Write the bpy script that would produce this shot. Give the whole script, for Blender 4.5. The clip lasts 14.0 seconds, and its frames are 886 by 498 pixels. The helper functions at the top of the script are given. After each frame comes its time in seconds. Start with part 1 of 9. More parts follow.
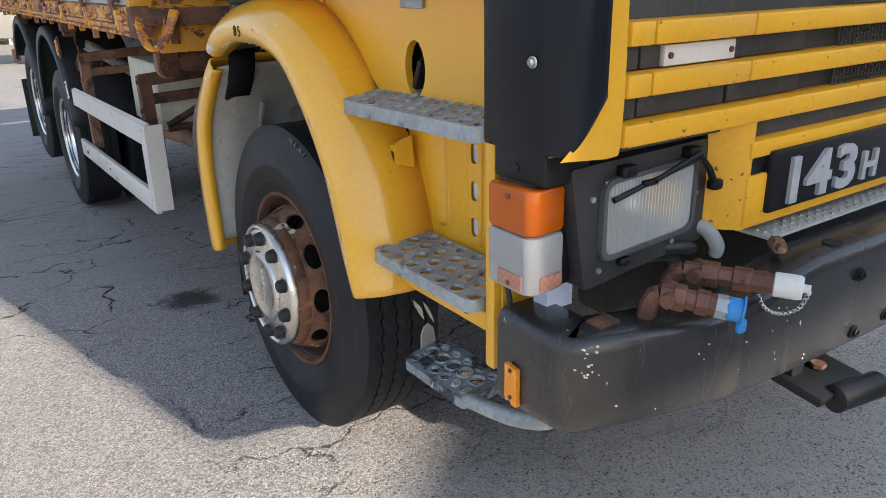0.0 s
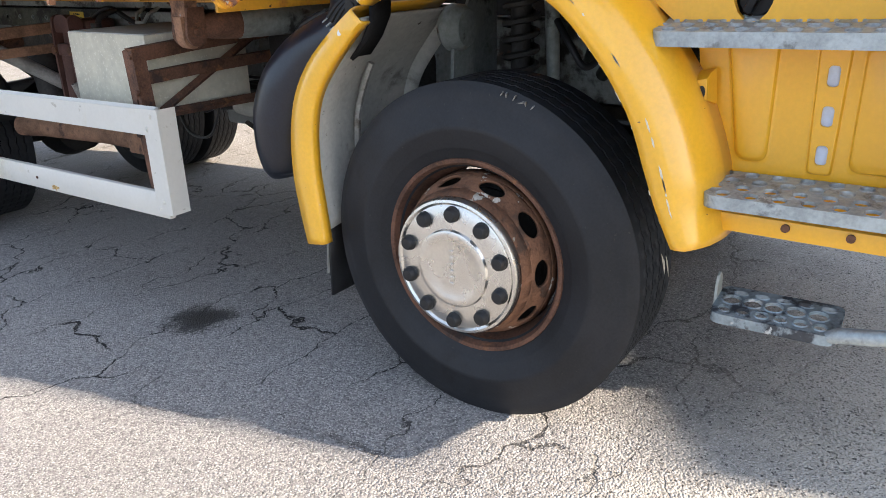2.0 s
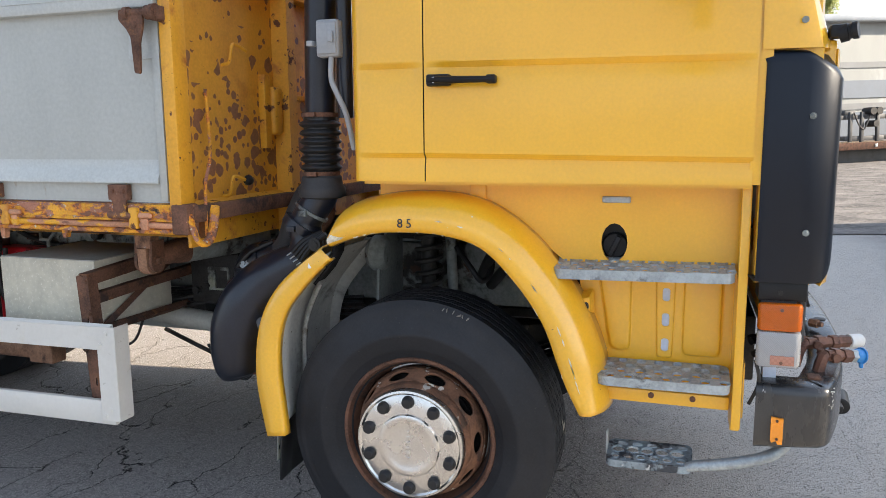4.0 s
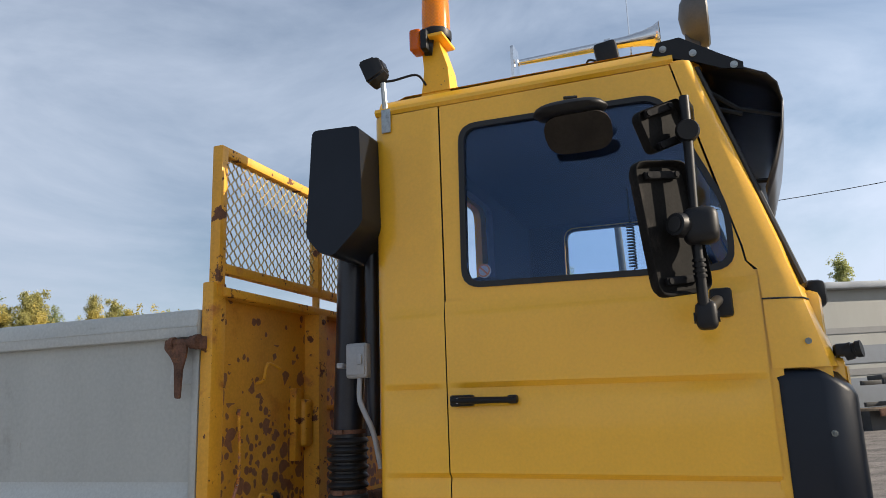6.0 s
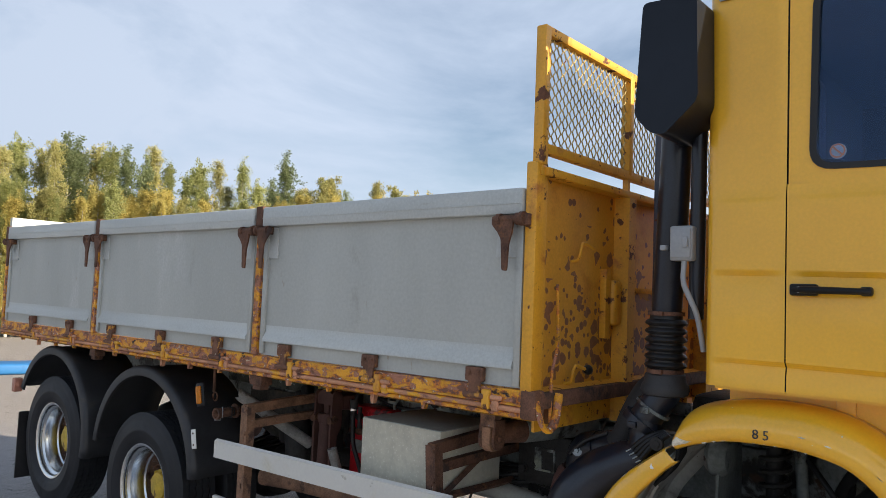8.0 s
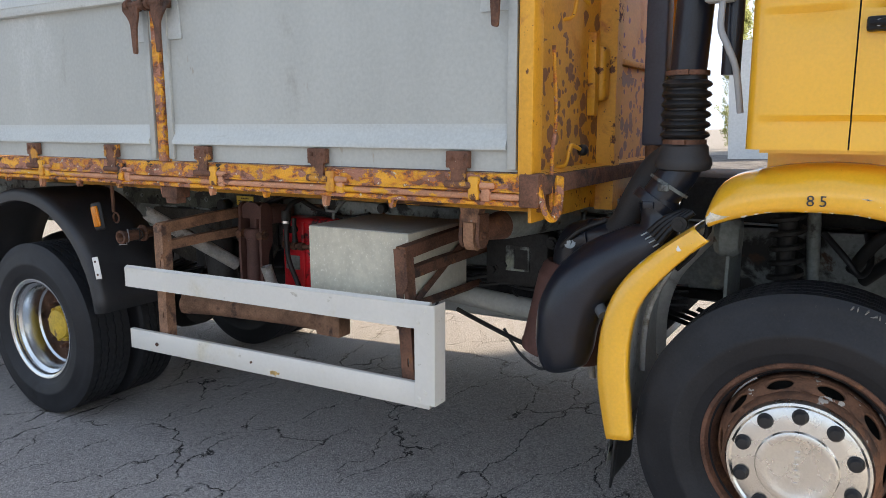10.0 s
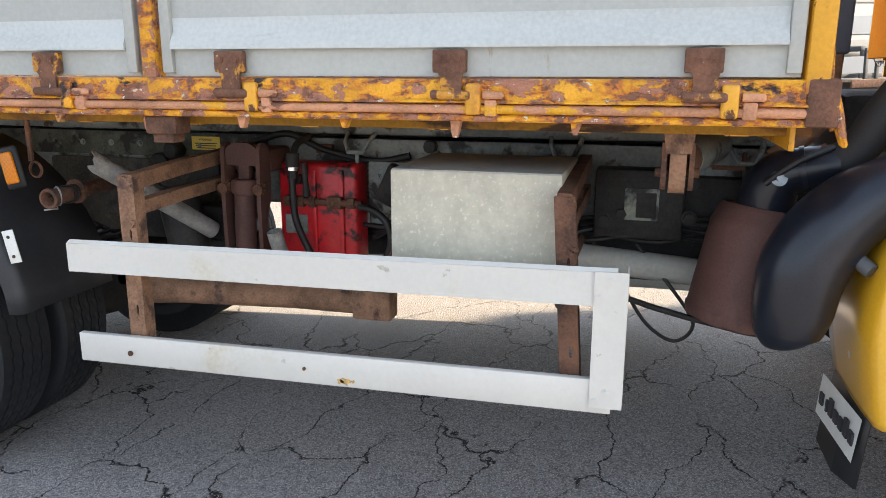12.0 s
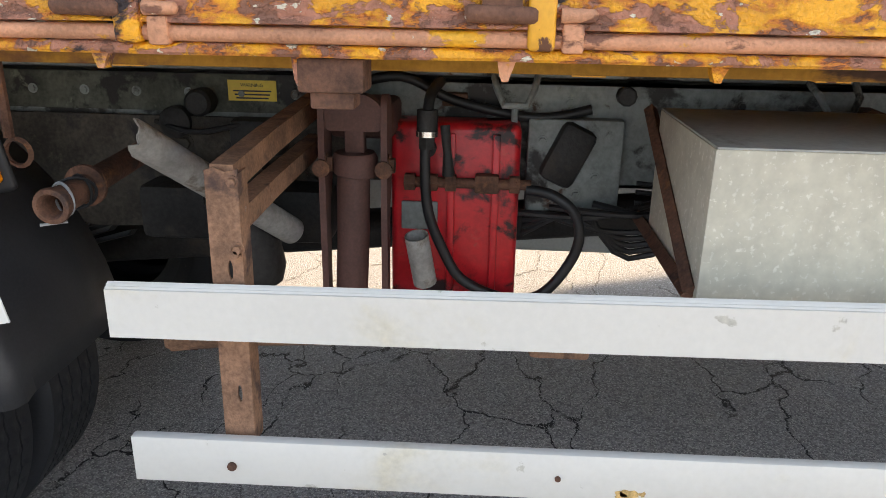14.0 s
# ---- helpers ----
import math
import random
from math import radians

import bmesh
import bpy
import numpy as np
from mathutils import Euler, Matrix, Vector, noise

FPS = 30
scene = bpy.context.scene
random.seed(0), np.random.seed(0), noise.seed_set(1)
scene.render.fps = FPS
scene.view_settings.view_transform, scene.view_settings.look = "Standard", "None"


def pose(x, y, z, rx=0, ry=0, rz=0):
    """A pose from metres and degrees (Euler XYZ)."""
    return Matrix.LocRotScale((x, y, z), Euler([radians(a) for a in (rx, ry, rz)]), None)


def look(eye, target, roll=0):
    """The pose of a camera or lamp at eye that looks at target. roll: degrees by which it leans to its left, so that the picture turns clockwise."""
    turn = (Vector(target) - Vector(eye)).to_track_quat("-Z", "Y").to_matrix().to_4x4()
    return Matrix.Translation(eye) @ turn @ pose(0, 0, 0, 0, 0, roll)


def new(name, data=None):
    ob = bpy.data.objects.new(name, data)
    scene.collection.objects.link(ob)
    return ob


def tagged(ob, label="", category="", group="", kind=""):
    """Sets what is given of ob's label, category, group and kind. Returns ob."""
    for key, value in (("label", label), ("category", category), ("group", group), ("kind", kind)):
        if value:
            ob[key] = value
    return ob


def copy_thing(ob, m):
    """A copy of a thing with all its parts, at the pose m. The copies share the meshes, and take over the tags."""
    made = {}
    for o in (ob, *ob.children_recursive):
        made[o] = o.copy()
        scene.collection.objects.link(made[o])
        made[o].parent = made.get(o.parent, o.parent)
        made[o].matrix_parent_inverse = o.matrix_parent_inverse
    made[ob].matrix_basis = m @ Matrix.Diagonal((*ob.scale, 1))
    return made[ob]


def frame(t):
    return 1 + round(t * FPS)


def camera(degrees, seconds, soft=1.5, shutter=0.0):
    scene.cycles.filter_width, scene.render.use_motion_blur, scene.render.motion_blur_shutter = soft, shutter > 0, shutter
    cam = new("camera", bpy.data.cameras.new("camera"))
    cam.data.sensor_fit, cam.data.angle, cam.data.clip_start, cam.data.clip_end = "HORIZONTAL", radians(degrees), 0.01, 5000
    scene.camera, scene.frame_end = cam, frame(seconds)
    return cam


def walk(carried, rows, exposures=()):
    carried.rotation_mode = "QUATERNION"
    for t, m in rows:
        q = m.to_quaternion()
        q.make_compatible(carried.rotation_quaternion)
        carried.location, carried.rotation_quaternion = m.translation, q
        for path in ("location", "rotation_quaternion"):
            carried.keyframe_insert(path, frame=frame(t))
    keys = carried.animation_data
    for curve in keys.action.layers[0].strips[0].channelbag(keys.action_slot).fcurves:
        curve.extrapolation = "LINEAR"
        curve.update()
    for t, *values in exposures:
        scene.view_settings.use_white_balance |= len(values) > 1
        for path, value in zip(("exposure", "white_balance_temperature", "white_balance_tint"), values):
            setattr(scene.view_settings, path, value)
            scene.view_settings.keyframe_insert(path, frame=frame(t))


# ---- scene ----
# The truck stands nose-down on level ground: its own axes are x into the truck, y to its rear, z up.
LEAN_ON_SPRINGS = 2.18
TRUCK = Matrix.Translation((0, 1.694, 0)) @ pose(0, 0, 0, LEAN_ON_SPRINGS) @ Matrix.Translation((0, -1.694, 0))
cam = camera(61.8, 14.0, 0.6)
PATH = [
    (0, (0.063, 0.017, 1.483), (1.125, 1.566, 0.793), -1.2),
    (0.5, (-0.09, 0.36, 1.422), (1.103, 1.785, 0.682), -1.5),
    (1, (-0.253, 0.694, 1.389), (1.052, 2.006, 0.63), -1.4),
    (1.5, (-0.46, 0.984, 1.365), (0.955, 2.183, 0.615), -1.4),
    (2, (-0.785, 1.143, 1.353), (0.738, 2.219, 0.629), -1.6),
    (2.2, (-0.896, 1.184, 1.356), (0.67, 2.213, 0.657), -1.6),
    (4.3, (-1.593, 1.338, 1.702), (0.32, 1.894, 1.523), -0.9),
    (4.5, (-1.594, 1.31, 1.733), (0.33, 1.852, 1.671), -1.2),
    (5, (-1.599, 1.266, 1.788), (0.324, 1.786, 1.965), -2.2),
    (5.5, (-1.613, 1.248, 1.81), (0.276, 1.809, 2.151), -2.7),
    (6, (-1.648, 1.28, 1.812), (0.188, 1.952, 2.234), -2.0),
    (6.5, (-1.7, 1.315, 1.813), (0.06, 2.156, 2.254), -0.6),
    (7, (-1.745, 1.389, 1.788), (-0.063, 2.398, 2.181), 0.8),
    (7.5, (-1.771, 1.449, 1.778), (-0.177, 2.626, 2.053), 1.8),
    (8, (-1.777, 1.485, 1.765), (-0.253, 2.773, 1.895), 2.3),
    (8.5, (-1.78, 1.52, 1.726), (-0.277, 2.839, 1.705), 2.1),
    (9, (-1.745, 1.62, 1.667), (-0.211, 2.893, 1.502), 1.4),
    (9.2, (-1.701, 1.698, 1.641), (-0.142, 2.932, 1.422), 0.9),
    (11.3, (-1.336, 3.048, 1.467), (0.519, 3.684, 1.074), 0.2),
    (11.5, (-1.309, 3.204, 1.443), (0.554, 3.807, 1.035), 0.1),
    (12, (-1.204, 3.565, 1.408), (0.674, 4.078, 0.948), 0.1),
    (12.5, (-0.976, 3.86, 1.377), (0.91, 4.27, 0.852), 0.2),
    (13, (-0.795, 4.198, 1.362), (1.096, 4.497, 0.783), 0.4),
    (13.5, (-0.595, 4.504, 1.364), (1.296, 4.698, 0.743), 0.7),
    (14, (-0.396, 4.754, 1.384), (1.489, 4.879, 0.727), 1.0),
]
EXPOSURES = [(0.0, 1.52, 6250, 10), (0.5, 1.75, 6280, 10), (1.0, 1.9, 6300, 10), (2.2, 2.05, 6350, 10), (4.3, 1.8, 6480, 10), (5.0, 1.4, 6480, 10), (5.8, 0.92, 6490, 10), (6.5, 0.7, 6490, 10), (7.3, 0.86, 6490, 10), (8.0, 1.09, 6500, 10), (9.0, 1.43, 6500, 10), (11.5, 2.24, 6760, 10), (13.0, 2.33, 6840, 10), (14.0, 2.35, 6960, 10)]
walk(cam, [(t, TRUCK @ look(eye, target, roll)) for t, eye, target, roll in PATH], EXPOSURES)

# ---- light ----
SUN_EL, SUN_DX, SUN_DY = 23.0, 0.21, -0.978
sun_dir = Vector((SUN_DX * math.cos(radians(SUN_EL)), SUN_DY * math.cos(radians(SUN_EL)), math.sin(radians(SUN_EL)))).normalized()
world = bpy.data.worlds.new("sky_world")
scene.world = world
world.use_nodes = True
wn, wl = world.node_tree.nodes, world.node_tree.links
wn.clear()
w_out = wn.new("ShaderNodeOutputWorld")
w_bg = wn.new("ShaderNodeBackground")
w_sky = wn.new("ShaderNodeTexSky")
w_sky.sky_type, w_sky.sun_disc = "NISHITA", False
w_sky.sun_elevation = radians(SUN_EL)
w_sky.sun_rotation = math.atan2(sun_dir.x, sun_dir.y)
w_sky.air_density, w_sky.dust_density, w_sky.ozone_density = 1.0, 1.2, 1.0
w_tc = wn.new("ShaderNodeTexCoord")
w_map = wn.new("ShaderNodeMapping")
w_map.inputs["Scale"].default_value = (1.0, 1.0, 2.4)
w_n = wn.new("ShaderNodeTexNoise")
w_n.inputs["Scale"].default_value, w_n.inputs["Detail"].default_value, w_n.inputs["Roughness"].default_value = 1.7, 9.0, 0.58
w_n.inputs["Distortion"].default_value = 0.6
w_ramp = wn.new("ShaderNodeValToRGB")
w_ramp.color_ramp.elements[0].position, w_ramp.color_ramp.elements[1].position = 0.26, 0.60
w_mix = wn.new("ShaderNodeMix")
w_mix.data_type = "RGBA"
w_mix.inputs["B"].default_value = (4.8, 5.5, 6.7, 1)
w_cap = wn.new("ShaderNodeMath")
w_cap.operation, w_cap.inputs[1].default_value = "MULTIPLY", 0.9
w_sep = wn.new("ShaderNodeSeparateXYZ")
w_high = wn.new("ShaderNodeMapRange")
w_high.interpolation_type = "SMOOTHSTEP"
w_high.inputs["From Min"].default_value, w_high.inputs["From Max"].default_value = 0.25, 0.75
w_high.inputs["To Min"].default_value, w_high.inputs["To Max"].default_value = 0.92, 0.45
wl.new(w_tc.outputs["Generated"], w_sep.inputs["Vector"])
wl.new(w_sep.outputs["Z"], w_high.inputs["Value"])
wl.new(w_high.outputs["Result"], w_cap.inputs[1])
wl.new(w_tc.outputs["Generated"], w_map.inputs["Vector"])
wl.new(w_map.outputs["Vector"], w_n.inputs["Vector"])
wl.new(w_n.outputs["Fac"], w_ramp.inputs["Fac"])
wl.new(w_ramp.outputs["Color"], w_cap.inputs[0])
wl.new(w_cap.outputs["Value"], w_mix.inputs["Factor"])
wl.new(w_sky.outputs["Color"], w_mix.inputs["A"])
wl.new(w_mix.outputs["Result"], w_bg.inputs["Color"])
# the cloud is brighter towards the sun
w_dot = wn.new("ShaderNodeVectorMath")
w_dot.operation, w_dot.inputs[1].default_value = "DOT_PRODUCT", sun_dir
w_glow = wn.new("ShaderNodeMapRange")
w_glow.inputs["From Min"].default_value, w_glow.inputs["From Max"].default_value = -1.0, 1.0
w_glow.inputs["To Min"].default_value, w_glow.inputs["To Max"].default_value = 0.055, 0.096
wl.new(w_tc.outputs["Generated"], w_dot.inputs[0])
wl.new(w_dot.outputs["Value"], w_glow.inputs["Value"])
wl.new(w_glow.outputs["Result"], w_bg.inputs["Strength"])
wl.new(w_bg.outputs["Background"], w_out.inputs["Surface"])
sun = new("sun", bpy.data.lights.new("sun", "SUN"))
sun.data.energy, sun.data.angle, sun.data.color = 4.2, radians(0.55), (1.0, 0.87, 0.70)
sun.matrix_world = look(sun_dir * 50, (0, 0, 0))

# ---- materials ----
def nodes_of(name):
    m = bpy.data.materials.new(name)
    m.use_nodes = True
    return m, m.node_tree.nodes, m.node_tree.links, m.node_tree.nodes["Principled BSDF"]


def noise_node(n, l, coord, scale, detail=5.0, rough=0.6, stretch=None, distort=0.0):
    t = n.new("ShaderNodeTexNoise")
    t.inputs["Scale"].default_value, t.inputs["Detail"].default_value = scale, detail
    t.inputs["Roughness"].default_value, t.inputs["Distortion"].default_value = rough, distort
    if stretch:
        mp = n.new("ShaderNodeMapping")
        mp.inputs["Scale"].default_value = stretch
        l.new(coord, mp.inputs["Vector"])
        coord = mp.outputs["Vector"]
    l.new(coord, t.inputs["Vector"])
    return t.outputs["Fac"]


def ramp_node(n, l, fac, lo, hi):
    r = n.new("ShaderNodeMapRange")
    r.interpolation_type = "SMOOTHSTEP"
    r.inputs["From Min"].default_value, r.inputs["From Max"].default_value = lo, hi
    l.new(fac, r.inputs["Value"])
    return r.outputs["Result"]


def mix_node(n, l, fac, a, b):
    x = n.new("ShaderNodeMix")
    x.data_type = "RGBA"
    for key, v in (("Factor", fac), ("A", a), ("B", b)):
        if hasattr(v, "is_linked"):
            l.new(v, x.inputs[key])
        else:
            x.inputs[key].default_value = v if key == "Factor" else (*v, 1)
    return x.outputs["Result"]


def math_node(n, l, op, a, b):
    x = n.new("ShaderNodeMath")
    x.operation = op
    for i, v in enumerate((a, b)):
        if hasattr(v, "is_linked"):
            l.new(v, x.inputs[i])
        else:
            x.inputs[i].default_value = v
    return x.outputs["Value"]


def surf(name, col, rough=0.5, metal=0.0, vary=0.15, scale=3.0, fine=70.0, bump=0.15, depth=0.002,
         patches=(), stretch=None, coat=0.0, spec=0.5, spots=(), low=None):
    """A weathered surface. patches: (colour, low, high, scale, roughness, detail) masks, laid one over another."""
    m, n, l, p = nodes_of(name)
    tc = n.new("ShaderNodeTexCoord").outputs["Object"]
    big = noise_node(n, l, tc, scale, 4.0, 0.6, stretch)
    small = noise_node(n, l, tc, fine, 3.0, 0.6)
    both = math_node(n, l, "ADD", math_node(n, l, "MULTIPLY", big, 0.65), math_node(n, l, "MULTIPLY", small, 0.35))
    dark = tuple(c * (1 - 1.6 * vary) for c in col)
    light = tuple(min(c * (1 + 1.6 * vary), 0.95) for c in col)
    colour = mix_node(n, l, ramp_node(n, l, both, 0.3, 0.7), dark, light)
    roughness, relief = None, small
    for pc, lo, hi, ps, pr, pd in patches:
        f = noise_node(n, l, tc, ps, pd, 0.62, stretch, 0.25)
        k = ramp_node(n, l, f, lo, hi)
        tint = mix_node(n, l, small, tuple(c * 0.6 for c in pc), tuple(min(c * 1.35, 0.95) for c in pc))
        colour = mix_node(n, l, k, colour, tint)
        r = n.new("ShaderNodeMix")
        l.new(k, r.inputs["Factor"])
        if roughness is None:
            r.inputs["A"].default_value = rough
        else:
            l.new(roughness, r.inputs["A"])
        r.inputs["B"].default_value = pr
        roughness = r.outputs["Result"]
        relief = math_node(n, l, "SUBTRACT", relief, math_node(n, l, "MULTIPLY", k, 0.5))
    for sc, ss, reach, share in spots:
        # rust blisters: round spots of uneven size, some cells have none
        wob = n.new("ShaderNodeTexNoise")
        wob.inputs["Scale"].default_value, wob.inputs["Detail"].default_value = ss * 1.6, 4.0
        l.new(tc, wob.inputs["Vector"])
        mv = n.new("ShaderNodeVectorMath")
        mv.operation = "MULTIPLY_ADD"
        l.new(wob.outputs["Color"], mv.inputs[0])
        mv.inputs[1].default_value = (0.38 / ss, 0.38 / ss, 0.38 / ss)
        l.new(tc, mv.inputs[2])
        v = n.new("ShaderNodeTexVoronoi")
        v.inputs["Scale"].default_value = ss
        l.new(mv.outputs["Vector"], v.inputs["Vector"])
        sp = n.new("ShaderNodeSeparateColor")
        l.new(v.outputs["Color"], sp.inputs["Color"])
        lim = math_node(n, l, "MULTIPLY", ramp_node(n, l, sp.outputs["Red"], 1.0 - share, 1.0), reach)
        k = ramp_node(n, l, math_node(n, l, "SUBTRACT", lim, v.outputs["Distance"]), 0.0, 0.05)
        if low:
            sx = n.new("ShaderNodeSeparateXYZ")
            l.new(tc, sx.inputs["Vector"])
            k = math_node(n, l, "MULTIPLY", k, math_node(n, l, "GREATER_THAN", math_node(n, l, "ADD", sp.outputs["Green"], ramp_node(n, l, sx.outputs["Z"], low[1], low[0])), 0.9))
        tint = mix_node(n, l, small, tuple(c * 0.6 for c in sc), tuple(min(c * 1.5, 0.95) for c in sc))
        colour = mix_node(n, l, k, colour, tint)
        relief = math_node(n, l, "ADD", relief, math_node(n, l, "MULTIPLY", k, 0.6))
    l.new(colour, p.inputs["Base Color"])
    if roughness is None:
        r = n.new("ShaderNodeMapRange")
        r.inputs["To Min"].default_value, r.inputs["To Max"].default_value = max(rough - 0.1, 0.03), min(rough + 0.12, 1)
        l.new(big, r.inputs["Value"])
        roughness = r.outputs["Result"]
    l.new(roughness, p.inputs["Roughness"])
    p.inputs["Metallic"].default_value = metal
    p.inputs["Coat Weight"].default_value = coat
    p.inputs["Coat Roughness"].default_value = 0.12
    p.inputs["Specular IOR Level"].default_value = spec
    if bump:
        b = n.new("ShaderNodeBump")
        b.inputs["Strength"].default_value, b.inputs["Distance"].default_value = bump, depth
        l.new(relief, b.inputs["Height"])
        l.new(b.outputs["Normal"], p.inputs["Normal"])
    return m


RUST = (0.13, 0.055, 0.03)
DARKRUST = (0.07, 0.035, 0.025)
YELLOW = (0.82, 0.435, 0.024)
M_YELLOW = surf("yellow_cab_paint", YELLOW, 0.33, 0, 0.05, 1.4, 90, 0.03, 0.001, coat=0.45)
M_YELLOW_CHIP = surf("chipped_yellow_fender_paint", YELLOW, 0.30, 0, 0.06, 1.6, 90, 0.05, 0.001, coat=0.9, spots=[((0.80, 0.76, 0.66), 17.0, 0.42, 0.05)],
                     patches=[((0.80, 0.74, 0.60), 0.735, 0.75, 26.0, 0.6, 3.0), ((0.16, 0.09, 0.05), 0.73, 0.75, 45.0, 0.8, 3.0)])
M_YELLOW_BAR = surf("flecked_yellow_grille_paint", (0.80, 0.41, 0.018), 0.42, 0, 0.06, 2.0, 90, 0.08, 0.001,
                    patches=[((0.18, 0.11, 0.04), 0.70, 0.73, 60.0, 0.8, 2.0)])
M_YELLOW_RUST = surf("yellow_paint_with_rust_spots", (0.65, 0.315, 0.034), 0.45, 0, 0.10, 2.0, 80, 0.2, 0.002,
                     patches=[((0.56, 0.235, 0.03), 0.54, 0.74, 3.5, 0.6, 4.0), (DARKRUST, 0.72, 0.75, 40.0, 0.9, 3.0)],
                     low=(1.62, 2.2),
                     spots=[((0.22, 0.098, 0.052), 15.0, 0.66, 1.0), ((0.19, 0.08, 0.045), 30.0, 0.58, 0.6)])
M_YELLOW_POST = surf("yellow_post_paint_with_rust_chips", (0.67, 0.325, 0.024), 0.45, 0, 0.1, 2.0, 80, 0.2, 0.002,
                     patches=[((0.46, 0.17, 0.03), 0.55, 0.70, 7.0, 0.6, 5.0), (RUST, 0.595, 0.63, 10.0, 0.9, 7.0), (DARKRUST, 0.66, 0.69, 34.0, 0.9, 4.0)])
M_RAIL = surf("flaking_orange_paint_over_rust", (0.78, 0.34, 0.016), 0.45, 0, 0.18, 9.0, 130, 0.9, 0.006,
              patches=[((0.60, 0.18, 0.040), 0.46, 0.58, 24.0, 0.65, 10.0), ((0.44, 0.195, 0.125), 0.51, 0.545, 19.0, 0.9, 11.0), ((0.24, 0.11, 0.07), 0.56, 0.60, 24.0, 0.9, 11.0),
                       ((0.80, 0.66, 0.52), 0.640, 0.648, 38.0, 0.8, 8.0), ((0.05, 0.036, 0.035), 0.64, 0.68, 7.0, 0.95, 10.0)], stretch=(1.0, 0.6, 1.0))
M_FLANGE = surf("brown_stained_dull_yellow_paint", (0.34, 0.17, 0.025), 0.8, 0, 0.2, 3.0, 80, 0.3, 0.003, spec=0.2,
                patches=[((0.16, 0.075, 0.035), 0.47, 0.60, 6.0, 0.9, 7.0), ((0.06, 0.034, 0.024), 0.58, 0.66, 9.0, 0.9, 7.0)], stretch=(1.0, 0.4, 1.0))
M_BEAD = surf("rusted_bead_with_paint_rests", (0.52, 0.25, 0.14), 0.8, 0, 0.2, 12.0, 130, 0.8, 0.004,
              patches=[((0.80, 0.36, 0.02), 0.53, 0.57, 11.0, 0.5, 8.0), ((0.22, 0.10, 0.065), 0.58, 0.64, 15.0, 0.9, 8.0), ((0.80, 0.66, 0.52), 0.665, 0.672, 40.0, 0.8, 6.0)], stretch=(1.0, 0.5, 1.0))
M_CASTING = surf("rusted_casting_with_paint_rests", (0.15, 0.068, 0.04), 0.8, 0.05, 0.3, 12.0, 120, 0.6, 0.004,
                 patches=[((0.55, 0.25, 0.03), 0.56, 0.61, 14.0, 0.6, 7.0), ((0.60, 0.52, 0.42), 0.68, 0.70, 22.0, 0.8, 5.0)])
M_YELLOW_DULL = surf("dull_dusty_yellow_paint", (0.62, 0.29, 0.02), 0.85, 0, 0.08, 2.0, 80, 0.05, 0.001, spec=0.12)
M_RUST = surf("bare_brown_rusted_steel", (0.12, 0.058, 0.036), 0.85, 0.1, 0.35, 9.0, 120, 0.6, 0.004,
              patches=[((0.24, 0.11, 0.05), 0.56, 0.70, 14.0, 0.9, 6.0), ((0.05, 0.032, 0.027), 0.58, 0.68, 6.0, 0.85, 5.0)])
M_RUST_DISC = surf("rusted_wheel_disc_with_flaking_paint", (0.16, 0.075, 0.04), 0.85, 0.1, 0.3, 14.0, 120, 0.6, 0.004,
                   patches=[((0.48, 0.44, 0.38), 0.635, 0.65, 12.0, 0.7, 4.0), ((0.08, 0.045, 0.03), 0.58, 0.66, 9.0, 0.9, 5.0)])
M_RUST_LIGHT = surf("orange_brown_rusted_bracket_steel", (0.26, 0.142, 0.085), 0.85, 0.05, 0.3, 9.0, 120, 0.5, 0.004,
                    patches=[((0.085, 0.05, 0.04), 0.54, 0.66, 8.0, 0.9, 6.0), ((0.30, 0.26, 0.23), 0.70, 0.74, 20.0, 0.8, 5.0)])
M_CAN = surf("dull_red_brown_canister_paint", (0.105, 0.048, 0.038), 0.7, 0.0, 0.2, 5.0, 130, 0.25, 0.002,
             patches=[((0.06, 0.03, 0.025), 0.55, 0.75, 5.0, 0.8, 5.0)])
M_ALU = surf("weathered_grey_aluminium_panel", (0.42, 0.43, 0.405), 0.55, 0.2, 0.07, 1.2, 60, 0.06, 0.001,
             patches=[((0.52, 0.53, 0.51), 0.56, 0.72, 1.4, 0.5, 5.0), ((0.32, 0.31, 0.28), 0.64, 0.80, 3.0, 0.7, 9.0), ((0.34, 0.30, 0.24), 0.66, 0.72, 9.0, 0.7, 8.0)],
             stretch=(1.0, 1.0, 0.35))
M_ALU_RAIL = surf("brushed_aluminium_rail", (0.47, 0.49, 0.475), 0.55, 0.15, 0.10, 2.0, 80, 0.1, 0.001,
                  patches=[((0.33, 0.33, 0.30), 0.62, 0.74, 9.0, 0.6, 6.0)], stretch=(1.0, 0.25, 1.0))
M_WHITE_RAIL = surf("white_painted_guard_rail", (0.61, 0.595, 0.55), 0.4, 0.0, 0.03, 2.0, 60, 0.04, 0.001,
                    patches=[((0.55, 0.50, 0.37), 0.54, 0.74, 2.6, 0.5, 7.0), ((0.46, 0.44, 0.38), 0.66, 0.70, 14.0, 0.6, 6.0), ((0.42, 0.22, 0.06), 0.765, 0.79, 5.0, 0.7, 4.0)])
M_BOX = surf("mottled_grey_aluminium_box", (0.55, 0.525, 0.425), 0.6, 0.0, 0.10, 5.0, 30, 0.15, 0.002,
             patches=[((0.66, 0.64, 0.55), 0.58, 0.68, 80.0, 0.5, 2.0), ((0.30, 0.28, 0.22), 0.66, 0.75, 6.0, 0.7, 6.0)])
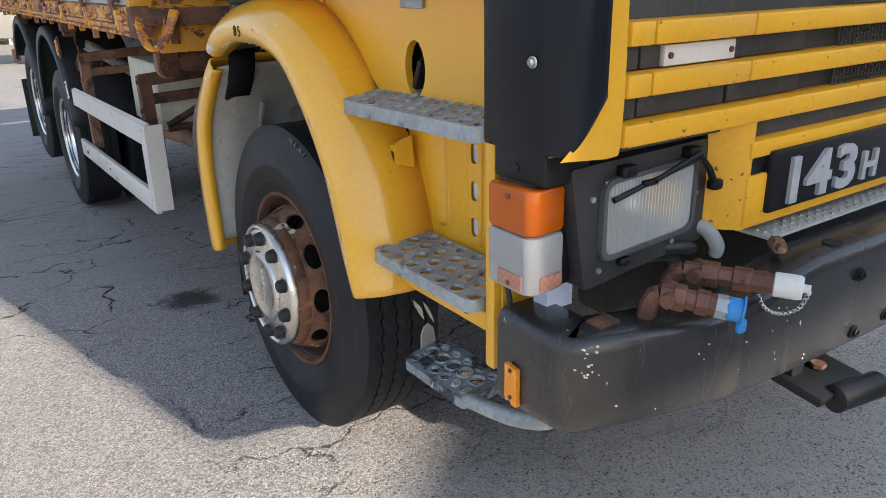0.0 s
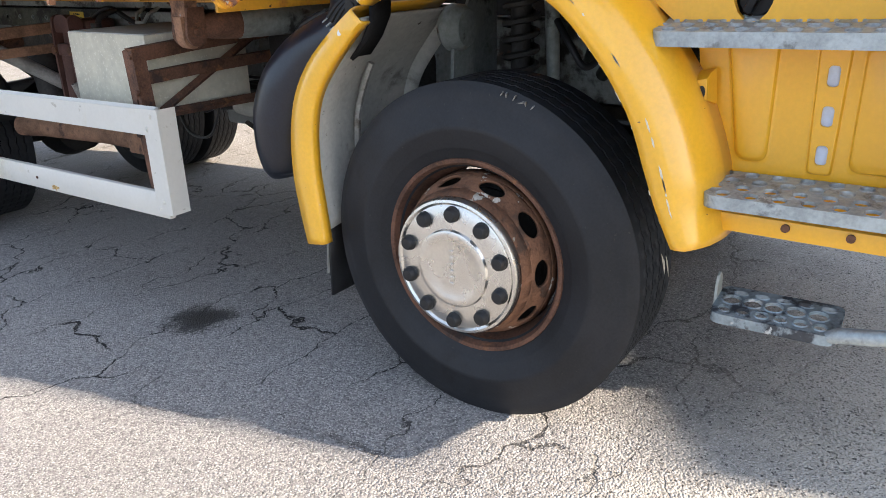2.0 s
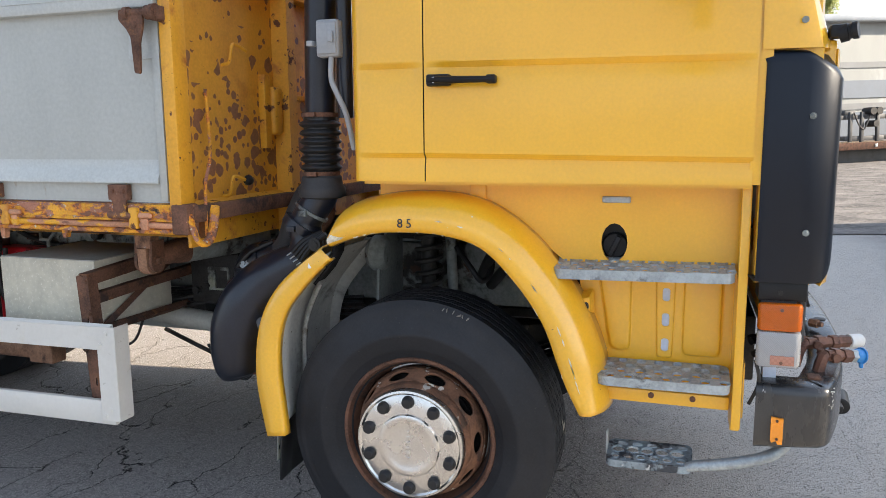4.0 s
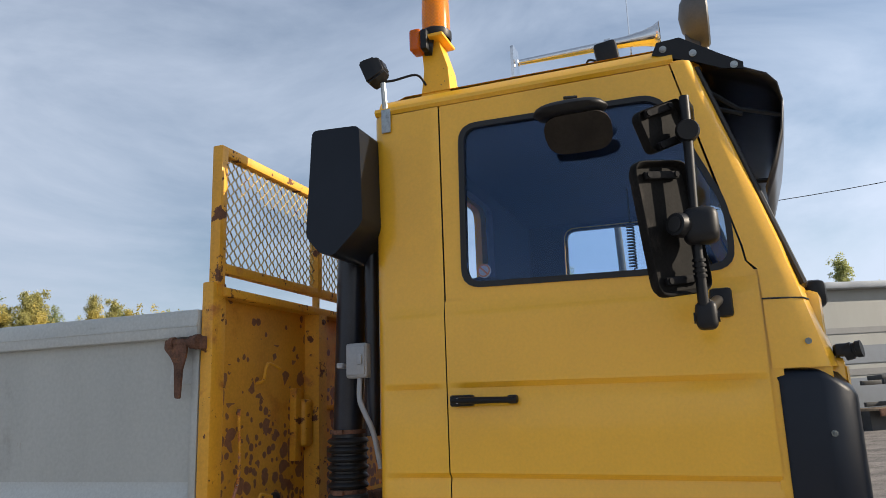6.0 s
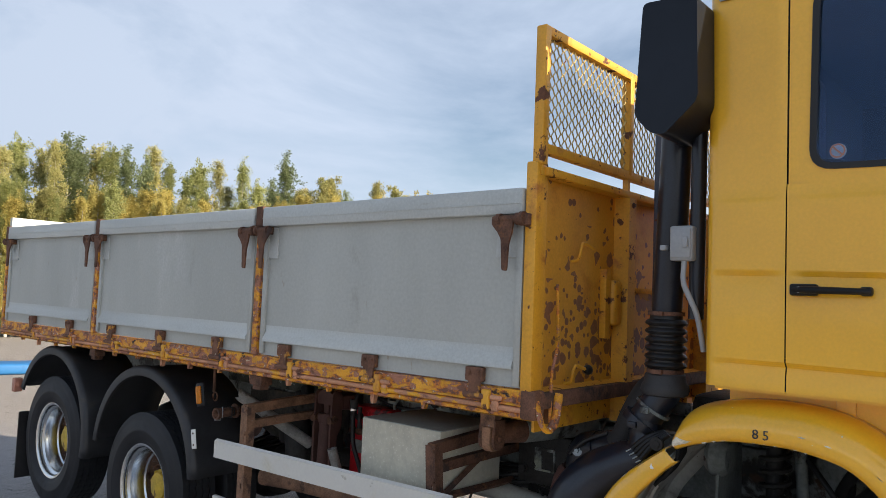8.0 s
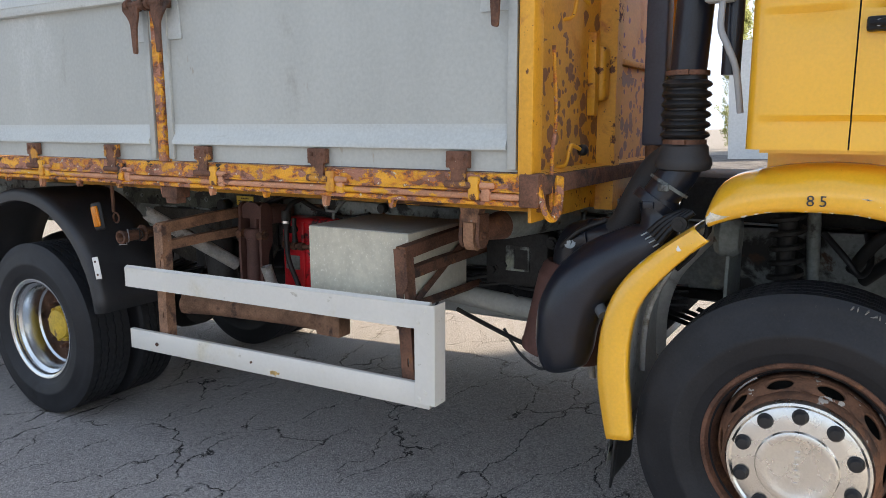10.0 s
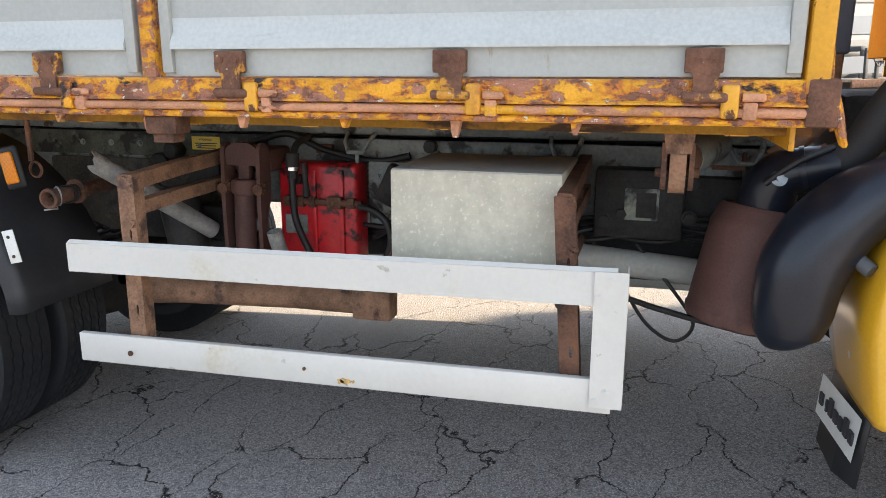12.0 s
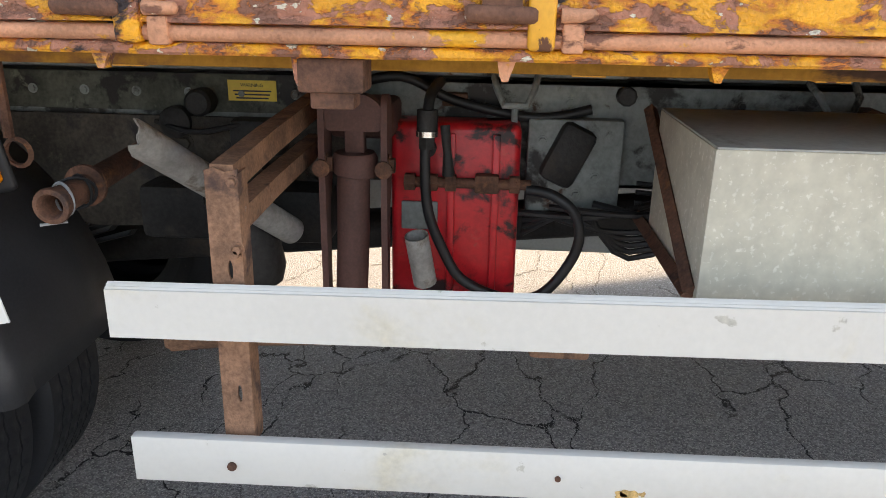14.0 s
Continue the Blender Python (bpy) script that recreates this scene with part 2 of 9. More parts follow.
M_FRAME = surf("oily_grey_chassis_paint", (0.20, 0.22, 0.21), 0.6, 0.0, 0.25, 4.0, 60, 0.3, 0.003,
               patches=[((0.024, 0.022, 0.020), 0.53, 0.62, 5.5, 0.6, 8.0), ((0.30, 0.32, 0.25), 0.60, 0.68, 3.0, 0.7, 6.0), ((0.085, 0.05, 0.035), 0.60, 0.68, 8.0, 0.9, 7.0)])
M_FRAME_DARK = surf("black_greasy_underbody", (0.026, 0.025, 0.024), 0.6, 0.0, 0.35, 6.0, 80, 0.4, 0.004, spec=0.3,
                    patches=[((0.06, 0.05, 0.042), 0.58, 0.72, 7.0, 0.85, 6.0)])
M_GREASE = surf("thick_brown_grease", (0.060, 0.052, 0.042), 0.75, 0.0, 0.35, 6.0, 80, 0.5, 0.005, spec=0.3,
                patches=[((0.020, 0.018, 0.017), 0.52, 0.62, 6.0, 0.5, 8.0), ((0.12, 0.105, 0.080), 0.60, 0.70, 9.0, 0.85, 7.0)])
M_GREASE_GREEN = surf("greasy_green_grey_paint", (0.085, 0.090, 0.072), 0.7, 0.0, 0.3, 8.0, 80, 0.4, 0.004, spec=0.3,
                      patches=[((0.022, 0.020, 0.018), 0.50, 0.58, 7.0, 0.5, 9.0), ((0.17, 0.18, 0.14), 0.61, 0.68, 11.0, 0.8, 7.0)])
M_GALV = surf("galvanised_step_metal", (0.33, 0.37, 0.39), 0.5, 0.45, 0.18, 12.0, 90, 0.25, 0.002,
              patches=[((0.17, 0.18, 0.18), 0.55, 0.68, 14.0, 0.6, 5.0), ((0.48, 0.50, 0.50), 0.66, 0.70, 22.0, 0.5, 4.0)])
M_GALV_WORN = surf("worn_dark_galvanised_metal", (0.25, 0.30, 0.33), 0.5, 0.4, 0.2, 12.0, 90, 0.3, 0.002,
                   patches=[((0.05, 0.055, 0.065), 0.46, 0.56, 14.0, 0.6, 7.0), ((0.50, 0.52, 0.52), 0.62, 0.68, 20.0, 0.6, 6.0)])
M_PLASTIC = surf("dark_blue_grey_plastic_panel", (0.0075, 0.011, 0.0185), 0.34, 0, 0.12, 3.0, 400, 0.15, 0.0006, spec=0.25,
                 patches=[((0.012, 0.015, 0.022), 0.60, 0.80, 3.0, 0.5, 6.0)])
M_BUMPER = surf("scuffed_black_bumper", (0.026, 0.026, 0.027), 0.24, 0, 0.25, 5.0, 300, 0.25, 0.0010, spec=0.6,
                patches=[((0.042, 0.039, 0.035), 0.55, 0.72, 9.0, 0.5, 7.0), ((0.40, 0.39, 0.37), 0.70, 0.71, 40.0, 0.7, 6.0)], stretch=(1.0, 1.0, 0.25))
M_BLACK = surf("black_plastic", (0.008, 0.0085, 0.010), 0.45, 0, 0.2, 6.0, 200, 0.1, 0.001, spec=0.3)
M_HOSE = surf("black_rubber_hose", (0.015, 0.015, 0.016), 0.5, 0, 0.25, 10.0, 150, 0.15, 0.001,
              patches=[((0.06, 0.055, 0.05), 0.62, 0.78, 12.0, 0.8, 5.0)])
M_DUCT = surf("black_moulded_air_duct", (0.012, 0.015, 0.024), 0.28, 0, 0.25, 4.0, 150, 0.08, 0.001, spec=0.45,
              patches=[((0.022, 0.022, 0.023), 0.60, 0.85, 4.0, 0.6, 6.0)])
M_DUCT_GREY = surf("dusty_black_duct_rubber", (0.030, 0.030, 0.032), 0.7, 0, 0.2, 5.0, 150, 0.12, 0.001)
M_TYRE = surf("black_tyre_rubber", (0.0165, 0.0175, 0.0205), 0.56, 0, 0.2, 5.0, 130, 0.3, 0.0015, spec=0.3,
              patches=[((0.020, 0.0195, 0.020), 0.56, 0.80, 4.0, 0.75, 6.0), ((0.05, 0.047, 0.044), 0.69, 0.72, 60.0, 0.9, 3.0)])
M_CHROME = surf("polished_steel", (0.74, 0.73, 0.71), 0.16, 1.0, 0.05, 8.0, 90, 0.03, 0.001)
M_CHROME_CAP = surf("brushed_stainless_hub_cap", (0.66, 0.65, 0.62), 0.26, 1.0, 0.06, 8.0, 120, 0.03, 0.001)
M_ALU_RIM = surf("polished_aluminium_rim", (0.68, 0.70, 0.71), 0.22, 1.0, 0.1, 6.0, 80, 0.05, 0.001,
                 patches=[((0.36, 0.34, 0.31), 0.64, 0.78, 9.0, 0.5, 5.0)])
M_GREY_LINER = surf("grey_painted_inner_panel", (0.36, 0.37, 0.34), 0.6, 0, 0.12, 4.0, 60, 0.1, 0.001,
                    patches=[((0.12, 0.10, 0.08), 0.58, 0.74, 5.0, 0.8, 7.0)])
# painted sky light in the panel slots; also the bottle's pale plastic
M_SLOT = surf("pale_blue_slots_and_bottle", (0.60, 0.66, 0.78), 0.6, 0, 0.08, 6.0, 90, 0.05, 0.001)
M_RUSTMARK = surf("orange_rust_stain", (0.58, 0.38, 0.14), 0.6, 0, 0.3, 40.0, 200, 0.1, 0.001)
M_MUD = surf("grey_black_mudguard_plastic", (0.026, 0.027, 0.030), 0.55, 0, 0.2, 5.0, 150, 0.1, 0.001,
             patches=[((0.06, 0.055, 0.05), 0.58, 0.75, 5.0, 0.8, 7.0)])
M_FLAKE = surf("bare_pale_primer", (0.62, 0.58, 0.48), 0.7, 0, 0.15, 60.0, 200, 0.1, 0.001)
M_LAMPGREY = surf("grey_lamp_shell", (0.075, 0.08, 0.085), 0.5, 0, 0.15, 6.0, 120, 0.1, 0.001)
M_ARCH = surf("dirty_grey_arch_panel", (0.40, 0.395, 0.36), 0.65, 0, 0.12, 4.0, 60, 0.1, 0.001,
              patches=[((0.10, 0.09, 0.075), 0.56, 0.74, 4.0, 0.8, 7.0), ((0.08, 0.06, 0.05), 0.70, 0.72, 40.0, 0.8, 3.0)])
M_PIPE = surf("dull_grey_metal_pipe", (0.30, 0.29, 0.27), 0.6, 0.2, 0.2, 9.0, 90, 0.2, 0.001,
              patches=[((0.15, 0.12, 0.09), 0.56, 0.70, 9.0, 0.8, 6.0), ((0.42, 0.41, 0.39), 0.62, 0.70, 14.0, 0.5, 5.0)])
M_RED = surf("oily_red_tank_paint", (0.54, 0.014, 0.022), 0.36, 0, 0.15, 5.0, 60, 0.1, 0.001,
             patches=[((0.03, 0.010, 0.010), 0.52, 0.62, 8.0, 0.5, 8.0), ((0.50, 0.06, 0.05), 0.60, 0.70, 12.0, 0.5, 5.0)])
M_INTERIOR = surf("grey_blue_cab_lining", (0.022, 0.046, 0.115), 0.8, 0, 0.1, 3.0, 120, 0.1, 0.001)
M_SEAT = surf("dark_seat_fabric", (0.035, 0.042, 0.060), 0.9, 0, 0.2, 20.0, 300, 0.2, 0.001)
M_SEAL = surf("black_rubber_seal", (0.010, 0.010, 0.011), 0.55, 0, 0.1, 10.0, 200, 0.05, 0.001)
M_GREYBOX = surf("grey_electric_box_plastic", (0.30, 0.31, 0.32), 0.5, 0, 0.06, 8.0, 90, 0.05, 0.001)
M_POST_BLUE = surf("blue_grey_painted_post", (0.075, 0.085, 0.115), 0.5, 0, 0.1, 4.0, 90, 0.1, 0.001,
                   patches=[(RUST, 0.68, 0.72, 9.0, 0.9, 6.0)])
M_BRASS = surf("brown_corroded_coupling", (0.15, 0.072, 0.048), 0.6, 0.35, 0.25, 20.0, 120, 0.3, 0.002,
               patches=[((0.08, 0.04, 0.03), 0.58, 0.70, 18.0, 0.8, 5.0)])
M_BLUE = surf("blue_plastic_cap", (0.03, 0.22, 0.55), 0.45, 0, 0.08, 10.0, 120, 0.05, 0.001)
M_WHITE = surf("dirty_white_plastic", (0.66, 0.66, 0.64), 0.45, 0, 0.06, 8.0, 90, 0.05, 0.001)
M_STICKER = surf("white_sticker", (0.70, 0.70, 0.66), 0.5, 0, 0.05, 8.0, 90, 0.02, 0.001)
M_DARKPRINT = surf("dark_print", (0.03, 0.03, 0.035), 0.6, 0, 0.1, 30.0, 120, 0.0)
M_YSTICKER = surf("yellow_warning_sticker", (0.72, 0.52, 0.06), 0.5, 0, 0.08, 8.0, 90, 0.02, 0.001)
M_SILVER = surf("silver_painted_letters", (0.50, 0.51, 0.52), 0.4, 0.3, 0.08, 20.0, 90, 0.05, 0.001)
M_GRILLE = surf("dusty_grey_grille_plastic", (0.045, 0.046, 0.046), 0.55, 0, 0.3, 6.0, 90, 0.2, 0.001,
                patches=[((0.11, 0.10, 0.09), 0.58, 0.78, 7.0, 0.8, 6.0)])
M_REFLECTOR = surf("orange_reflector", (0.85, 0.28, 0.01), 0.25, 0, 0.06, 30.0, 200, 0.2, 0.001, coat=0.5)
M_MIRRORBACK = surf("worn_black_mirror_shell", (0.010, 0.0095, 0.009), 0.75, 0, 0.3, 9.0, 120, 0.15, 0.001, spec=0.10,
                    patches=[((0.028, 0.024, 0.021), 0.54, 0.68, 11.0, 0.7, 6.0)], stretch=(1.0, 1.0, 0.4))
M_MATT = surf("matt_black_plastic", (0.014, 0.014, 0.015), 0.8, 0, 0.2, 9.0, 120, 0.1, 0.001, spec=0.1)
M_VISOR = surf("smoked_brown_visor", (0.016, 0.013, 0.012), 0.3, 0, 0.15, 4.0, 120, 0.05, 0.001)


def glassy(name, col, rough=0.03, through_part=0.8, ior=1.5):
    m, n, l, p = nodes_of(name)
    out = n["Material Output"]
    tr = n.new("ShaderNodeBsdfTransparent")
    tr.inputs["Color"].default_value = (*col, 1)
    gl = n.new("ShaderNodeBsdfGlossy")
    gl.inputs["Roughness"].default_value = rough
    gl.inputs["Color"].default_value = (0.50, 0.66, 1.0, 1)
    fr = n.new("ShaderNodeFresnel")
    fr.inputs["IOR"].default_value = ior
    x = n.new("ShaderNodeMixShader")
    l.new(fr.outputs["Fac"], x.inputs[0])
    l.new(tr.outputs[0], x.inputs[1])
    l.new(gl.outputs[0], x.inputs[2])
    l.new(x.outputs[0], out.inputs["Surface"])
    return m


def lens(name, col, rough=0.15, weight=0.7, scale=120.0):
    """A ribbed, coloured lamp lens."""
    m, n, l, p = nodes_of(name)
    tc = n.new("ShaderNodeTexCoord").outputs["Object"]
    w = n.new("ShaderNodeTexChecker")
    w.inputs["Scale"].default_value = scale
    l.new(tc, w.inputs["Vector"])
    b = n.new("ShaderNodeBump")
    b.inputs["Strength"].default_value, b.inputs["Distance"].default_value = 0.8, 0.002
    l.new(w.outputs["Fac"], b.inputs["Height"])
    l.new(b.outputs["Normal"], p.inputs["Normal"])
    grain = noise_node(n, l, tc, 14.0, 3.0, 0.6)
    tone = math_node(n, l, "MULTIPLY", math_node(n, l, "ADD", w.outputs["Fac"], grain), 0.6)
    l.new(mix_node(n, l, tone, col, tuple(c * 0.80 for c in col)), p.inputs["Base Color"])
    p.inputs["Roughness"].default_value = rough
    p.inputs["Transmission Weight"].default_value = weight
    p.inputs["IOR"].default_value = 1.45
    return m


M_GLASS = glassy("tinted_window_glass", (0.80, 0.88, 0.96), ior=1.50)
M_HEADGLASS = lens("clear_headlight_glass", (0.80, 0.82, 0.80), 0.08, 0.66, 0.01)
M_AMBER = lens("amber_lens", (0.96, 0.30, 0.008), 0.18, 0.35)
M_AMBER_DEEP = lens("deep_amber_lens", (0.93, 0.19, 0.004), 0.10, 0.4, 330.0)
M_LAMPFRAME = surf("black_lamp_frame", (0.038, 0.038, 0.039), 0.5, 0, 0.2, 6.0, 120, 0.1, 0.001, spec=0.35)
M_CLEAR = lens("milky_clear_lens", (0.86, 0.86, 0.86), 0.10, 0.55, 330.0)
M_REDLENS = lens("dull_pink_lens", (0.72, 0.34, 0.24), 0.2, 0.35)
M_MIRROR = surf("mirror_glass", (0.85, 0.86, 0.87), 0.02, 1.0, 0.01, 3.0, 60, 0.0)

# dark brown colour stands in for the dim reflection in the kerb mirror
M_KERBGLASS = surf("dim_brown_mirror_glass", (0.026, 0.022, 0.018), 0.2, 0.0, 0.15, 9.0, 90, 0.02, 0.001, spec=0.15)


def asphalt():
    m, n, l, p = nodes_of("worn_cracked_asphalt")
    tc = n.new("ShaderNodeTexCoord").outputs["Object"]
    big = noise_node(n, l, tc, 0.35, 5.0, 0.6)
    mid = noise_node(n, l, tc, 5.0, 5.0, 0.65)
    v = n.new("ShaderNodeTexVoronoi")
    v.inputs["Scale"].default_value = 135.0
    l.new(tc, v.inputs["Vector"])
    v2 = n.new("ShaderNodeTexVoronoi")
    v2.inputs["Scale"].default_value = 260.0
    l.new(tc, v2.inputs["Vector"])
    sep = n.new("ShaderNodeSeparateColor")
    l.new(v.outputs["Color"], sep.inputs["Color"])
    sep2 = n.new("ShaderNodeSeparateColor")
    l.new(v2.outputs["Color"], sep2.inputs["Color"])
    base = mix_node(n, l, ramp_node(n, l, big, 0.3, 0.7), (0.165, 0.154, 0.154), (0.235, 0.220, 0.215))
    base = mix_node(n, l, math_node(n, l, "MULTIPLY", ramp_node(n, l, mid, 0.35, 0.75), 0.5), base, (0.235, 0.218, 0.208))
    stone = mix_node(n, l, sep.outputs["Red"], (0.052, 0.048, 0.048), (0.34, 0.318, 0.300))
    base = mix_node(n, l, 0.55, base, stone)
    base = mix_node(n, l, math_node(n, l, "MULTIPLY", ramp_node(n, l, sep2.outputs["Green"], 0.93, 0.97), 0.6), base, (0.42, 0.40, 0.37))
    # wandering cracks
    wob = n.new("ShaderNodeTexNoise")
    wob.inputs["Scale"].default_value, wob.inputs["Detail"].default_value = 4.5, 7.0
    l.new(tc, wob.inputs["Vector"])
    add = n.new("ShaderNodeVectorMath")
    add.operation = "MULTIPLY_ADD"
    l.new(wob.outputs["Color"], add.inputs[0])
    add.inputs[1].default_value = (0.30, 0.55, 0.0)
    sq = n.new("ShaderNodeMapping")
    sq.inputs["Scale"].default_value = (0.75, 1.75, 1.0)
    l.new(tc, sq.inputs["Vector"])
    l.new(sq.outputs["Vector"], add.inputs[2])
    edge = n.new("ShaderNodeTexVoronoi")
    edge.feature = "DISTANCE_TO_EDGE"
    edge.inputs["Scale"].default_value = 1.55
    l.new(add.outputs["Vector"], edge.inputs["Vector"])
    gx = n.new("ShaderNodeSeparateXYZ")
    l.new(tc, gx.inputs["Vector"])
    near = ramp_node(n, l, math_node(n, l, "ADD", gx.outputs["X"], math_node(n, l, "ADD", math_node(n, l, "MULTIPLY", big, 1.2), math_node(n, l, "MULTIPLY", ramp_node(n, l, gx.outputs["Y"], 3.0, 4.2), 0.9))), 0.85, 1.6)
    near = math_node(n, l, "MULTIPLY", near, math_node(n, l, "ADD", math_node(n, l, "MULTIPLY", ramp_node(n, l, gx.outputs["Y"], 1.3, 2.5), 0.6), 0.4))
    line = ramp_node(n, l, edge.outputs["Distance"], 0.012, 0.004)
    where = ramp_node(n, l, noise_node(n, l, tc, 2.2, 4.0, 0.6), 0.40, 0.48)
    crack = math_node(n, l, "MULTIPLY", line, math_node(n, l, "MULTIPLY", where, near))
    base = mix_node(n, l, math_node(n, l, "MULTIPLY", crack, 0.97), base, (0.010, 0.009, 0.009))
    dust = ramp_node(n, l, math_node(n, l, "ADD", gx.outputs["X"], math_node(n, l, "MULTIPLY", mid, 1.5)), 2.6, 4.2)
    dust = math_node(n, l, "MULTIPLY", dust, ramp_node(n, l, gx.outputs["Y"], 0.5, 2.2))
    base = mix_node(n, l, math_node(n, l, "MULTIPLY", dust, 0.55), base, (0.21, 0.175, 0.135))
    # darker asphalt across the yard in front
    yard_tone = math_node(n, l, "MULTIPLY", ramp_node(n, l, math_node(n, l, "ADD", gx.outputs["Y"], math_node(n, l, "MULTIPLY", big, 2.0)), 0.6, -1.2), math_node(n, l, "ADD", math_node(n, l, "MULTIPLY", mid, 0.6), 0.35))
    base = mix_node(n, l, yard_tone, base, (0.105, 0.099, 0.098))
    # pale grit towards the front of the truck, painted paler to add light there
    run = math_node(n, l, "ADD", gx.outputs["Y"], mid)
    lit_grit = math_node(n, l, "MULTIPLY", ramp_node(n, l, run, 2.5, 1.6), ramp_node(n, l, run, -1.6, 0.0))
    base = mix_node(n, l, math_node(n, l, "MULTIPLY", lit_grit, 0.72), base, (0.44, 0.40, 0.345))
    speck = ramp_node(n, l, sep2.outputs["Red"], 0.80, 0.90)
    base = mix_node(n, l, math_node(n, l, "MULTIPLY", math_node(n, l, "MULTIPLY", lit_grit, speck), 0.7), base, (0.07, 0.065, 0.06))
    # small dark pits where the binder has worn out, most of them towards the front
    pv = n.new("ShaderNodeTexVoronoi")
    pv.inputs["Scale"].default_value = 74.0
    pw = n.new("ShaderNodeVectorMath")
    pw.operation = "MULTIPLY_ADD"
    pn = n.new("ShaderNodeTexNoise")
    pn.inputs["Scale"].default_value, pn.inputs["Detail"].default_value = 190.0, 2.0
    l.new(tc, pn.inputs["Vector"])
    l.new(pn.outputs["Color"], pw.inputs[0])
    pw.inputs[1].default_value = (0.018, 0.018, 0.0)
    l.new(tc, pw.inputs[2])
    l.new(pw.outputs["Vector"], pv.inputs["Vector"])
    psep = n.new("ShaderNodeSeparateColor")
    l.new(pv.outputs["Color"], psep.inputs["Color"])
    pit = ramp_node(n, l, math_node(n, l, "SUBTRACT", math_node(n, l, "ADD", math_node(n, l, "MULTIPLY", psep.outputs["Red"], 0.34), 0.08), pv.outputs["Distance"]), -0.02, 0.16)
    often = math_node(n, l, "ADD", math_node(n, l, "MULTIPLY", ramp_node(n, l, run, 3.2, 2.0), 0.55), 0.35)
    pit = math_node(n, l, "MULTIPLY", pit, often)
    base = mix_node(n, l, pit, base, (0.050, 0.045, 0.042))
    base = mix_node(n, l, math_node(n, l, "MULTIPLY", ramp_node(n, l, sep2.outputs["Blue"], 0.88, 0.95), 0.75), base, (0.46, 0.43, 0.40))
    lift = n.new("ShaderNodeVectorMath")
    lift.operation = "SCALE"
    l.new(base, lift.inputs[0])
    lift.inputs["Scale"].default_value = 1.32
    base = lift.outputs["Vector"]
    # an oil drip with ragged edges
    off = n.new("ShaderNodeVectorMath")
    off.operation = "SUBTRACT"
    l.new(tc, off.inputs[0])
    off.inputs[1].default_value = OIL
    ln = n.new("ShaderNodeVectorMath")
    ln.operation = "LENGTH"
    l.new(off.outputs["Vector"], ln.inputs[0])
    ragged = math_node(n, l, "ADD", ln.outputs["Value"], math_node(n, l, "MULTIPLY", math_node(n, l, "ADD", math_node(n, l, "MULTIPLY", noise_node(n, l, tc, 75.0, 6.0, 0.85), 0.7), math_node(n, l, "MULTIPLY", noise_node(n, l, tc, 9.0, 3.0, 0.6), 0.3)), 0.60))
    drip = ramp_node(n, l, ragged, 0.455, 0.40)
    base = mix_node(n, l, math_node(n, l, "MULTIPLY", drip, 0.9), base, (0.016, 0.014, 0.013))
    l.new(base, p.inputs["Base Color"])
    rr = n.new("ShaderNodeMapRange")
    rr.inputs["To Min"].default_value, rr.inputs["To Max"].default_value = 0.88, 0.55
    l.new(drip, rr.inputs["Value"])
    l.new(rr.outputs["Result"], p.inputs["Roughness"])
    p.inputs["Specular IOR Level"].default_value = 0.35
    h = math_node(n, l, "SUBTRACT", math_node(n, l, "SUBTRACT", math_node(n, l, "MULTIPLY", v.outputs["Distance"], -0.6), math_node(n, l, "MULTIPLY", pit, 0.7)), math_node(n, l, "MULTIPLY", crack, 1.8))
    b = n.new("ShaderNodeBump")
    b.inputs["Strength"].default_value, b.inputs["Distance"].default_value = 0.9, 0.008
    l.new(h, b.inputs["Height"])
    l.new(b.outputs["Normal"], p.inputs["Normal"])
    return m


OIL = (0.98, 3.70, 0.0)
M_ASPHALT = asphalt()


# ---- mesh helpers ----
def part(name, bm, material, parent=None, label="", sharp=38):
    me = bpy.data.meshes.new(name)
    bmesh.ops.recalc_face_normals(bm, faces=bm.faces)
    bm.to_mesh(me)
    bm.free()
    me.materials.append(material)
    me.polygons.foreach_set("use_smooth", [True] * len(me.polygons))
    me.set_sharp_from_angle(angle=radians(sharp))
    ob = new(name, me)
    ob.parent = parent
    if label:
        ob["label"] = label
    return ob


def thing(name, label, category, group="", kind="", m=None):
    ob = new(name)
    if m is not None:
        ob.matrix_world = m
    return tagged(ob, label, category, group, kind)


def box(bm, x0, x1, y0, y1, z0, z1, bev=0.0, seg=2, turn=None):
    vs = [bm.verts.new((x, y, z)) for x in (x0, x1) for y in (y0, y1) for z in (z0, z1)]
    fs = [bm.faces.new([vs[i] for i in q]) for q in ((0, 1, 3, 2), (4, 6, 7, 5), (0, 4, 5, 1), (2, 3, 7, 6), (0, 2, 6, 4), (1, 5, 7, 3))]
    if bev:
        es = list({e for f in fs for e in f.edges})
        made = bmesh.ops.bevel(bm, geom=es, offset=bev, segments=seg, profile=0.5, affect="EDGES")
        vs = list({v for f in made["faces"] for v in f.verts} | {v for v in vs if v.is_valid})
    if turn is not None:
        c = Vector(((x0 + x1) / 2, (y0 + y1) / 2, (z0 + z1) / 2))
        bmesh.ops.transform(bm, matrix=Matrix.Translation(c) @ turn @ Matrix.Translation(-c), verts=vs)
    return vs


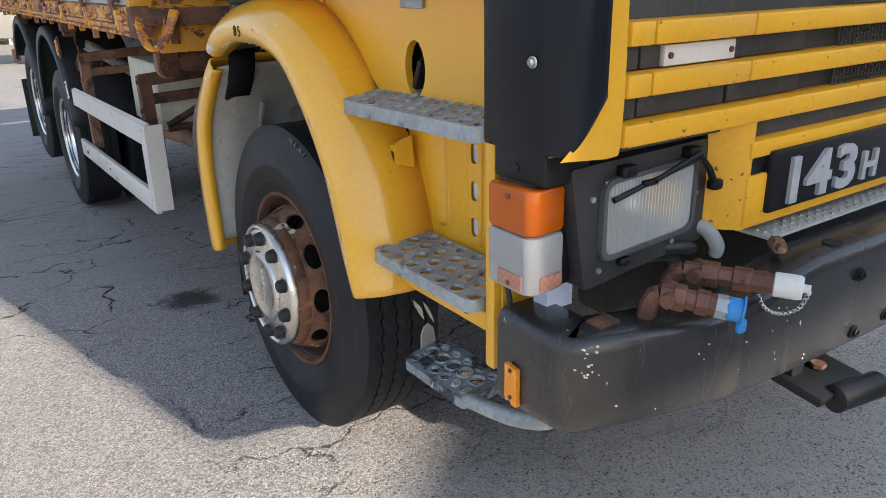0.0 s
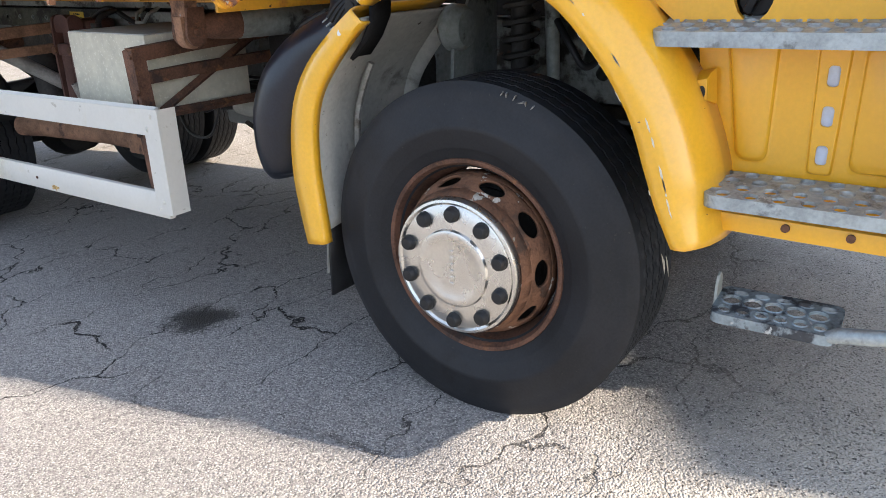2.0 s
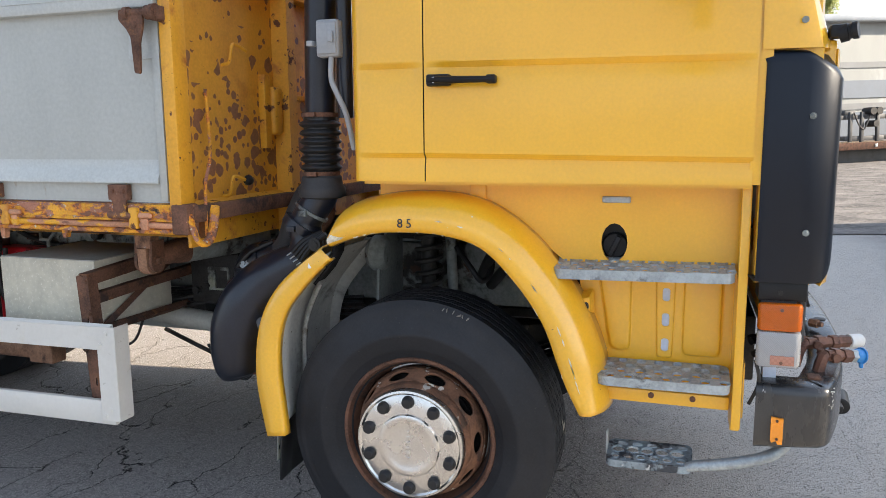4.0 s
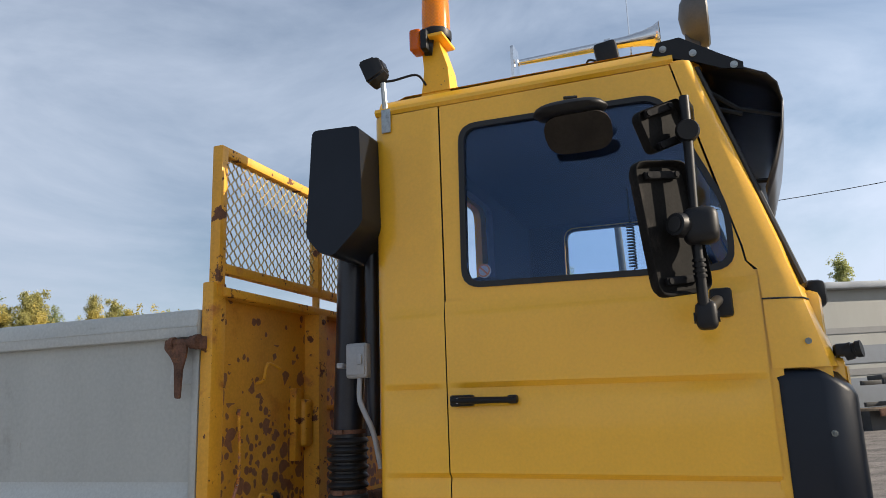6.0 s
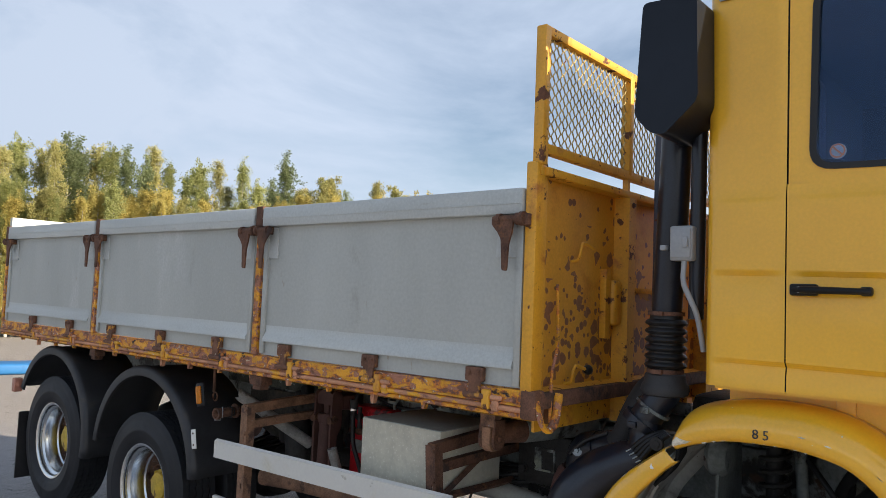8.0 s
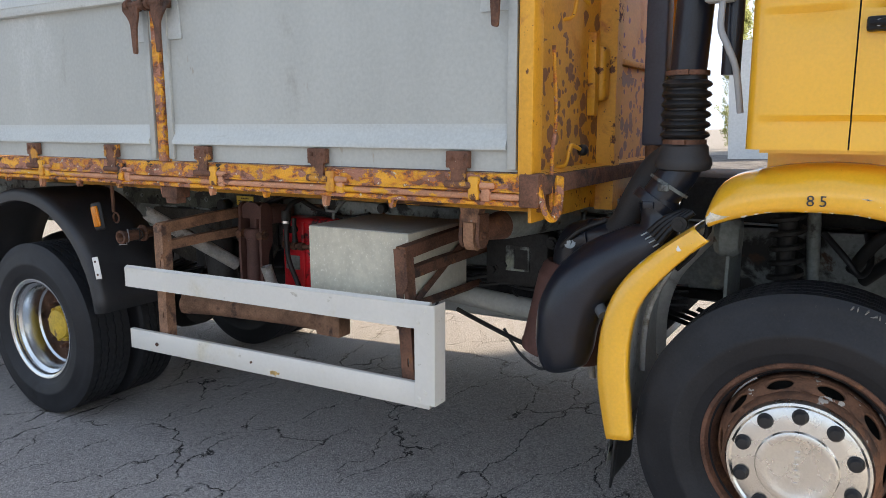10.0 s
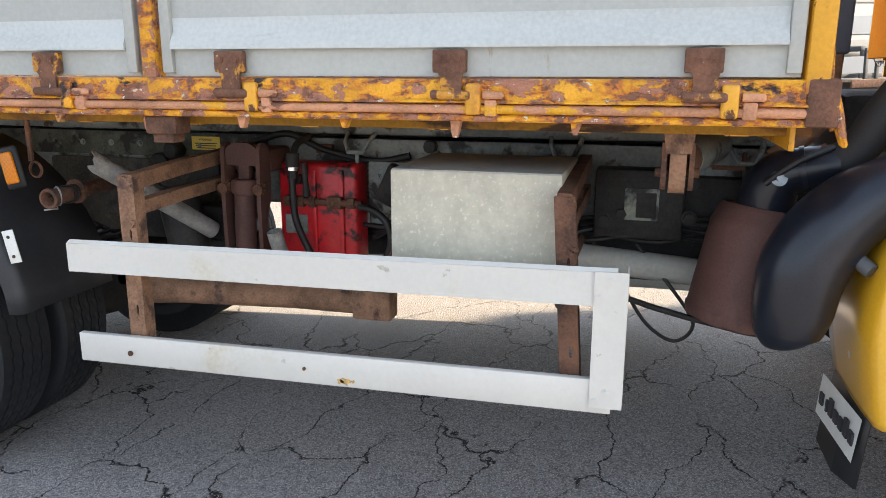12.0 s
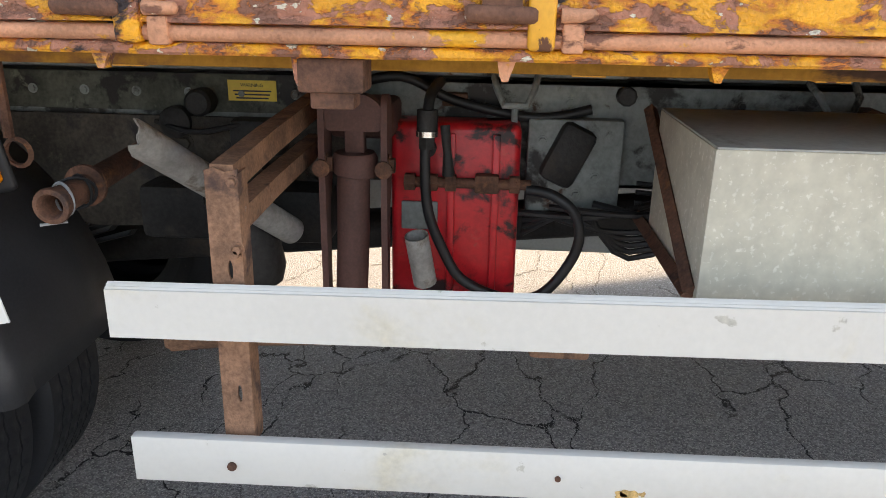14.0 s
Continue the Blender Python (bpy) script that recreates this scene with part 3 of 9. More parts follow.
def rings(bm, loops, closed_ring=True, caps=True):
    """Skin between rings of points that are alike in number."""
    rows = [[bm.verts.new(p) for p in r] for r in loops]
    k = len(rows[0])
    for a, b in zip(rows, rows[1:]):
        for i in range(k if closed_ring else k - 1):
            j = (i + 1) % k
            bm.faces.new((a[i], a[j], b[j], b[i]))
    if caps and closed_ring:
        bm.faces.new(rows[0][::-1])
        bm.faces.new(rows[-1])
    return rows


def smooth_path(pts, steps=6):
    ps = [Vector(p) for p in pts]
    out = []
    for i in range(len(ps) - 1):
        a, b, c, d = ps[max(i - 1, 0)], ps[i], ps[i + 1], ps[min(i + 2, len(ps) - 1)]
        for s in range(steps):
            u = s / steps
            out.append(0.5 * ((2 * b) + (c - a) * u + (2 * a - 5 * b + 4 * c - d) * u * u + (3 * b - a - 3 * c + d) * u ** 3))
    out.append(ps[-1])
    return out


def tube(bm, pts, r, seg=10, smooth=0, flat=1.0, caps=True):
    """A round (or flattened) pipe along points; r is a radius or a list of them."""
    ps = smooth_path(pts, smooth) if smooth else [Vector(p) for p in pts]
    rr = [r] * len(ps)
    if not isinstance(r, (int, float)):
        rr = [float(np.interp(i / (len(ps) - 1), np.linspace(0, 1, len(r)), r)) for i in range(len(ps))]
    t0 = (ps[1] - ps[0]).normalized()
    side = t0.cross(Vector((0, 0, 1)))
    if side.length < 1e-3:
        side = t0.cross(Vector((0, 1, 0)))
    side.normalize()
    loops, last = [], t0
    for i, q in enumerate(ps):
        t = (ps[min(i + 1, len(ps) - 1)] - ps[max(i - 1, 0)]).normalized()
        side = (last.rotation_difference(t) @ side).normalized()
        last = t
        up = side.cross(t)
        loops.append([q + (side * math.cos(a) + up * math.sin(a) * flat) * rr[i] for a in (2 * math.pi * k / seg for k in range(seg))])
    return rings(bm, loops, True, caps)


def cyl(bm, a, b, r, r2=None, seg=24):
    return tube(bm, [a, b], [r, r if r2 is None else r2], seg)


def lathe(bm, profile, centre, axis="x", seg=48, close=False):
    """Turns (radius, offset along the axis) points round an axis."""
    c = Vector(centre)
    loops = []
    for rad, off in profile:
        ring = []
        for k in range(seg):
            a = 2 * math.pi * k / seg
            u, v = rad * math.cos(a), rad * math.sin(a)
            ring.append(c + (Vector((off, u, v)) if axis == "x" else Vector((u, off, v)) if axis == "y" else Vector((u, v, off))))
        loops.append(ring)
    if close:
        loops.append(loops[0])
    return rings(bm, loops, True, False)


def rounded(poly, r, steps=4):
    """A polygon (2D) with its corners rounded."""
    out, k = [], len(poly)
    for i in range(k):
        p, a, b = Vector(poly[i]), Vector(poly[i - 1]), Vector(poly[(i + 1) % k])
        ra = min(r, (a - p).length * 0.45, (b - p).length * 0.45)
        s, e = p + (a - p).normalized() * ra, p + (b - p).normalized() * ra
        for j in range(steps + 1):
            u = j / steps
            out.append(tuple(s * (1 - u) ** 2 + p * 2 * u * (1 - u) + e * u * u))
    return out


def plate(bm, axis, a0, a1, outer, holes=()):
    """A solid plate from a 2D outline with holes, between a0 and a1 along an axis. 2D: (y, z) for x, (x, z) for y, (x, y) for z."""
    def at(p, a):
        return (a, p[0], p[1]) if axis == "x" else (p[0], a, p[1]) if axis == "y" else (p[0], p[1], a)
    loops = [list(outer)] + [list(h) for h in holes]
    sides = []
    for a in (a0, a1):
        tmp, edges, rows = bm, [], []
        for lp in loops:
            vs = [bm.verts.new(at(p, a)) for p in lp]
            rows.append(vs)
            edges += [bm.edges.new((vs[i], vs[(i + 1) % len(vs)])) for i in range(len(vs))]
        bmesh.ops.triangle_fill(bm, edges=edges, use_beauty=True, use_dissolve=False)
        sides.append(rows)
    for ra, rb in zip(*sides):
        for i in range(len(ra)):
            j = (i + 1) % len(ra)
            bm.faces.new((ra[i], ra[j], rb[j], rb[i]))


def oval(cy, cz, ry, rz, seg=16):
    return [(cy + ry * math.cos(2 * math.pi * k / seg), cz + rz * math.sin(2 * math.pi * k / seg)) for k in range(seg)]


def bolt(bm, c, axis, r=0.012, h=0.008):
    """A washer with a hexagon head; axis points outwards."""
    c, a = Vector(c), Vector(axis).normalized()
    cyl(bm, c - a * 0.002, c + a * 0.003, r * 1.45, seg=14)
    cyl(bm, c + a * 0.002, c + a * h, r, seg=6)


def B():
    return bmesh.new()

# ---- ground ----
def build_ground():
    bm = B()
    bmesh.ops.create_grid(bm, x_segments=8, y_segments=8, size=1500)
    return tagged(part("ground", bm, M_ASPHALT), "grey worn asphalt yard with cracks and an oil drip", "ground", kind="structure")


build_ground()

# ---- the truck ----
XC = 2.05                      # the truck's middle
XS = 0.91                      # side of the cab
truck = thing("tipper_truck", "yellow tipper truck with grey aluminium drop sides on asphalt", "truck", m=TRUCK)


def far(x):
    return 2 * XC - x


def wheel_root(name, loc, flip, label):
    ob = new(name)
    ob.parent = truck
    ob.location = loc
    if flip:
        ob.rotation_euler = (0, 0, math.pi)
    ob["label"] = label
    return ob


def ruled(bm, ys, zs, depth):
    """A panel of the cab side: depth(y, z) gives x."""
    def drop(y, z):
        return max(0.0, 2.22 - y) * 0.013 * max(0.0, min(1.0, (z - 1.49) / 0.06, (2.14 - z) / 0.15))
    rows = [[bm.verts.new((depth(y, z), y, z - drop(y, z))) for z in zs] for y in ys]
    for a, b in zip(rows, rows[1:]):
        for i in range(len(zs) - 1):
            bm.faces.new((a[i], a[i + 1], b[i + 1], b[i]))
    return rows


def crease(z):
    """How far the pressed side panel stands in (m) at a height."""
    pts = [(1.47, 0.008), (1.54, 0.010), (1.572, 0.018), (1.590, 0.0), (1.78, -0.002), (1.84, 0.004), (1.884, 0.018), (1.903, 0.0), (2.145, -0.002), (2.165, 0.008), (2.2, 0.008), (3.0, 0.008)]
    return float(np.interp(z, [p[0] for p in pts], [p[1] for p in pts]))


def fade(y, lo, hi, w=0.045):
    return max(0.0, min(1.0, (y - lo) / w, (hi - y) / w))


ZS = [1.488, 1.50, 1.54, 1.560, 1.572, 1.576, 1.586, 1.590, 1.594, 1.61, 1.65, 1.72, 1.78, 1.81, 1.84, 1.86, 1.878, 1.884, 1.888, 1.899, 1.903, 1.908, 1.95, 2.0, 2.06, 2.12, 2.14, 2.148, 2.156, 2.164, 2.20]
SLOTS = (1.09, 0.999, 0.908)
WIN = [(2.15, 2.245), (2.14, 2.885), (1.385, 2.875), (1.20, 2.44), (1.20, 2.225)]
WIN_R = rounded(WIN, 0.075, 5)
DOOR_TOP = [(2.215, 2.2), (2.215, 2.975), (1.345, 2.975), (1.181, 2.30), (1.174, 2.25), (1.146, 2.215), (1.146, 2.2)]
WIN_FAR = rounded([(2.18, 2.245), (2.17, 2.955), (1.385, 2.945), (1.20, 2.44), (1.20, 2.225)], 0.075, 5)


def build_cab():
    cab = wheel_root("cab", (0, 0, 0), False, "yellow painted steel cab")
    build_cab_sides(cab)
    build_cab_ends(cab)
    # lining
    bm = B()
    box(bm, XS + 0.07, far(XS + 0.07), 1.30, 2.44, 2.975, 2.992)
    part("headliner", bm, M_INTERIOR, cab, "grey-blue headliner")
    bm = B()
    box(bm, XS + 0.07, far(XS + 0.07), 1.05, 2.44, 1.50, 1.56)
    part("cab_floor", bm, M_INTERIOR, cab)
    bm = B()
    plate(bm, "y", 2.40, 2.44, [(XS + 0.08, 1.56), (far(XS + 0.08), 1.56), (far(XS + 0.08), 2.99), (XS + 0.08, 2.99)], [rounded([(1.45, 2.40), (2.24, 2.40), (2.24, 2.90), (1.45, 2.90)], 0.07)])
    part("rear_lining", bm, M_INTERIOR, cab, "grey-blue rear lining")
    bm = B()
    plate(bm, "x", XS + 0.058, XS + 0.075, [(2.44, 1.55), (2.44, 2.96), (1.36, 2.96), (1.1, 2.25), (1.08, 1.55)], [WIN_R])
    part("side_lining", bm, M_INTERIOR, cab)
    bm = B()
    plate(bm, "x", far(XS + 0.075), far(XS + 0.058), [(2.44, 1.55), (2.44, 2.99), (1.36, 2.99), (1.1, 2.25), (1.08, 1.55)], [WIN_FAR])
    part("side_lining", bm, M_INTERIOR, cab, "dark grey-blue side lining")
    # black strips put in for the shade inside the door gaps
    for x in (XS + 0.03, far(XS + 0.04)):
        for y0, y1, z1 in ((2.19, 2.26, 2.975), (1.11, 1.17, 2.25)):
            bm = B()
            box(bm, x, x + 0.01, y0, y1, 1.49, z1)
            part("door_gap_shade", bm, M_SEAL, cab)
    bm = B()
    box(bm, XS + 0.12, far(XS + 0.12), 1.02, 1.30, 1.95, 2.19, 0.05, 3)
    box(bm, XS + 0.5, XS + 0.95, 1.18, 1.36, 2.05, 2.24, 0.04, 3)
    part("dashboard", bm, M_BLACK, cab)
    bm = B()
    lathe(bm, [(0.225, -0.014), (0.24, 0), (0.225, 0.014), (0.21, 0)], (0, 0, 0), "z", 32, True)
    bmesh.ops.transform(bm, matrix=Matrix.Translation((far(1.45), 1.47, 2.15)) @ pose(0, 0, 0, 60), verts=bm.verts)
    cyl(bm, (far(1.45), 1.47, 2.15), (far(1.45), 1.33, 2.02), 0.03)
    part("steering_wheel", bm, M_BLACK, cab)
    for cx in (1.42, far(1.42)):
        bm = B()
        box(bm, cx - 0.24, cx + 0.24, 1.62, 2.14, 1.78, 1.94, 0.05, 3)
        box(bm, cx - 0.23, cx + 0.23, 2.10, 2.26, 1.88, 2.34, 0.05, 3, turn=pose(0, 0, 0, 8))
        part("seat", bm, M_SEAT, cab, "dark cloth driver seat")
    # coiled cord that hangs from the roof
    bm = B()
    coil = [Vector((2.30, 1.66, 2.94))] + [Vector((2.30 + 0.018 * math.cos(a), 1.66 + 0.018 * math.sin(a), 2.745 - 0.0026 * a)) for a in np.linspace(0, 2 * math.pi * 15, 180)]
    tube(bm, coil, 0.005, 5)
    part("coiled_cord", bm, M_BLACK, cab)


def build_cab_sides(cab):
    for side in (1, -1):
        def X(x):
            return x if side > 0 else far(x)
        # fixed rear quarter, rounded at its back edge
        bm = B()
        ys = [2.2215, 2.236, 2.252, 2.26, 2.30, 2.40, 2.455, 2.475, 2.492, 2.503, 2.508]
        inn = {2.455: 0.002, 2.475: 0.008, 2.492: 0.02, 2.503: 0.04, 2.508: 0.07}
        ruled(bm, ys, ZS + [2.5, 2.8, 2.975], lambda y, z: X(XS + crease(z) * (fade(y, 2.232, 2.47) if z > 1.6 else fade(y, 2.0, 2.47)) + inn.get(y, 0.0) + (0.009 * max(0.0, 1 - (y - 2.2215) / 0.034) if z > 2.17 else 0.0)))
        part("rear_quarter", bm, M_YELLOW, cab, "yellow cab rear quarter panel")
        bm = B()
        rings(bm, [[(X(XS + 0.008), y, 2.978), (X(XS - 0.004), y, 2.99), (X(XS + 0.0), y, 3.005), (X(XS + 0.04), y, 3.02),
                    (X(XS + 0.06), y, 3.055), (X(XS + 0.12), y, 3.085), (X(XS + 0.12), y, 2.978)] for y in (1.33, 1.36, 2.46, 2.49)])
        part("roof_edge", bm, M_YELLOW, cab)
        bm = B()
        prof = [(1.342, 2.985), (1.175, 2.30), (1.168, 2.25), (1.140, 2.22), (1.136, 2.12), (1.132, 1.90)]
        front = [(1.265, 2.985), (1.05, 2.30), (1.038, 2.25), (1.028, 2.21), (1.0, 2.115), (0.94, 1.90)]
        rows = []
        for (ya, za), (yb, zb) in zip(prof, front):
            rows.append([(X(XS + 0.006), ya, za), (X(XS + 0.008), ya * 0.4 + yb * 0.6, za * 0.4 + zb * 0.6), (X(XS + 0.025), ya * 0.12 + yb * 0.88, za * 0.12 + zb * 0.88),
                         (X(XS + 0.06), yb, zb), (X(XS + 0.15), yb - 0.02, zb)])
        fine = []
        for a, b in zip(rows, rows[1:]):
            fine += [[tuple(Vector(p) * (1 - u) + Vector(q) * u for p, q in zip(a, b))] for u in (0, 0.34, 0.67)]
        fine.append([tuple(Vector(p) for p in rows[-1])])
        rings(bm, [f[0] for f in fine], False)
        part("windscreen_pillar", bm, M_YELLOW, cab)
        bm = B()
        box(bm, X(XS + 0.012), X(XS + 0.06), 1.10, 1.15, 1.49, 2.22)
        part("door_reveal", bm, M_YELLOW, cab)
        bm = B()
        plate(bm, "x", X(1.055), X(1.075), [(2.45, 1.49), (1.16, 1.49), (1.16, 1.17), (1.70, 1.17), (1.86, 1.30), (2.0, 1.385), (2.45, 1.40)],
              [oval(1.568, 1.275, 0.045, 0.068)] if side > 0 else [])
        part("sill", bm, M_YELLOW, cab, "yellow sill with an oval opening")
        bm = B()
        box(bm, X(0.957), X(0.984), 1.135, 1.165, 0.674, 1.487, 0.004)
        part("front_post", bm, M_YELLOW, cab)
        bm = B()
        plate(bm, "x", X(1.105), X(1.118), [(1.165, 0.69), (1.60, 0.69), (1.66, 0.90), (1.70, 1.19), (1.165, 1.19)],
              [rounded([(1.374, z - 0.024), (1.400, z - 0.024), (1.400, z + 0.024), (1.374, z + 0.024)], 0.0125, 5) for z in SLOTS])
        part("step_panel", bm, M_YELLOW, cab, "yellow step panel with oval slots")
        bm = B()
        box(bm, X(0.93), X(1.07), 1.14, 2.46, 1.478, 1.490)
        part("door_ledge", bm, M_YELLOW, cab)
        bm = B()
        box(bm, X(0.986), X(1.118), 1.137, 1.165, 0.66, 1.19)
        part("step_panel_edge", bm, M_YELLOW, cab)
        bm = B()
        box(bm, X(1.0), X(1.06), 1.17, 1.60, 0.722, 0.768, 0.004)
        part("step_carrier", bm, M_YELLOW, cab)


def build_cab_ends(cab):
    bm = B()
    plate(bm, "y", 2.47, 2.508, [(XS + 0.07, 1.49), (far(XS + 0.07), 1.49), (far(XS + 0.07), 2.99), (XS + 0.07, 2.99)],
          [rounded([(1.45, 2.40), (2.24, 2.40), (2.24, 2.90), (1.45, 2.90)], 0.07)])
    part("rear_wall", bm, M_YELLOW_DULL, cab, "yellow cab rear wall")
    bm = B()
    rows = []
    for y, dz in ((1.25, -0.05), (1.30, -0.02), (1.36, 0.0), (2.40, 0.005), (2.46, -0.015), (2.50, -0.06), (2.507, -0.10)):
        rows.append([(x, y, 3.085 + dz + 0.02 * (1 - ((x - XC) / 1.1) ** 2)) for x in np.linspace(XS + 0.11, far(XS + 0.11), 9)])
    rings(bm, rows, False)
    part("roof", bm, M_YELLOW, cab, "yellow cab roof")
    for x, y0, y1, z0, z1, bv in ((0.99, 0.915, 1.02, 1.48, 1.93, 0.015), (0.99, 0.955, 1.05, 1.93, 2.15, 0.03), (1.02, 1.235, 1.33, 2.94, 3.06, 0.03)):
        bm = B()
        box(bm, x, far(x), y0, y1, z0, z1, bv)
        part("front_panel", bm, M_YELLOW, cab)


def build_door(side):
    def X(x):
        return x if side > 0 else far(x)
    bm = B()
    ys = [1.142, 1.15, 1.18, 1.22, 1.3, 1.5, 1.7, 1.9, 2.05, 2.14, 2.18, 2.21, 2.217]
    ruled(bm, ys, ZS, lambda y, z: X(XS + crease(z) * (fade(y, 1.15, 2.2, 0.06) if z > 1.6 else 1.0)))
    plate(bm, "x", X(XS + 0.008), X(XS + 0.045), DOOR_TOP if side > 0 else [(y, min(z * 1.004, 2.985)) for y, z in DOOR_TOP], [WIN_R if side > 0 else WIN_FAR])
    plate(bm, "x", X(XS + 0.03), X(XS + 0.05), [(2.217, 1.488), (2.217, 2.2), (1.135, 2.2), (1.142, 1.488)])
    door = part("door", bm, M_YELLOW, truck, "yellow cab door with pressed creases")
    bm = B()
    inner = rounded([(2.128, 2.265), (2.118, 2.865), (1.398, 2.855), (1.22, 2.435), (1.22, 2.247)], 0.06, 5)
    if side < 0:
        inner = rounded([(2.165, 2.265), (2.155, 2.94), (1.398, 2.93), (1.22, 2.435), (1.22, 2.247)], 0.06, 5)
    plate(bm, "x", X(XS + 0.002), X(XS + 0.03), WIN_R, [inner]) if side > 0 else plate(bm, "x", X(XS + 0.002), X(XS + 0.03), WIN_FAR, [inner])
    part("window_seal", bm, M_SEAL, door, "black rubber window seal")
    bm = B()
    plate(bm, "x", X(XS + 0.016), X(XS + 0.021), inner)
    pane = part("window_pane", bm, M_GLASS, door, "tinted door window glass")
    pane.visible_shadow = False
    bm = B()
    tube(bm, [(X(XS - 0.022), 2.19, 1.838), (X(XS - 0.034), 2.15, 1.838), (X(XS - 0.034), 2.0, 1.836), (X(XS - 0.022), 1.965, 1.836)], [0.014, 0.017, 0.014, 0.014], 10, flat=0.8)
    box(bm, X(XS - 0.034), X(XS + 0.004), 2.115, 2.20, 1.818, 1.858, 0.008)
    box(bm, X(XS - 0.030), X(XS + 0.004), 1.955, 1.99, 1.822, 1.852, 0.008)
    handle = part("door_handle", bm, M_BLACK, door, "black plastic door handle")
    bm = B()
    cyl(bm, (X(XS - 0.039), 2.168, 1.838), (X(XS - 0.033), 2.168, 1.838), 0.010, seg=16)
    part("key_lock", bm, M_CHROME, door)


def build_sill_details():
    bm = B()
    lathe(bm, [(0.0, 0.012), (0.040, 0.012), (0.046, 0.018), (0.046, 0.035)], (1.075, 1.568, 1.26), "x", 24)
    box(bm, 1.058, 1.090, 1.559, 1.577, 1.222, 1.298, 0.004, turn=pose(0, 0, 0, 25))
    part("filler_cap", bm, M_BLACK, truck, "black fuel filler cap in an oval recess")
    bm = B()
    box(bm, 1.115, 1.16, 1.50, 1.64, 1.19, 1.36)
    part("filler_recess", bm, M_SEAL, truck)
    bm = B()
    box(bm, 1.044, 1.056, 1.515, 1.612, 1.415, 1.437, 0.005)
    part("catch_plate", bm, M_GALV, truck)


def build_step(name, x0, x1, y0, y1, z, thick, cols, rows, rise=0.0, tilt=0.0):
    bm = B()
    hs, sx, sy = [], (x1 - x0) / rows, (y1 - y0) / cols
    for r in range(rows):
        for c in range(cols):
            cy = y0 + (c + 0.5 + (0.22 if r % 2 else -0.22)) * sy
            hs.append(oval(x0 + (r + 0.5) * sx, cy, min(sx, sy) * 0.36, min(sx, sy) * 0.38, 16))
    plate(bm, "z", z - 0.006, z, rounded([(x0, y0), (x1, y0), (x1, y1), (x0, y1)], 0.035), hs)
    rim = rounded([(x0, y0), (x1, y0), (x1, y1), (x0, y1)], 0.035)
    inner = rounded([(x0 + 0.008, y0 + 0.008), (x1 - 0.008, y0 + 0.008), (x1 - 0.008, y1 - 0.008), (x0 + 0.008, y1 - 0.008)], 0.03)
    plate(bm, "z", z - thick, z - 0.006, rim, [inner])
    # raised lips round the holes
    for h in hs:
        c = Vector((sum(p[0] for p in h) / len(h), sum(p[1] for p in h) / len(h)))
        out = [bm.verts.new((c.x + (p[0] - c.x) * 1.22, c.y + (p[1] - c.y) * 1.22, z)) for p in h]
        top = [bm.verts.new((c.x + (p[0] - c.x) * 1.09, c.y + (p[1] - c.y) * 1.09, z + 0.0016)) for p in h]
        inn = [bm.verts.new((p[0], p[1], z - 0.004)) for p in h]
        for a, b in ((out, top), (top, inn)):
            for i in range(len(h)):
                j = (i + 1) % len(h)
                bm.faces.new((a[i], a[j], b[j], b[i]))
    # small drain holes' rims between the large ones
    for r in range(rows - 1):
        for c in range(cols - 1):
            cy = y0 + (c + 1.0) * sy
            lathe(bm, [(0.0042, -0.003), (0.0048, 0.0006), (0.0030, 0.0006), (0.0024, -0.003)], (x0 + (r + 1) * sx, cy, z), "z", 8)
    for v in bm.verts:
        v.co.z += ((y0 + y1) / 2 - v.co.y) * rise + (v.co.x - x0) * tilt
    return part(name, bm, M_GALV, truck, "galvanised step plate with punched grip holes")


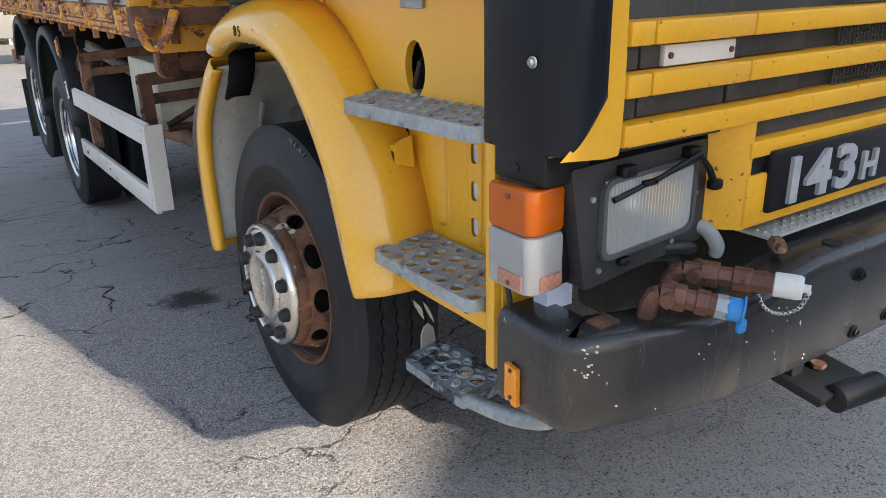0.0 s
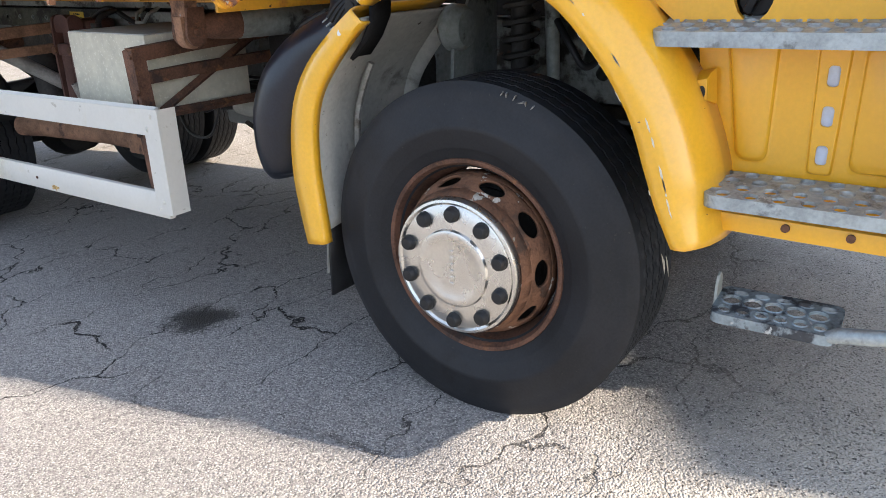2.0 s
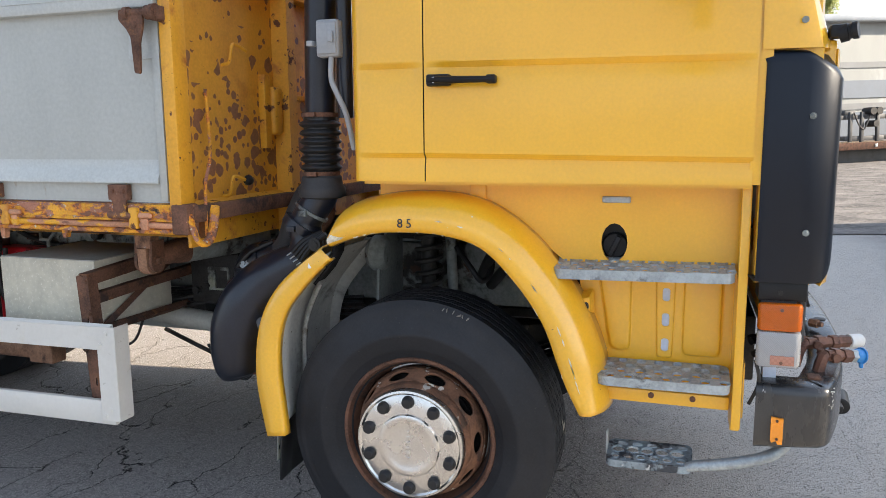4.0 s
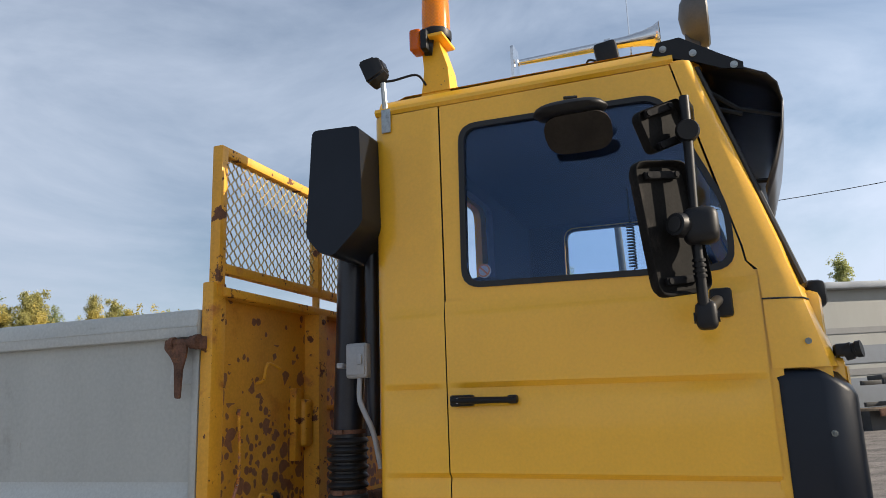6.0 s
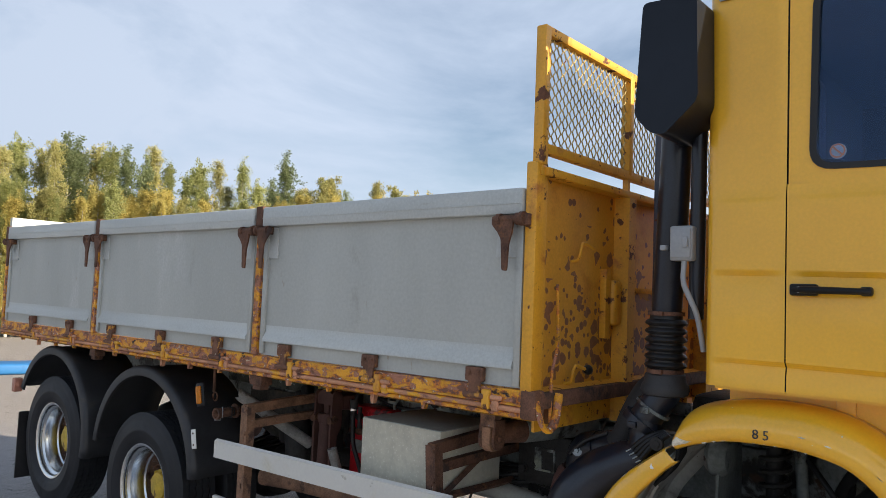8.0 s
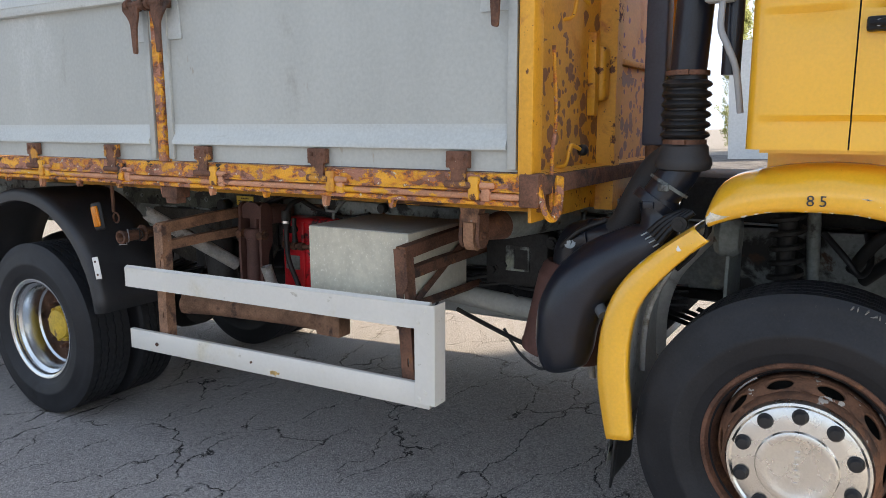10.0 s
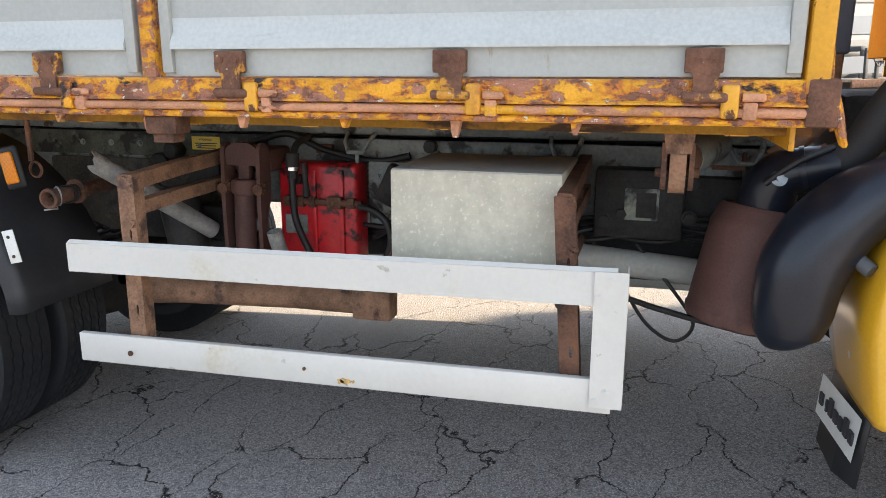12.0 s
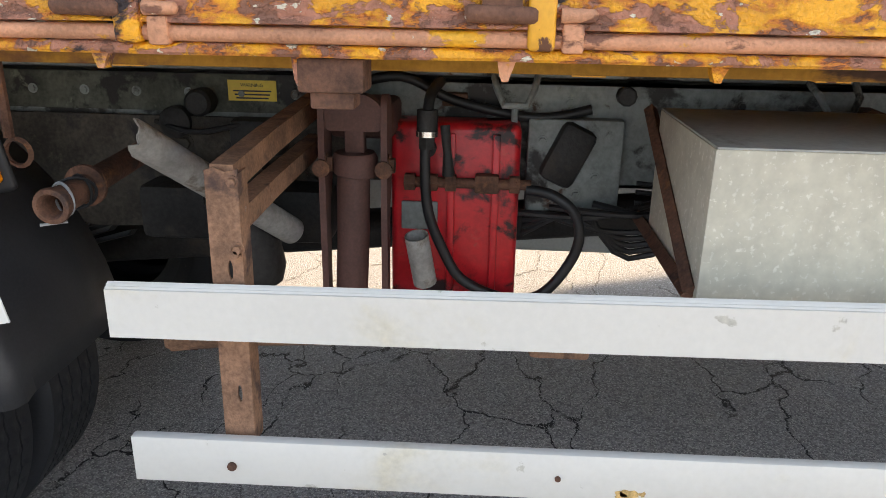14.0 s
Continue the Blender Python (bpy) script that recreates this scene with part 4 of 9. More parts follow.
def build_fender_front():
    inner = [(2.594, 1.246), (2.545, 1.268), (2.42, 1.302), (2.28, 1.310), (2.15, 1.303), (2.01, 1.262), (1.89, 1.15), (1.79, 1.01), (1.735, 0.87), (1.70, 0.78), (1.655, 0.69)]
    outer = [(2.597, 1.305), (2.568, 1.370), (2.47, 1.412), (2.28, 1.438), (2.06, 1.418), (1.89, 1.325), (1.76, 1.19), (1.67, 1.05), (1.605, 0.89), (1.585, 0.79), (1.565, 0.70)]
    a = smooth_path([(0, *p) for p in inner], 4)
    b = smooth_path([(0, *p) for p in outer], 4)
    bm = B()
    rows = []
    for i, (p, q) in enumerate(zip(a, b)):
        def at(x, u):
            r = p.lerp(q, u)
            return (x, r.y, r.z)
        s = i / (len(a) - 1)
        deep = 1.05 if s < 0.5 else 1.05 + 0.07 * min(1, (s - 0.5) * 4)
        rows.append([at(0.945, -0.03), at(0.909, 0.0), at(0.896, 0.05), at(0.888, 0.20), at(0.885, 0.40), at(0.891, 0.50), at(0.910, 0.66), at(0.938, 0.84), at(0.985, 0.98), at(1.02, 1.03), at(deep, 1.05)])
    rings(bm, rows, False)
    ob = part("front_fender", bm, M_YELLOW_CHIP, truck, "yellow front fender with chipped white edges", 60)
    mod = ob.modifiers.new("thick", "SOLIDIFY")
    mod.thickness, mod.offset = 0.006, 1.0
    # bare flakes along the chipped edge
    rng = random.Random(12)
    for k in range(22):
        p = a[int(rng.uniform(0.03, 0.97) * (len(a) - 1))]
        r, sp = rng.uniform(0.003, 0.007), rng.uniform(1.0, 3.2)
        t = (a[min(a.index(p) + 1, len(a) - 1)] - a[max(a.index(p) - 1, 0)]).normalized()
        bm = B()
        pts = []
        for q in range(9):
            ang = 2 * math.pi * q / 9
            u, v = math.cos(ang) * r * sp * rng.uniform(0.6, 1.1), math.sin(ang) * r * rng.uniform(0.6, 1.1)
            pts.append((p.y + t.y * u - t.z * v, p.z + t.z * u + t.y * v))
        plate(bm, "x", 0.8985, 0.904, pts)
        part("paint_flake", bm, M_FLAKE, ob)
    # bare scrapes along the bend
    for k in range(16):
        n = int(rng.uniform(0.30, 0.93) * (len(a) - 1))
        p, q = a[n], b[n]
        c = p.lerp(q, 0.36)
        t = (a[min(n + 1, len(a) - 1)] - a[max(n - 1, 0)]).normalized()
        ln, wd = rng.uniform(0.004, 0.022), rng.uniform(0.0012, 0.003)
        pts = [(c.y + t.y * u * ln - t.z * v * wd, c.z + t.z * u * ln + t.y * v * wd) for u, v in ((-1, 0), (-0.4, -1), (0.5, -0.7), (1, 0.1), (0.3, 1), (-0.5, 0.6))]
        bm = B()
        plate(bm, "x", 0.8785, 0.884, pts)
        part("paint_flake", bm, M_FLAKE, ob)
    # bare patch at the rear tip
    bm = B()
    rows = []
    for i, reach in enumerate((0.62, 0.55, 0.50, 0.30, 0.16, 0.06)):
        p, q = a[i], b[i]
        row = []
        for k in range(6):
            u = -0.02 + reach * k / 5
            r = p.lerp(q, u)
            x = np.interp(u, (-0.03, 0.0, 0.05, 0.20, 0.40, 0.50, 0.66), (0.945, 0.909, 0.896, 0.888, 0.885, 0.891, 0.910))
            row.append((x - 0.0085, r.y + 0.001, r.z))
        rows.append(row)
    rings(bm, rows, False)
    part("paint_flake", bm, M_FLAKE, ob, "bare white patch on the fender tip")
    bm = B()
    for dy, t in ((2.304, "8"), (2.270, "5")):
        glyph(bm, t, 0.046, Matrix.Translation((0.8790, dy, 1.326)) @ pose(0, 0, 0, 90, 0, -90), 0.0012)
    part("speed_mark", bm, M_DARKPRINT, ob, "faded black figures on the fender")


def glyph(bm, text, size, m, depth=0.003, fat=0.0):
    """Letters in the built-in font as a mesh, standing in the x-z plane of m."""
    cu = bpy.data.curves.new("letters", "FONT")
    cu.body, cu.size, cu.extrude = text, size, depth
    cu.align_x, cu.resolution_u, cu.offset = "CENTER", 3, fat
    ob = bpy.data.objects.new("letters", cu)
    me = bpy.data.meshes.new_from_object(ob)
    me.transform(m)
    bm.from_mesh(me)
    bpy.data.objects.remove(ob)
    bpy.data.curves.remove(cu)
    bpy.data.meshes.remove(me)


def build_fender_rear():
    path = [(2.635, 1.235), (2.73, 1.165), (2.83, 1.075), (2.90, 0.97), (2.935, 0.85), (2.945, 0.71), (2.93, 0.58), (2.905, 0.46)]
    inw = [(2.59, 1.20), (2.655, 1.145), (2.742, 1.053), (2.803, 0.965), (2.833, 0.86), (2.84, 0.73), (2.828, 0.60), (2.815, 0.475)]
    a, b = smooth_path([(0, *p) for p in inw], 4), smooth_path([(0, *p) for p in path], 4)
    bm = B()
    rows = []
    for p, q in zip(a, b):
        def at(x, u):
            r = p.lerp(q, u)
            return (x, r.y, r.z)
        rows.append([at(0.925, -0.02), at(0.899, 0.0), at(0.893, 0.06), at(0.894, 0.5), at(0.899, 0.86), at(0.925, 0.99), at(1.02, 1.06), at(1.12, 1.08), at(1.30, 1.07), at(1.40, 1.02)])
    rings(bm, rows, False)
    ob = part("rear_fender_lip", bm, M_YELLOW_CHIP, truck, "yellow rear half of the front fender", 60)
    mod = ob.modifiers.new("thick", "SOLIDIFY")
    mod.thickness, mod.offset = 0.006, 1.0
    # grey inner panel of the wheel arch
    bm = B()
    arc = smooth_path([(0, 2.64, 1.20), (0, 2.73, 1.10), (0, 2.82, 0.98), (0, 2.86, 0.85), (0, 2.865, 0.70), (0, 2.85, 0.50)], 4)
    rows = []
    for p in arc:
        deep = 1.42
        rows.append([(0.918, p.y - 0.012, p.z + 0.006), (1.05, p.y + 0.01, p.z + 0.01), (deep, p.y + 0.01, p.z + 0.01), (deep + 0.02, p.y - 0.03, p.z - 0.02)])
    rings(bm, rows, False)
    ob = part("wheel_arch_panel", bm, M_ARCH, truck, "grey painted wheel arch panel")
    mod = ob.modifiers.new("thick", "SOLIDIFY")
    mod.thickness = 0.006
    bm = B()
    tube(bm, [(1.12, 2.755, 1.05), (1.12, 2.805, 0.95), (1.12, 2.835, 0.84), (1.12, 2.84, 0.66)], 0.012, 6, 3)
    part("panel_rib", bm, M_PIPE, truck, "worn steel rib of the wheel arch")
    bm = B()
    rings(bm, [[(0.955, y, z), (0.99, y + 0.005, z + 0.01), (1.05, y + 0.005, z + 0.01)] for y, z in ((2.61, 1.255), (2.615, 1.20), (2.65, 1.14), (2.70, 1.085))], False)
    ob = part("rubber_corner", bm, M_MATT, truck, "black rubber corner below the fender tip")
    mod = ob.modifiers.new("thick", "SOLIDIFY")
    mod.thickness = 0.012
    bm = B()
    arc = smooth_path([(0, 2.62, 1.26), (0, 2.45, 1.30), (0, 2.2, 1.31), (0, 1.98, 1.25), (0, 1.82, 1.08), (0, 1.72, 0.85)], 4)
    rings(bm, [[(0.97, p.y, p.z), (1.2, p.y, p.z + 0.02), (1.62, p.y, p.z + 0.02)] for p in arc], False)
    ob = part("wheel_arch_lining", bm, M_FRAME_DARK, truck, "black wheel arch lining")
    mod = ob.modifiers.new("thick", "SOLIDIFY")
    mod.thickness = 0.006
    # hanging mud flap with a printed white band
    bm = B()
    rings(bm, [[(1.000, 2.89, 0.52), (1.000, 2.905, 0.38), (1.005, 2.915, 0.22)], [(1.14, 2.90, 0.52), (1.14, 2.93, 0.38), (1.14, 2.945, 0.20)], [(1.36, 2.90, 0.52), (1.36, 2.93, 0.38), (1.36, 2.945, 0.20)]], False)
    flap = part("mud_flap", bm, M_HOSE, truck, "black rubber mud flap with a white printed band")
    mod = flap.modifiers.new("thick", "SOLIDIFY")
    mod.thickness = 0.008


def tyre_mesh(R, width, rim, blocks=64):
    """A tyre round the x axis, outer face towards -x, middle at 0, its tread cut into blocks."""
    bm = B()
    h, seg = width / 2, blocks * 6
    side = [(rim - 0.012, -h * 0.72), (rim + 0.004, -h * 0.80), (rim + 0.02, -h * 0.86), (rim + 0.05, -h * 0.95), (rim + 0.053, -h * 0.972), (rim + 0.10, -h * 1.0), (rim + 0.103, -h * 1.015),
            (rim + 0.118, -h * 1.015), (rim + 0.121, -h), (R - 0.068, -h * 0.985), (R - 0.065, -h * 0.97), (R - 0.040, -h * 0.95), (R - 0.018, -h * 0.90), (R - 0.004, -h * 0.84)]
    prof = [(r, o, 0, 0.0) for r, o in side]
    edges = [-0.84, -0.50, -0.17, 0.17, 0.50, 0.84]
    for k, (c0, c1) in enumerate(zip(edges, edges[1:])):
        w = 0.0034
        za, zb = float(k > 0), float(k < 4)
        prof += [(R - 0.009 * za, c0 * h + w * 0.6, 0, za), (R, c0 * h + w, int(k > 0), za), (R, c0 * h + w + 0.012, int(k > 0), 1.0), (R, c0 * h + w + 0.014, 0, 1.0), (R, c1 * h - w - 0.014, 0, 1.0), (R, c1 * h - w - 0.012, int(k < 4), 1.0), (R, c1 * h - w, int(k < 4), zb), (R - 0.009 * zb, c1 * h - w * 0.6, 0, zb)]
    prof += [(r, -o, 0, 0.0) for r, o in reversed(side)]
    loops = []
    for r, o, cut, sk in prof:
        ring = []
        for k in range(seg):
            a = 2 * math.pi * (k + (0.35 if cut and k % 6 == 1 else 0.0)) / seg
            q = r - (0.003 if cut and k % 6 == 0 else 0.0)
            zig = sk * 0.0030 * (1 if k % 6 < 3 else -1)
            ring.append((o + zig, q * math.cos(a), q * math.sin(a)))
        loops.append(ring)
    rings(bm, loops, True, False)
    return bm


def build_front_wheel(loc, flip=False):
    w = wheel_root("front_wheel", loc, flip, "front wheel with worn tyre, rusted disc and steel hub cap")
    bm = tyre_mesh(0.532, 0.300, 0.292)
    part("tyre", bm, M_TYRE, w, "worn black tyre", 50)
    bm = B()
    lathe(bm, [(0.300, -0.118), (0.310, -0.128), (0.308, -0.134), (0.296, -0.132), (0.288, -0.120), (0.282, -0.085), (0.268, -0.06), (0.262, 0.0), (0.262, 0.10)], (0, 0, 0), "x", 64)
    part("rim", bm, M_RUST, w, "rusted steel rim")
    # disc: a cone with hand holes
    bm = B()
    hub = [(0.262, -0.06), (0.258, -0.085)] + [(0.2565 - 0.0285 * u ** 1.3, -0.095 - 0.068 * u) for u in np.linspace(0, 1, 12)] + [(0.218, -0.185), (0.207, -0.203), (0.12, -0.21)]
    hub_r, hub_o = [h[0] for h in hub], [h[1] for h in hub]
    run = np.concatenate([[0.0], np.cumsum([math.hypot(q[0] - p[0], q[1] - p[1]) for p, q in zip(hub, hub[1:])])])

    def on_disc(ang, d):
        r, o = float(np.interp(d, run, hub_r)), float(np.interp(d, run, hub_o))
        return (o, r * math.cos(ang), r * math.sin(ang))
    d0, d1 = float(run[2]), float(run[-4])
    half, mid_d = math.pi / 10, (d0 + d1) / 2
    for k in range(10):
        loops = []
        for f in (0.0, 0.12, 0.35, 0.65, 1.0):
            ring = []
            for m in range(40):
                t = 2 * math.pi * m / 40
                cu, cv = math.cos(t), math.sin(t)
                e = max(abs(cu), abs(cv))
                u = (cu * 0.56) * (1 - f) + (cu / e) * f
                v = (cv * 0.74) * (1 - f) + (cv / e) * f
                ring.append(on_disc(2 * half * k + half * u, mid_d + (d1 - d0) / 2 * v))
            loops.append(ring)
        rings(bm, loops, True, False)
    for da, db in ((0, 2), (len(hub) - 4, len(hub) - 1)):
        lathe(bm, hub[da:db + 1], (0, 0, 0), "x", 80)
    bmesh.ops.remove_doubles(bm, verts=bm.verts, dist=0.0006)
    ob = part("disc", bm, M_RUST_DISC, w, "rusted wheel disc with hand holes")
    mod = ob.modifiers.new("thick", "SOLIDIFY")
    mod.thickness = 0.010
    bm = B()
    lathe(bm, [(0.255, -0.03), (0.10, -0.03), (0.0, -0.03)], (0, 0, 0), "x", 32)
    lathe(bm, [(0.20, -0.04), (0.20, 0.12)], (0, 0, 0), "x", 32)
    part("brake_drum", bm, M_FRAME_DARK, w)
    bm = B()
    prof = [(0.213, -0.196), (0.2135, -0.212), (0.208, -0.222), (0.200, -0.224), (0.193, -0.219), (0.188, -0.2215), (0.150, -0.2265), (0.122, -0.229), (0.118, -0.236), (0.110, -0.2385), (0.098, -0.2385), (0.090, -0.235), (0.05, -0.2335), (0.0, -0.233)]
    lathe(bm, prof, (0, 0, 0), "x", 80)
    cap = part("hub_cap", bm, M_CHROME_CAP, w, "brushed steel hub cap with ten black nut covers")
    bm = B()
    for k in range(6):
        z = 0.052 - k * 0.0205
        box(bm, -0.2362, -0.233, -0.007, 0.007, z - 0.0075, z + 0.0075, 0.0015)
    part("embossed_mark", bm, M_CHROME_CAP, cap)
    bm = B()
    for k, (a, ln, lean) in enumerate(((102, 0.022, 20), (104, 0.024, -10), (106.5, 0.03, 15), (109, 0.022, 60), (111, 0.02, -20), (113, 0.022, 30))):
        t = math.radians(a)
        c = Vector((-0.133, 0.514 * math.cos(t), 0.514 * math.sin(t)))
        box(bm, c.x - 0.004, c.x + 0.004, c.y - 0.0015, c.y + 0.0015, c.z - ln / 2, c.z + ln / 2, turn=pose(0, 0, 0, lean + 20, -25, 0))
    if not flip:
        part("chalk_mark", bm, M_PIPE, w, "faint white chalk strokes on the tyre")
    bm = B()
    for o, a0, a1, wd in ((0.035, 3.02, 3.16, 0.007), (0.052, 3.06, 3.12, 0.004), (0.070, 3.05, 3.20, 0.006)):
        rings(bm, [[(o + 0.25 * (a - a0) - q, 0.5335 * math.cos(a), 0.5335 * math.sin(a)), (o + 0.25 * (a - a0) + q, 0.5335 * math.cos(a), 0.5335 * math.sin(a))] for a, q in ((a0, 0.001), (a0 * 0.7 + a1 * 0.3, wd), (a0 * 0.3 + a1 * 0.7, wd * 0.8), (a1, 0.001))], False)
    if not flip:
        part("paint_smear", bm, M_FLAKE, w, "pale paint smear on the tread")
    for k in range(10):
        a = math.radians(18 + 36 * k)
        bm = B()
        lathe(bm, [(0.0245, -0.221), (0.0245, -0.2265), (0.0225, -0.2285), (0.0215, -0.240), (0.016, -0.2465), (0.0, -0.2475)], (0, 0.1675 * math.cos(a), 0.1675 * math.sin(a)), "x", 20)
        part("nut_cover", bm, M_SEAL, cap)
    return w


def build_rear_wheel(loc, flip=False, twin=True):
    w = wheel_root("rear_wheel", loc, flip, "rear wheel with deep polished rim")
    bm = tyre_mesh(0.522, 0.290, 0.290, 52)
    part("tyre", bm, M_TYRE, w, "black tyre", 50)
    if twin:
        bm = tyre_mesh(0.522, 0.290, 0.290, 52)
        bmesh.ops.translate(bm, vec=(0.335, 0, 0), verts=bm.verts)
        part("tyre", bm, M_TYRE, w, "black inner twin tyre", 50)
    bm = B()
    lathe(bm, [(0.300, -0.110), (0.309, -0.120), (0.308, -0.127), (0.297, -0.126), (0.286, -0.118), (0.283, -0.09), (0.262, -0.075), (0.258, -0.055), (0.248, -0.03), (0.246, 0.02), (0.235, 0.03), (0.232, 0.12), (0.20, 0.135)], (0, 0, 0), "x", 64)
    part("rim", bm, M_ALU_RIM, w, "deep polished aluminium rim")
    bm = B()
    lathe(bm, [(0.24, 0.115), (0.21, 0.118), (0.19, 0.10), (0.15, 0.09), (0.11, 0.09), (0.0, 0.09)], (0, 0, 0), "x", 48)
    disc = part("disc", bm, M_RUST, w, "brown rusted wheel disc")
    for k in range(10):
        a = math.radians(36 * k)
        bm = B()
        c = Vector((0.09, 0.1675 * math.cos(a), 0.1675 * math.sin(a)))
        cyl(bm, c, c - Vector((0.035, 0, 0)), 0.017, seg=6)
        cyl(bm, c - Vector((0.03, 0, 0)), c - Vector((0.06, 0, 0)), 0.010, seg=10)
        part("wheel_nut", bm, M_RUST, disc)
    bm = B()
    lathe(bm, [(0.115, 0.09), (0.112, 0.02), (0.095, 0.01), (0.09, -0.01), (0.05, -0.02), (0.0, -0.022)], (0, 0, 0), "x", 32)
    for k in range(8):
        a = math.radians(45 * k + 10)
        bolt(bm, (0.008, 0.10 * math.cos(a), 0.10 * math.sin(a)), (-1, 0, 0), 0.009, 0.012)
    part("hub", bm, M_YHUB, w, "yellow painted hub")
    return w


M_YHUB = surf("dirty_yellow_hub_paint", (0.55, 0.36, 0.03), 0.5, 0, 0.15, 12.0, 90, 0.15, 0.001,
              patches=[((0.10, 0.07, 0.05), 0.58, 0.70, 14.0, 0.8, 6.0)])


def build_rear_fender(yc, zc, R, a0, a1, xin=0.88, xout=1.36):
    bm = B()
    rows = []
    for a in np.linspace(radians(a0), radians(a1), 26):
        c, s = math.cos(a), math.sin(a)
        rows.append([(x, yc + (R + d) * c, zc + (R + d) * s) for x, d in ((xin + 0.012, -0.055), (xin, -0.05), (xin - 0.002, -0.012), (xin + 0.006, 0.004), (xin + 0.03, 0.012), (xin + 0.08, 0.0), (xin + 0.2, 0.006), (xin + 0.35, 0.0), (xout, 0.0))])
    rings(bm, rows, False)
    ob = part("mudguard", bm, M_MUD, truck, "black plastic rear mudguard", 60)
    mod = ob.modifiers.new("thick", "SOLIDIFY")
    mod.thickness, mod.offset = 0.006, 1.0
    return ob


build_cab()
build_door(1)
build_door(-1)
build_sill_details()
build_step("upper_step", 0.945, 1.10, 1.172, 1.765, 1.196, 0.034, 11, 4, 0.020, 0.165)
build_step("middle_step", 0.924, 1.09, 1.172, 1.605, 0.829, 0.031, 7, 4, 0.008, 0.13)
build_fender_front()
build_fender_rear()
HUB_F, HUB_D, HUB_T = (1.105, 2.283, 0.508), (1.055, 6.43, 0.352), (1.055, 7.93, 0.455)
build_front_wheel(HUB_F)
build_front_wheel((far(HUB_F[0]), *HUB_F[1:]), True)
for h, tw in ((HUB_D, True), (HUB_T, False)):
    build_rear_wheel(h, False, tw)
    build_rear_wheel((far(h[0]), *h[1:]), True, tw)
build_rear_fender(6.42, 0.50, 0.69, 8, 176)
build_rear_fender(7.90, 0.56, 0.66, 25, 192)

# ---- the tipper body ----
BX = 0.785                     # outer side of the body
POSTS = [3.17, 5.03, 7.03, 8.78]
PIVOT = (0.960, 3.478, 1.140)      # fork pin under the rail
HINGES = [3.44, 4.09, 4.755, 5.40, 6.06, 6.74, 7.42, 8.12]


def build_bed():
    bm = B()
    box(bm, BX + 0.03, far(BX + 0.03), 3.12, 8.80, 1.325, 1.39, 0.004)
    part("body_floor", bm, M_RUST, truck, "rusted steel body floor")
    for y in np.arange(3.3, 8.8, 0.42):
        bm = B()
        box(bm, BX + 0.172, far(BX + 0.172), y, y + 0.06, 1.245, 1.325)
        part("cross_bearer", bm, M_YELLOW_POST, truck, "yellow cross bearer with rust")
    for x in (1.62, far(1.70)):
        bm = B()
        box(bm, x, x + 0.08, 3.15, 8.75, 1.200, 1.245)
        part("long_bearer", bm, M_YELLOW_POST, truck)
    for s in (1, -1):
        def X(x):
            return x if s > 0 else far(x)
        bm = B()
        prof = [(0.842, 1.396), (0.790, 1.396), (0.785, 1.390), (0.785, 1.344), (0.777, 1.337), (0.776, 1.332), (0.797, 1.329), (0.797, 1.302), (0.789, 1.300), (0.784, 1.295), (0.783, 1.287), (0.788, 1.282), (0.842, 1.280)]
        rows = []
        for k in range(190):
            y = 3.13 + 5.67 * k / 189
            rows.append([(X(px + 0.0022 * noise.noise((y * 9.0, pz * 30.0, 1.7)) * (px < 0.8)), y, pz + 0.0014 * noise.noise((y * 7.0, pz * 20.0, 4.1))) for px, pz in prof])
        rings(bm, rows)
        rail = part("side_rail", bm, M_RAIL, truck, "orange side rail with flaking paint and rust")
        bm = B()
        rows = []
        for k in range(190):
            y = 3.14 + 5.65 * k / 189
            o = 0.0018 * noise.noise((y * 8.0, 2.0, 7.7))
            rows.append([(X(0.7905 + o - 0.0135 * math.cos(t)), y, 1.3155 + 0.4 * o + 0.0128 * math.sin(t)) for t in np.linspace(-1.9, 1.9, 9)])
        rings(bm, rows)
        part("rail_bead", bm, M_BEAD, rail, "rusted bead with rests of yellow paint")
        bm = B()
        box(bm, X(0.93), X(0.955), 3.15, 8.78, 1.250, 1.32, 0.003)
        part("inner_flange", bm, M_FLANGE, rail, "dull yellow inner flange")


def build_drop_side(y0, y1, near=True):
    def X(x):
        return x if near else far(x)
    bm = B()
    box(bm, X(0.802), X(0.826), y0, y1, 1.402, 2.15)
    for ya, yb in ((y0, y0 + 0.035), (y1 - 0.035, y1)):
        box(bm, X(0.786), X(0.81), ya, yb, 1.41, 2.13, 0.004)
    side = part("drop_side", bm, M_ALU, truck, "grey weathered aluminium drop side")
    # sloping lower flange
    bm = B()
    rings(bm, [[(X(0.800), y, 1.532), (X(0.8005), y, 1.568), (X(0.812), y, 1.568), (X(0.812), y, 1.480), (X(0.779), y, 1.478), (X(0.778), y, 1.492)] for y in (y0 + 0.036, y0 + 0.04, y1 - 0.04, y1 - 0.036)])
    part("lower_flange", bm, M_ALU_RAIL, side, "bright aluminium lower flange")
    bm = B()
    box(bm, X(0.765), X(0.840), y0 - 0.003, y1 + 0.003, 2.125, 2.235, 0.008)
    box(bm, X(0.762), X(0.80), y0, y1, 2.168, 2.174)
    part("top_rail", bm, M_ALU_RAIL, side, "grey aluminium top rail")
    return side


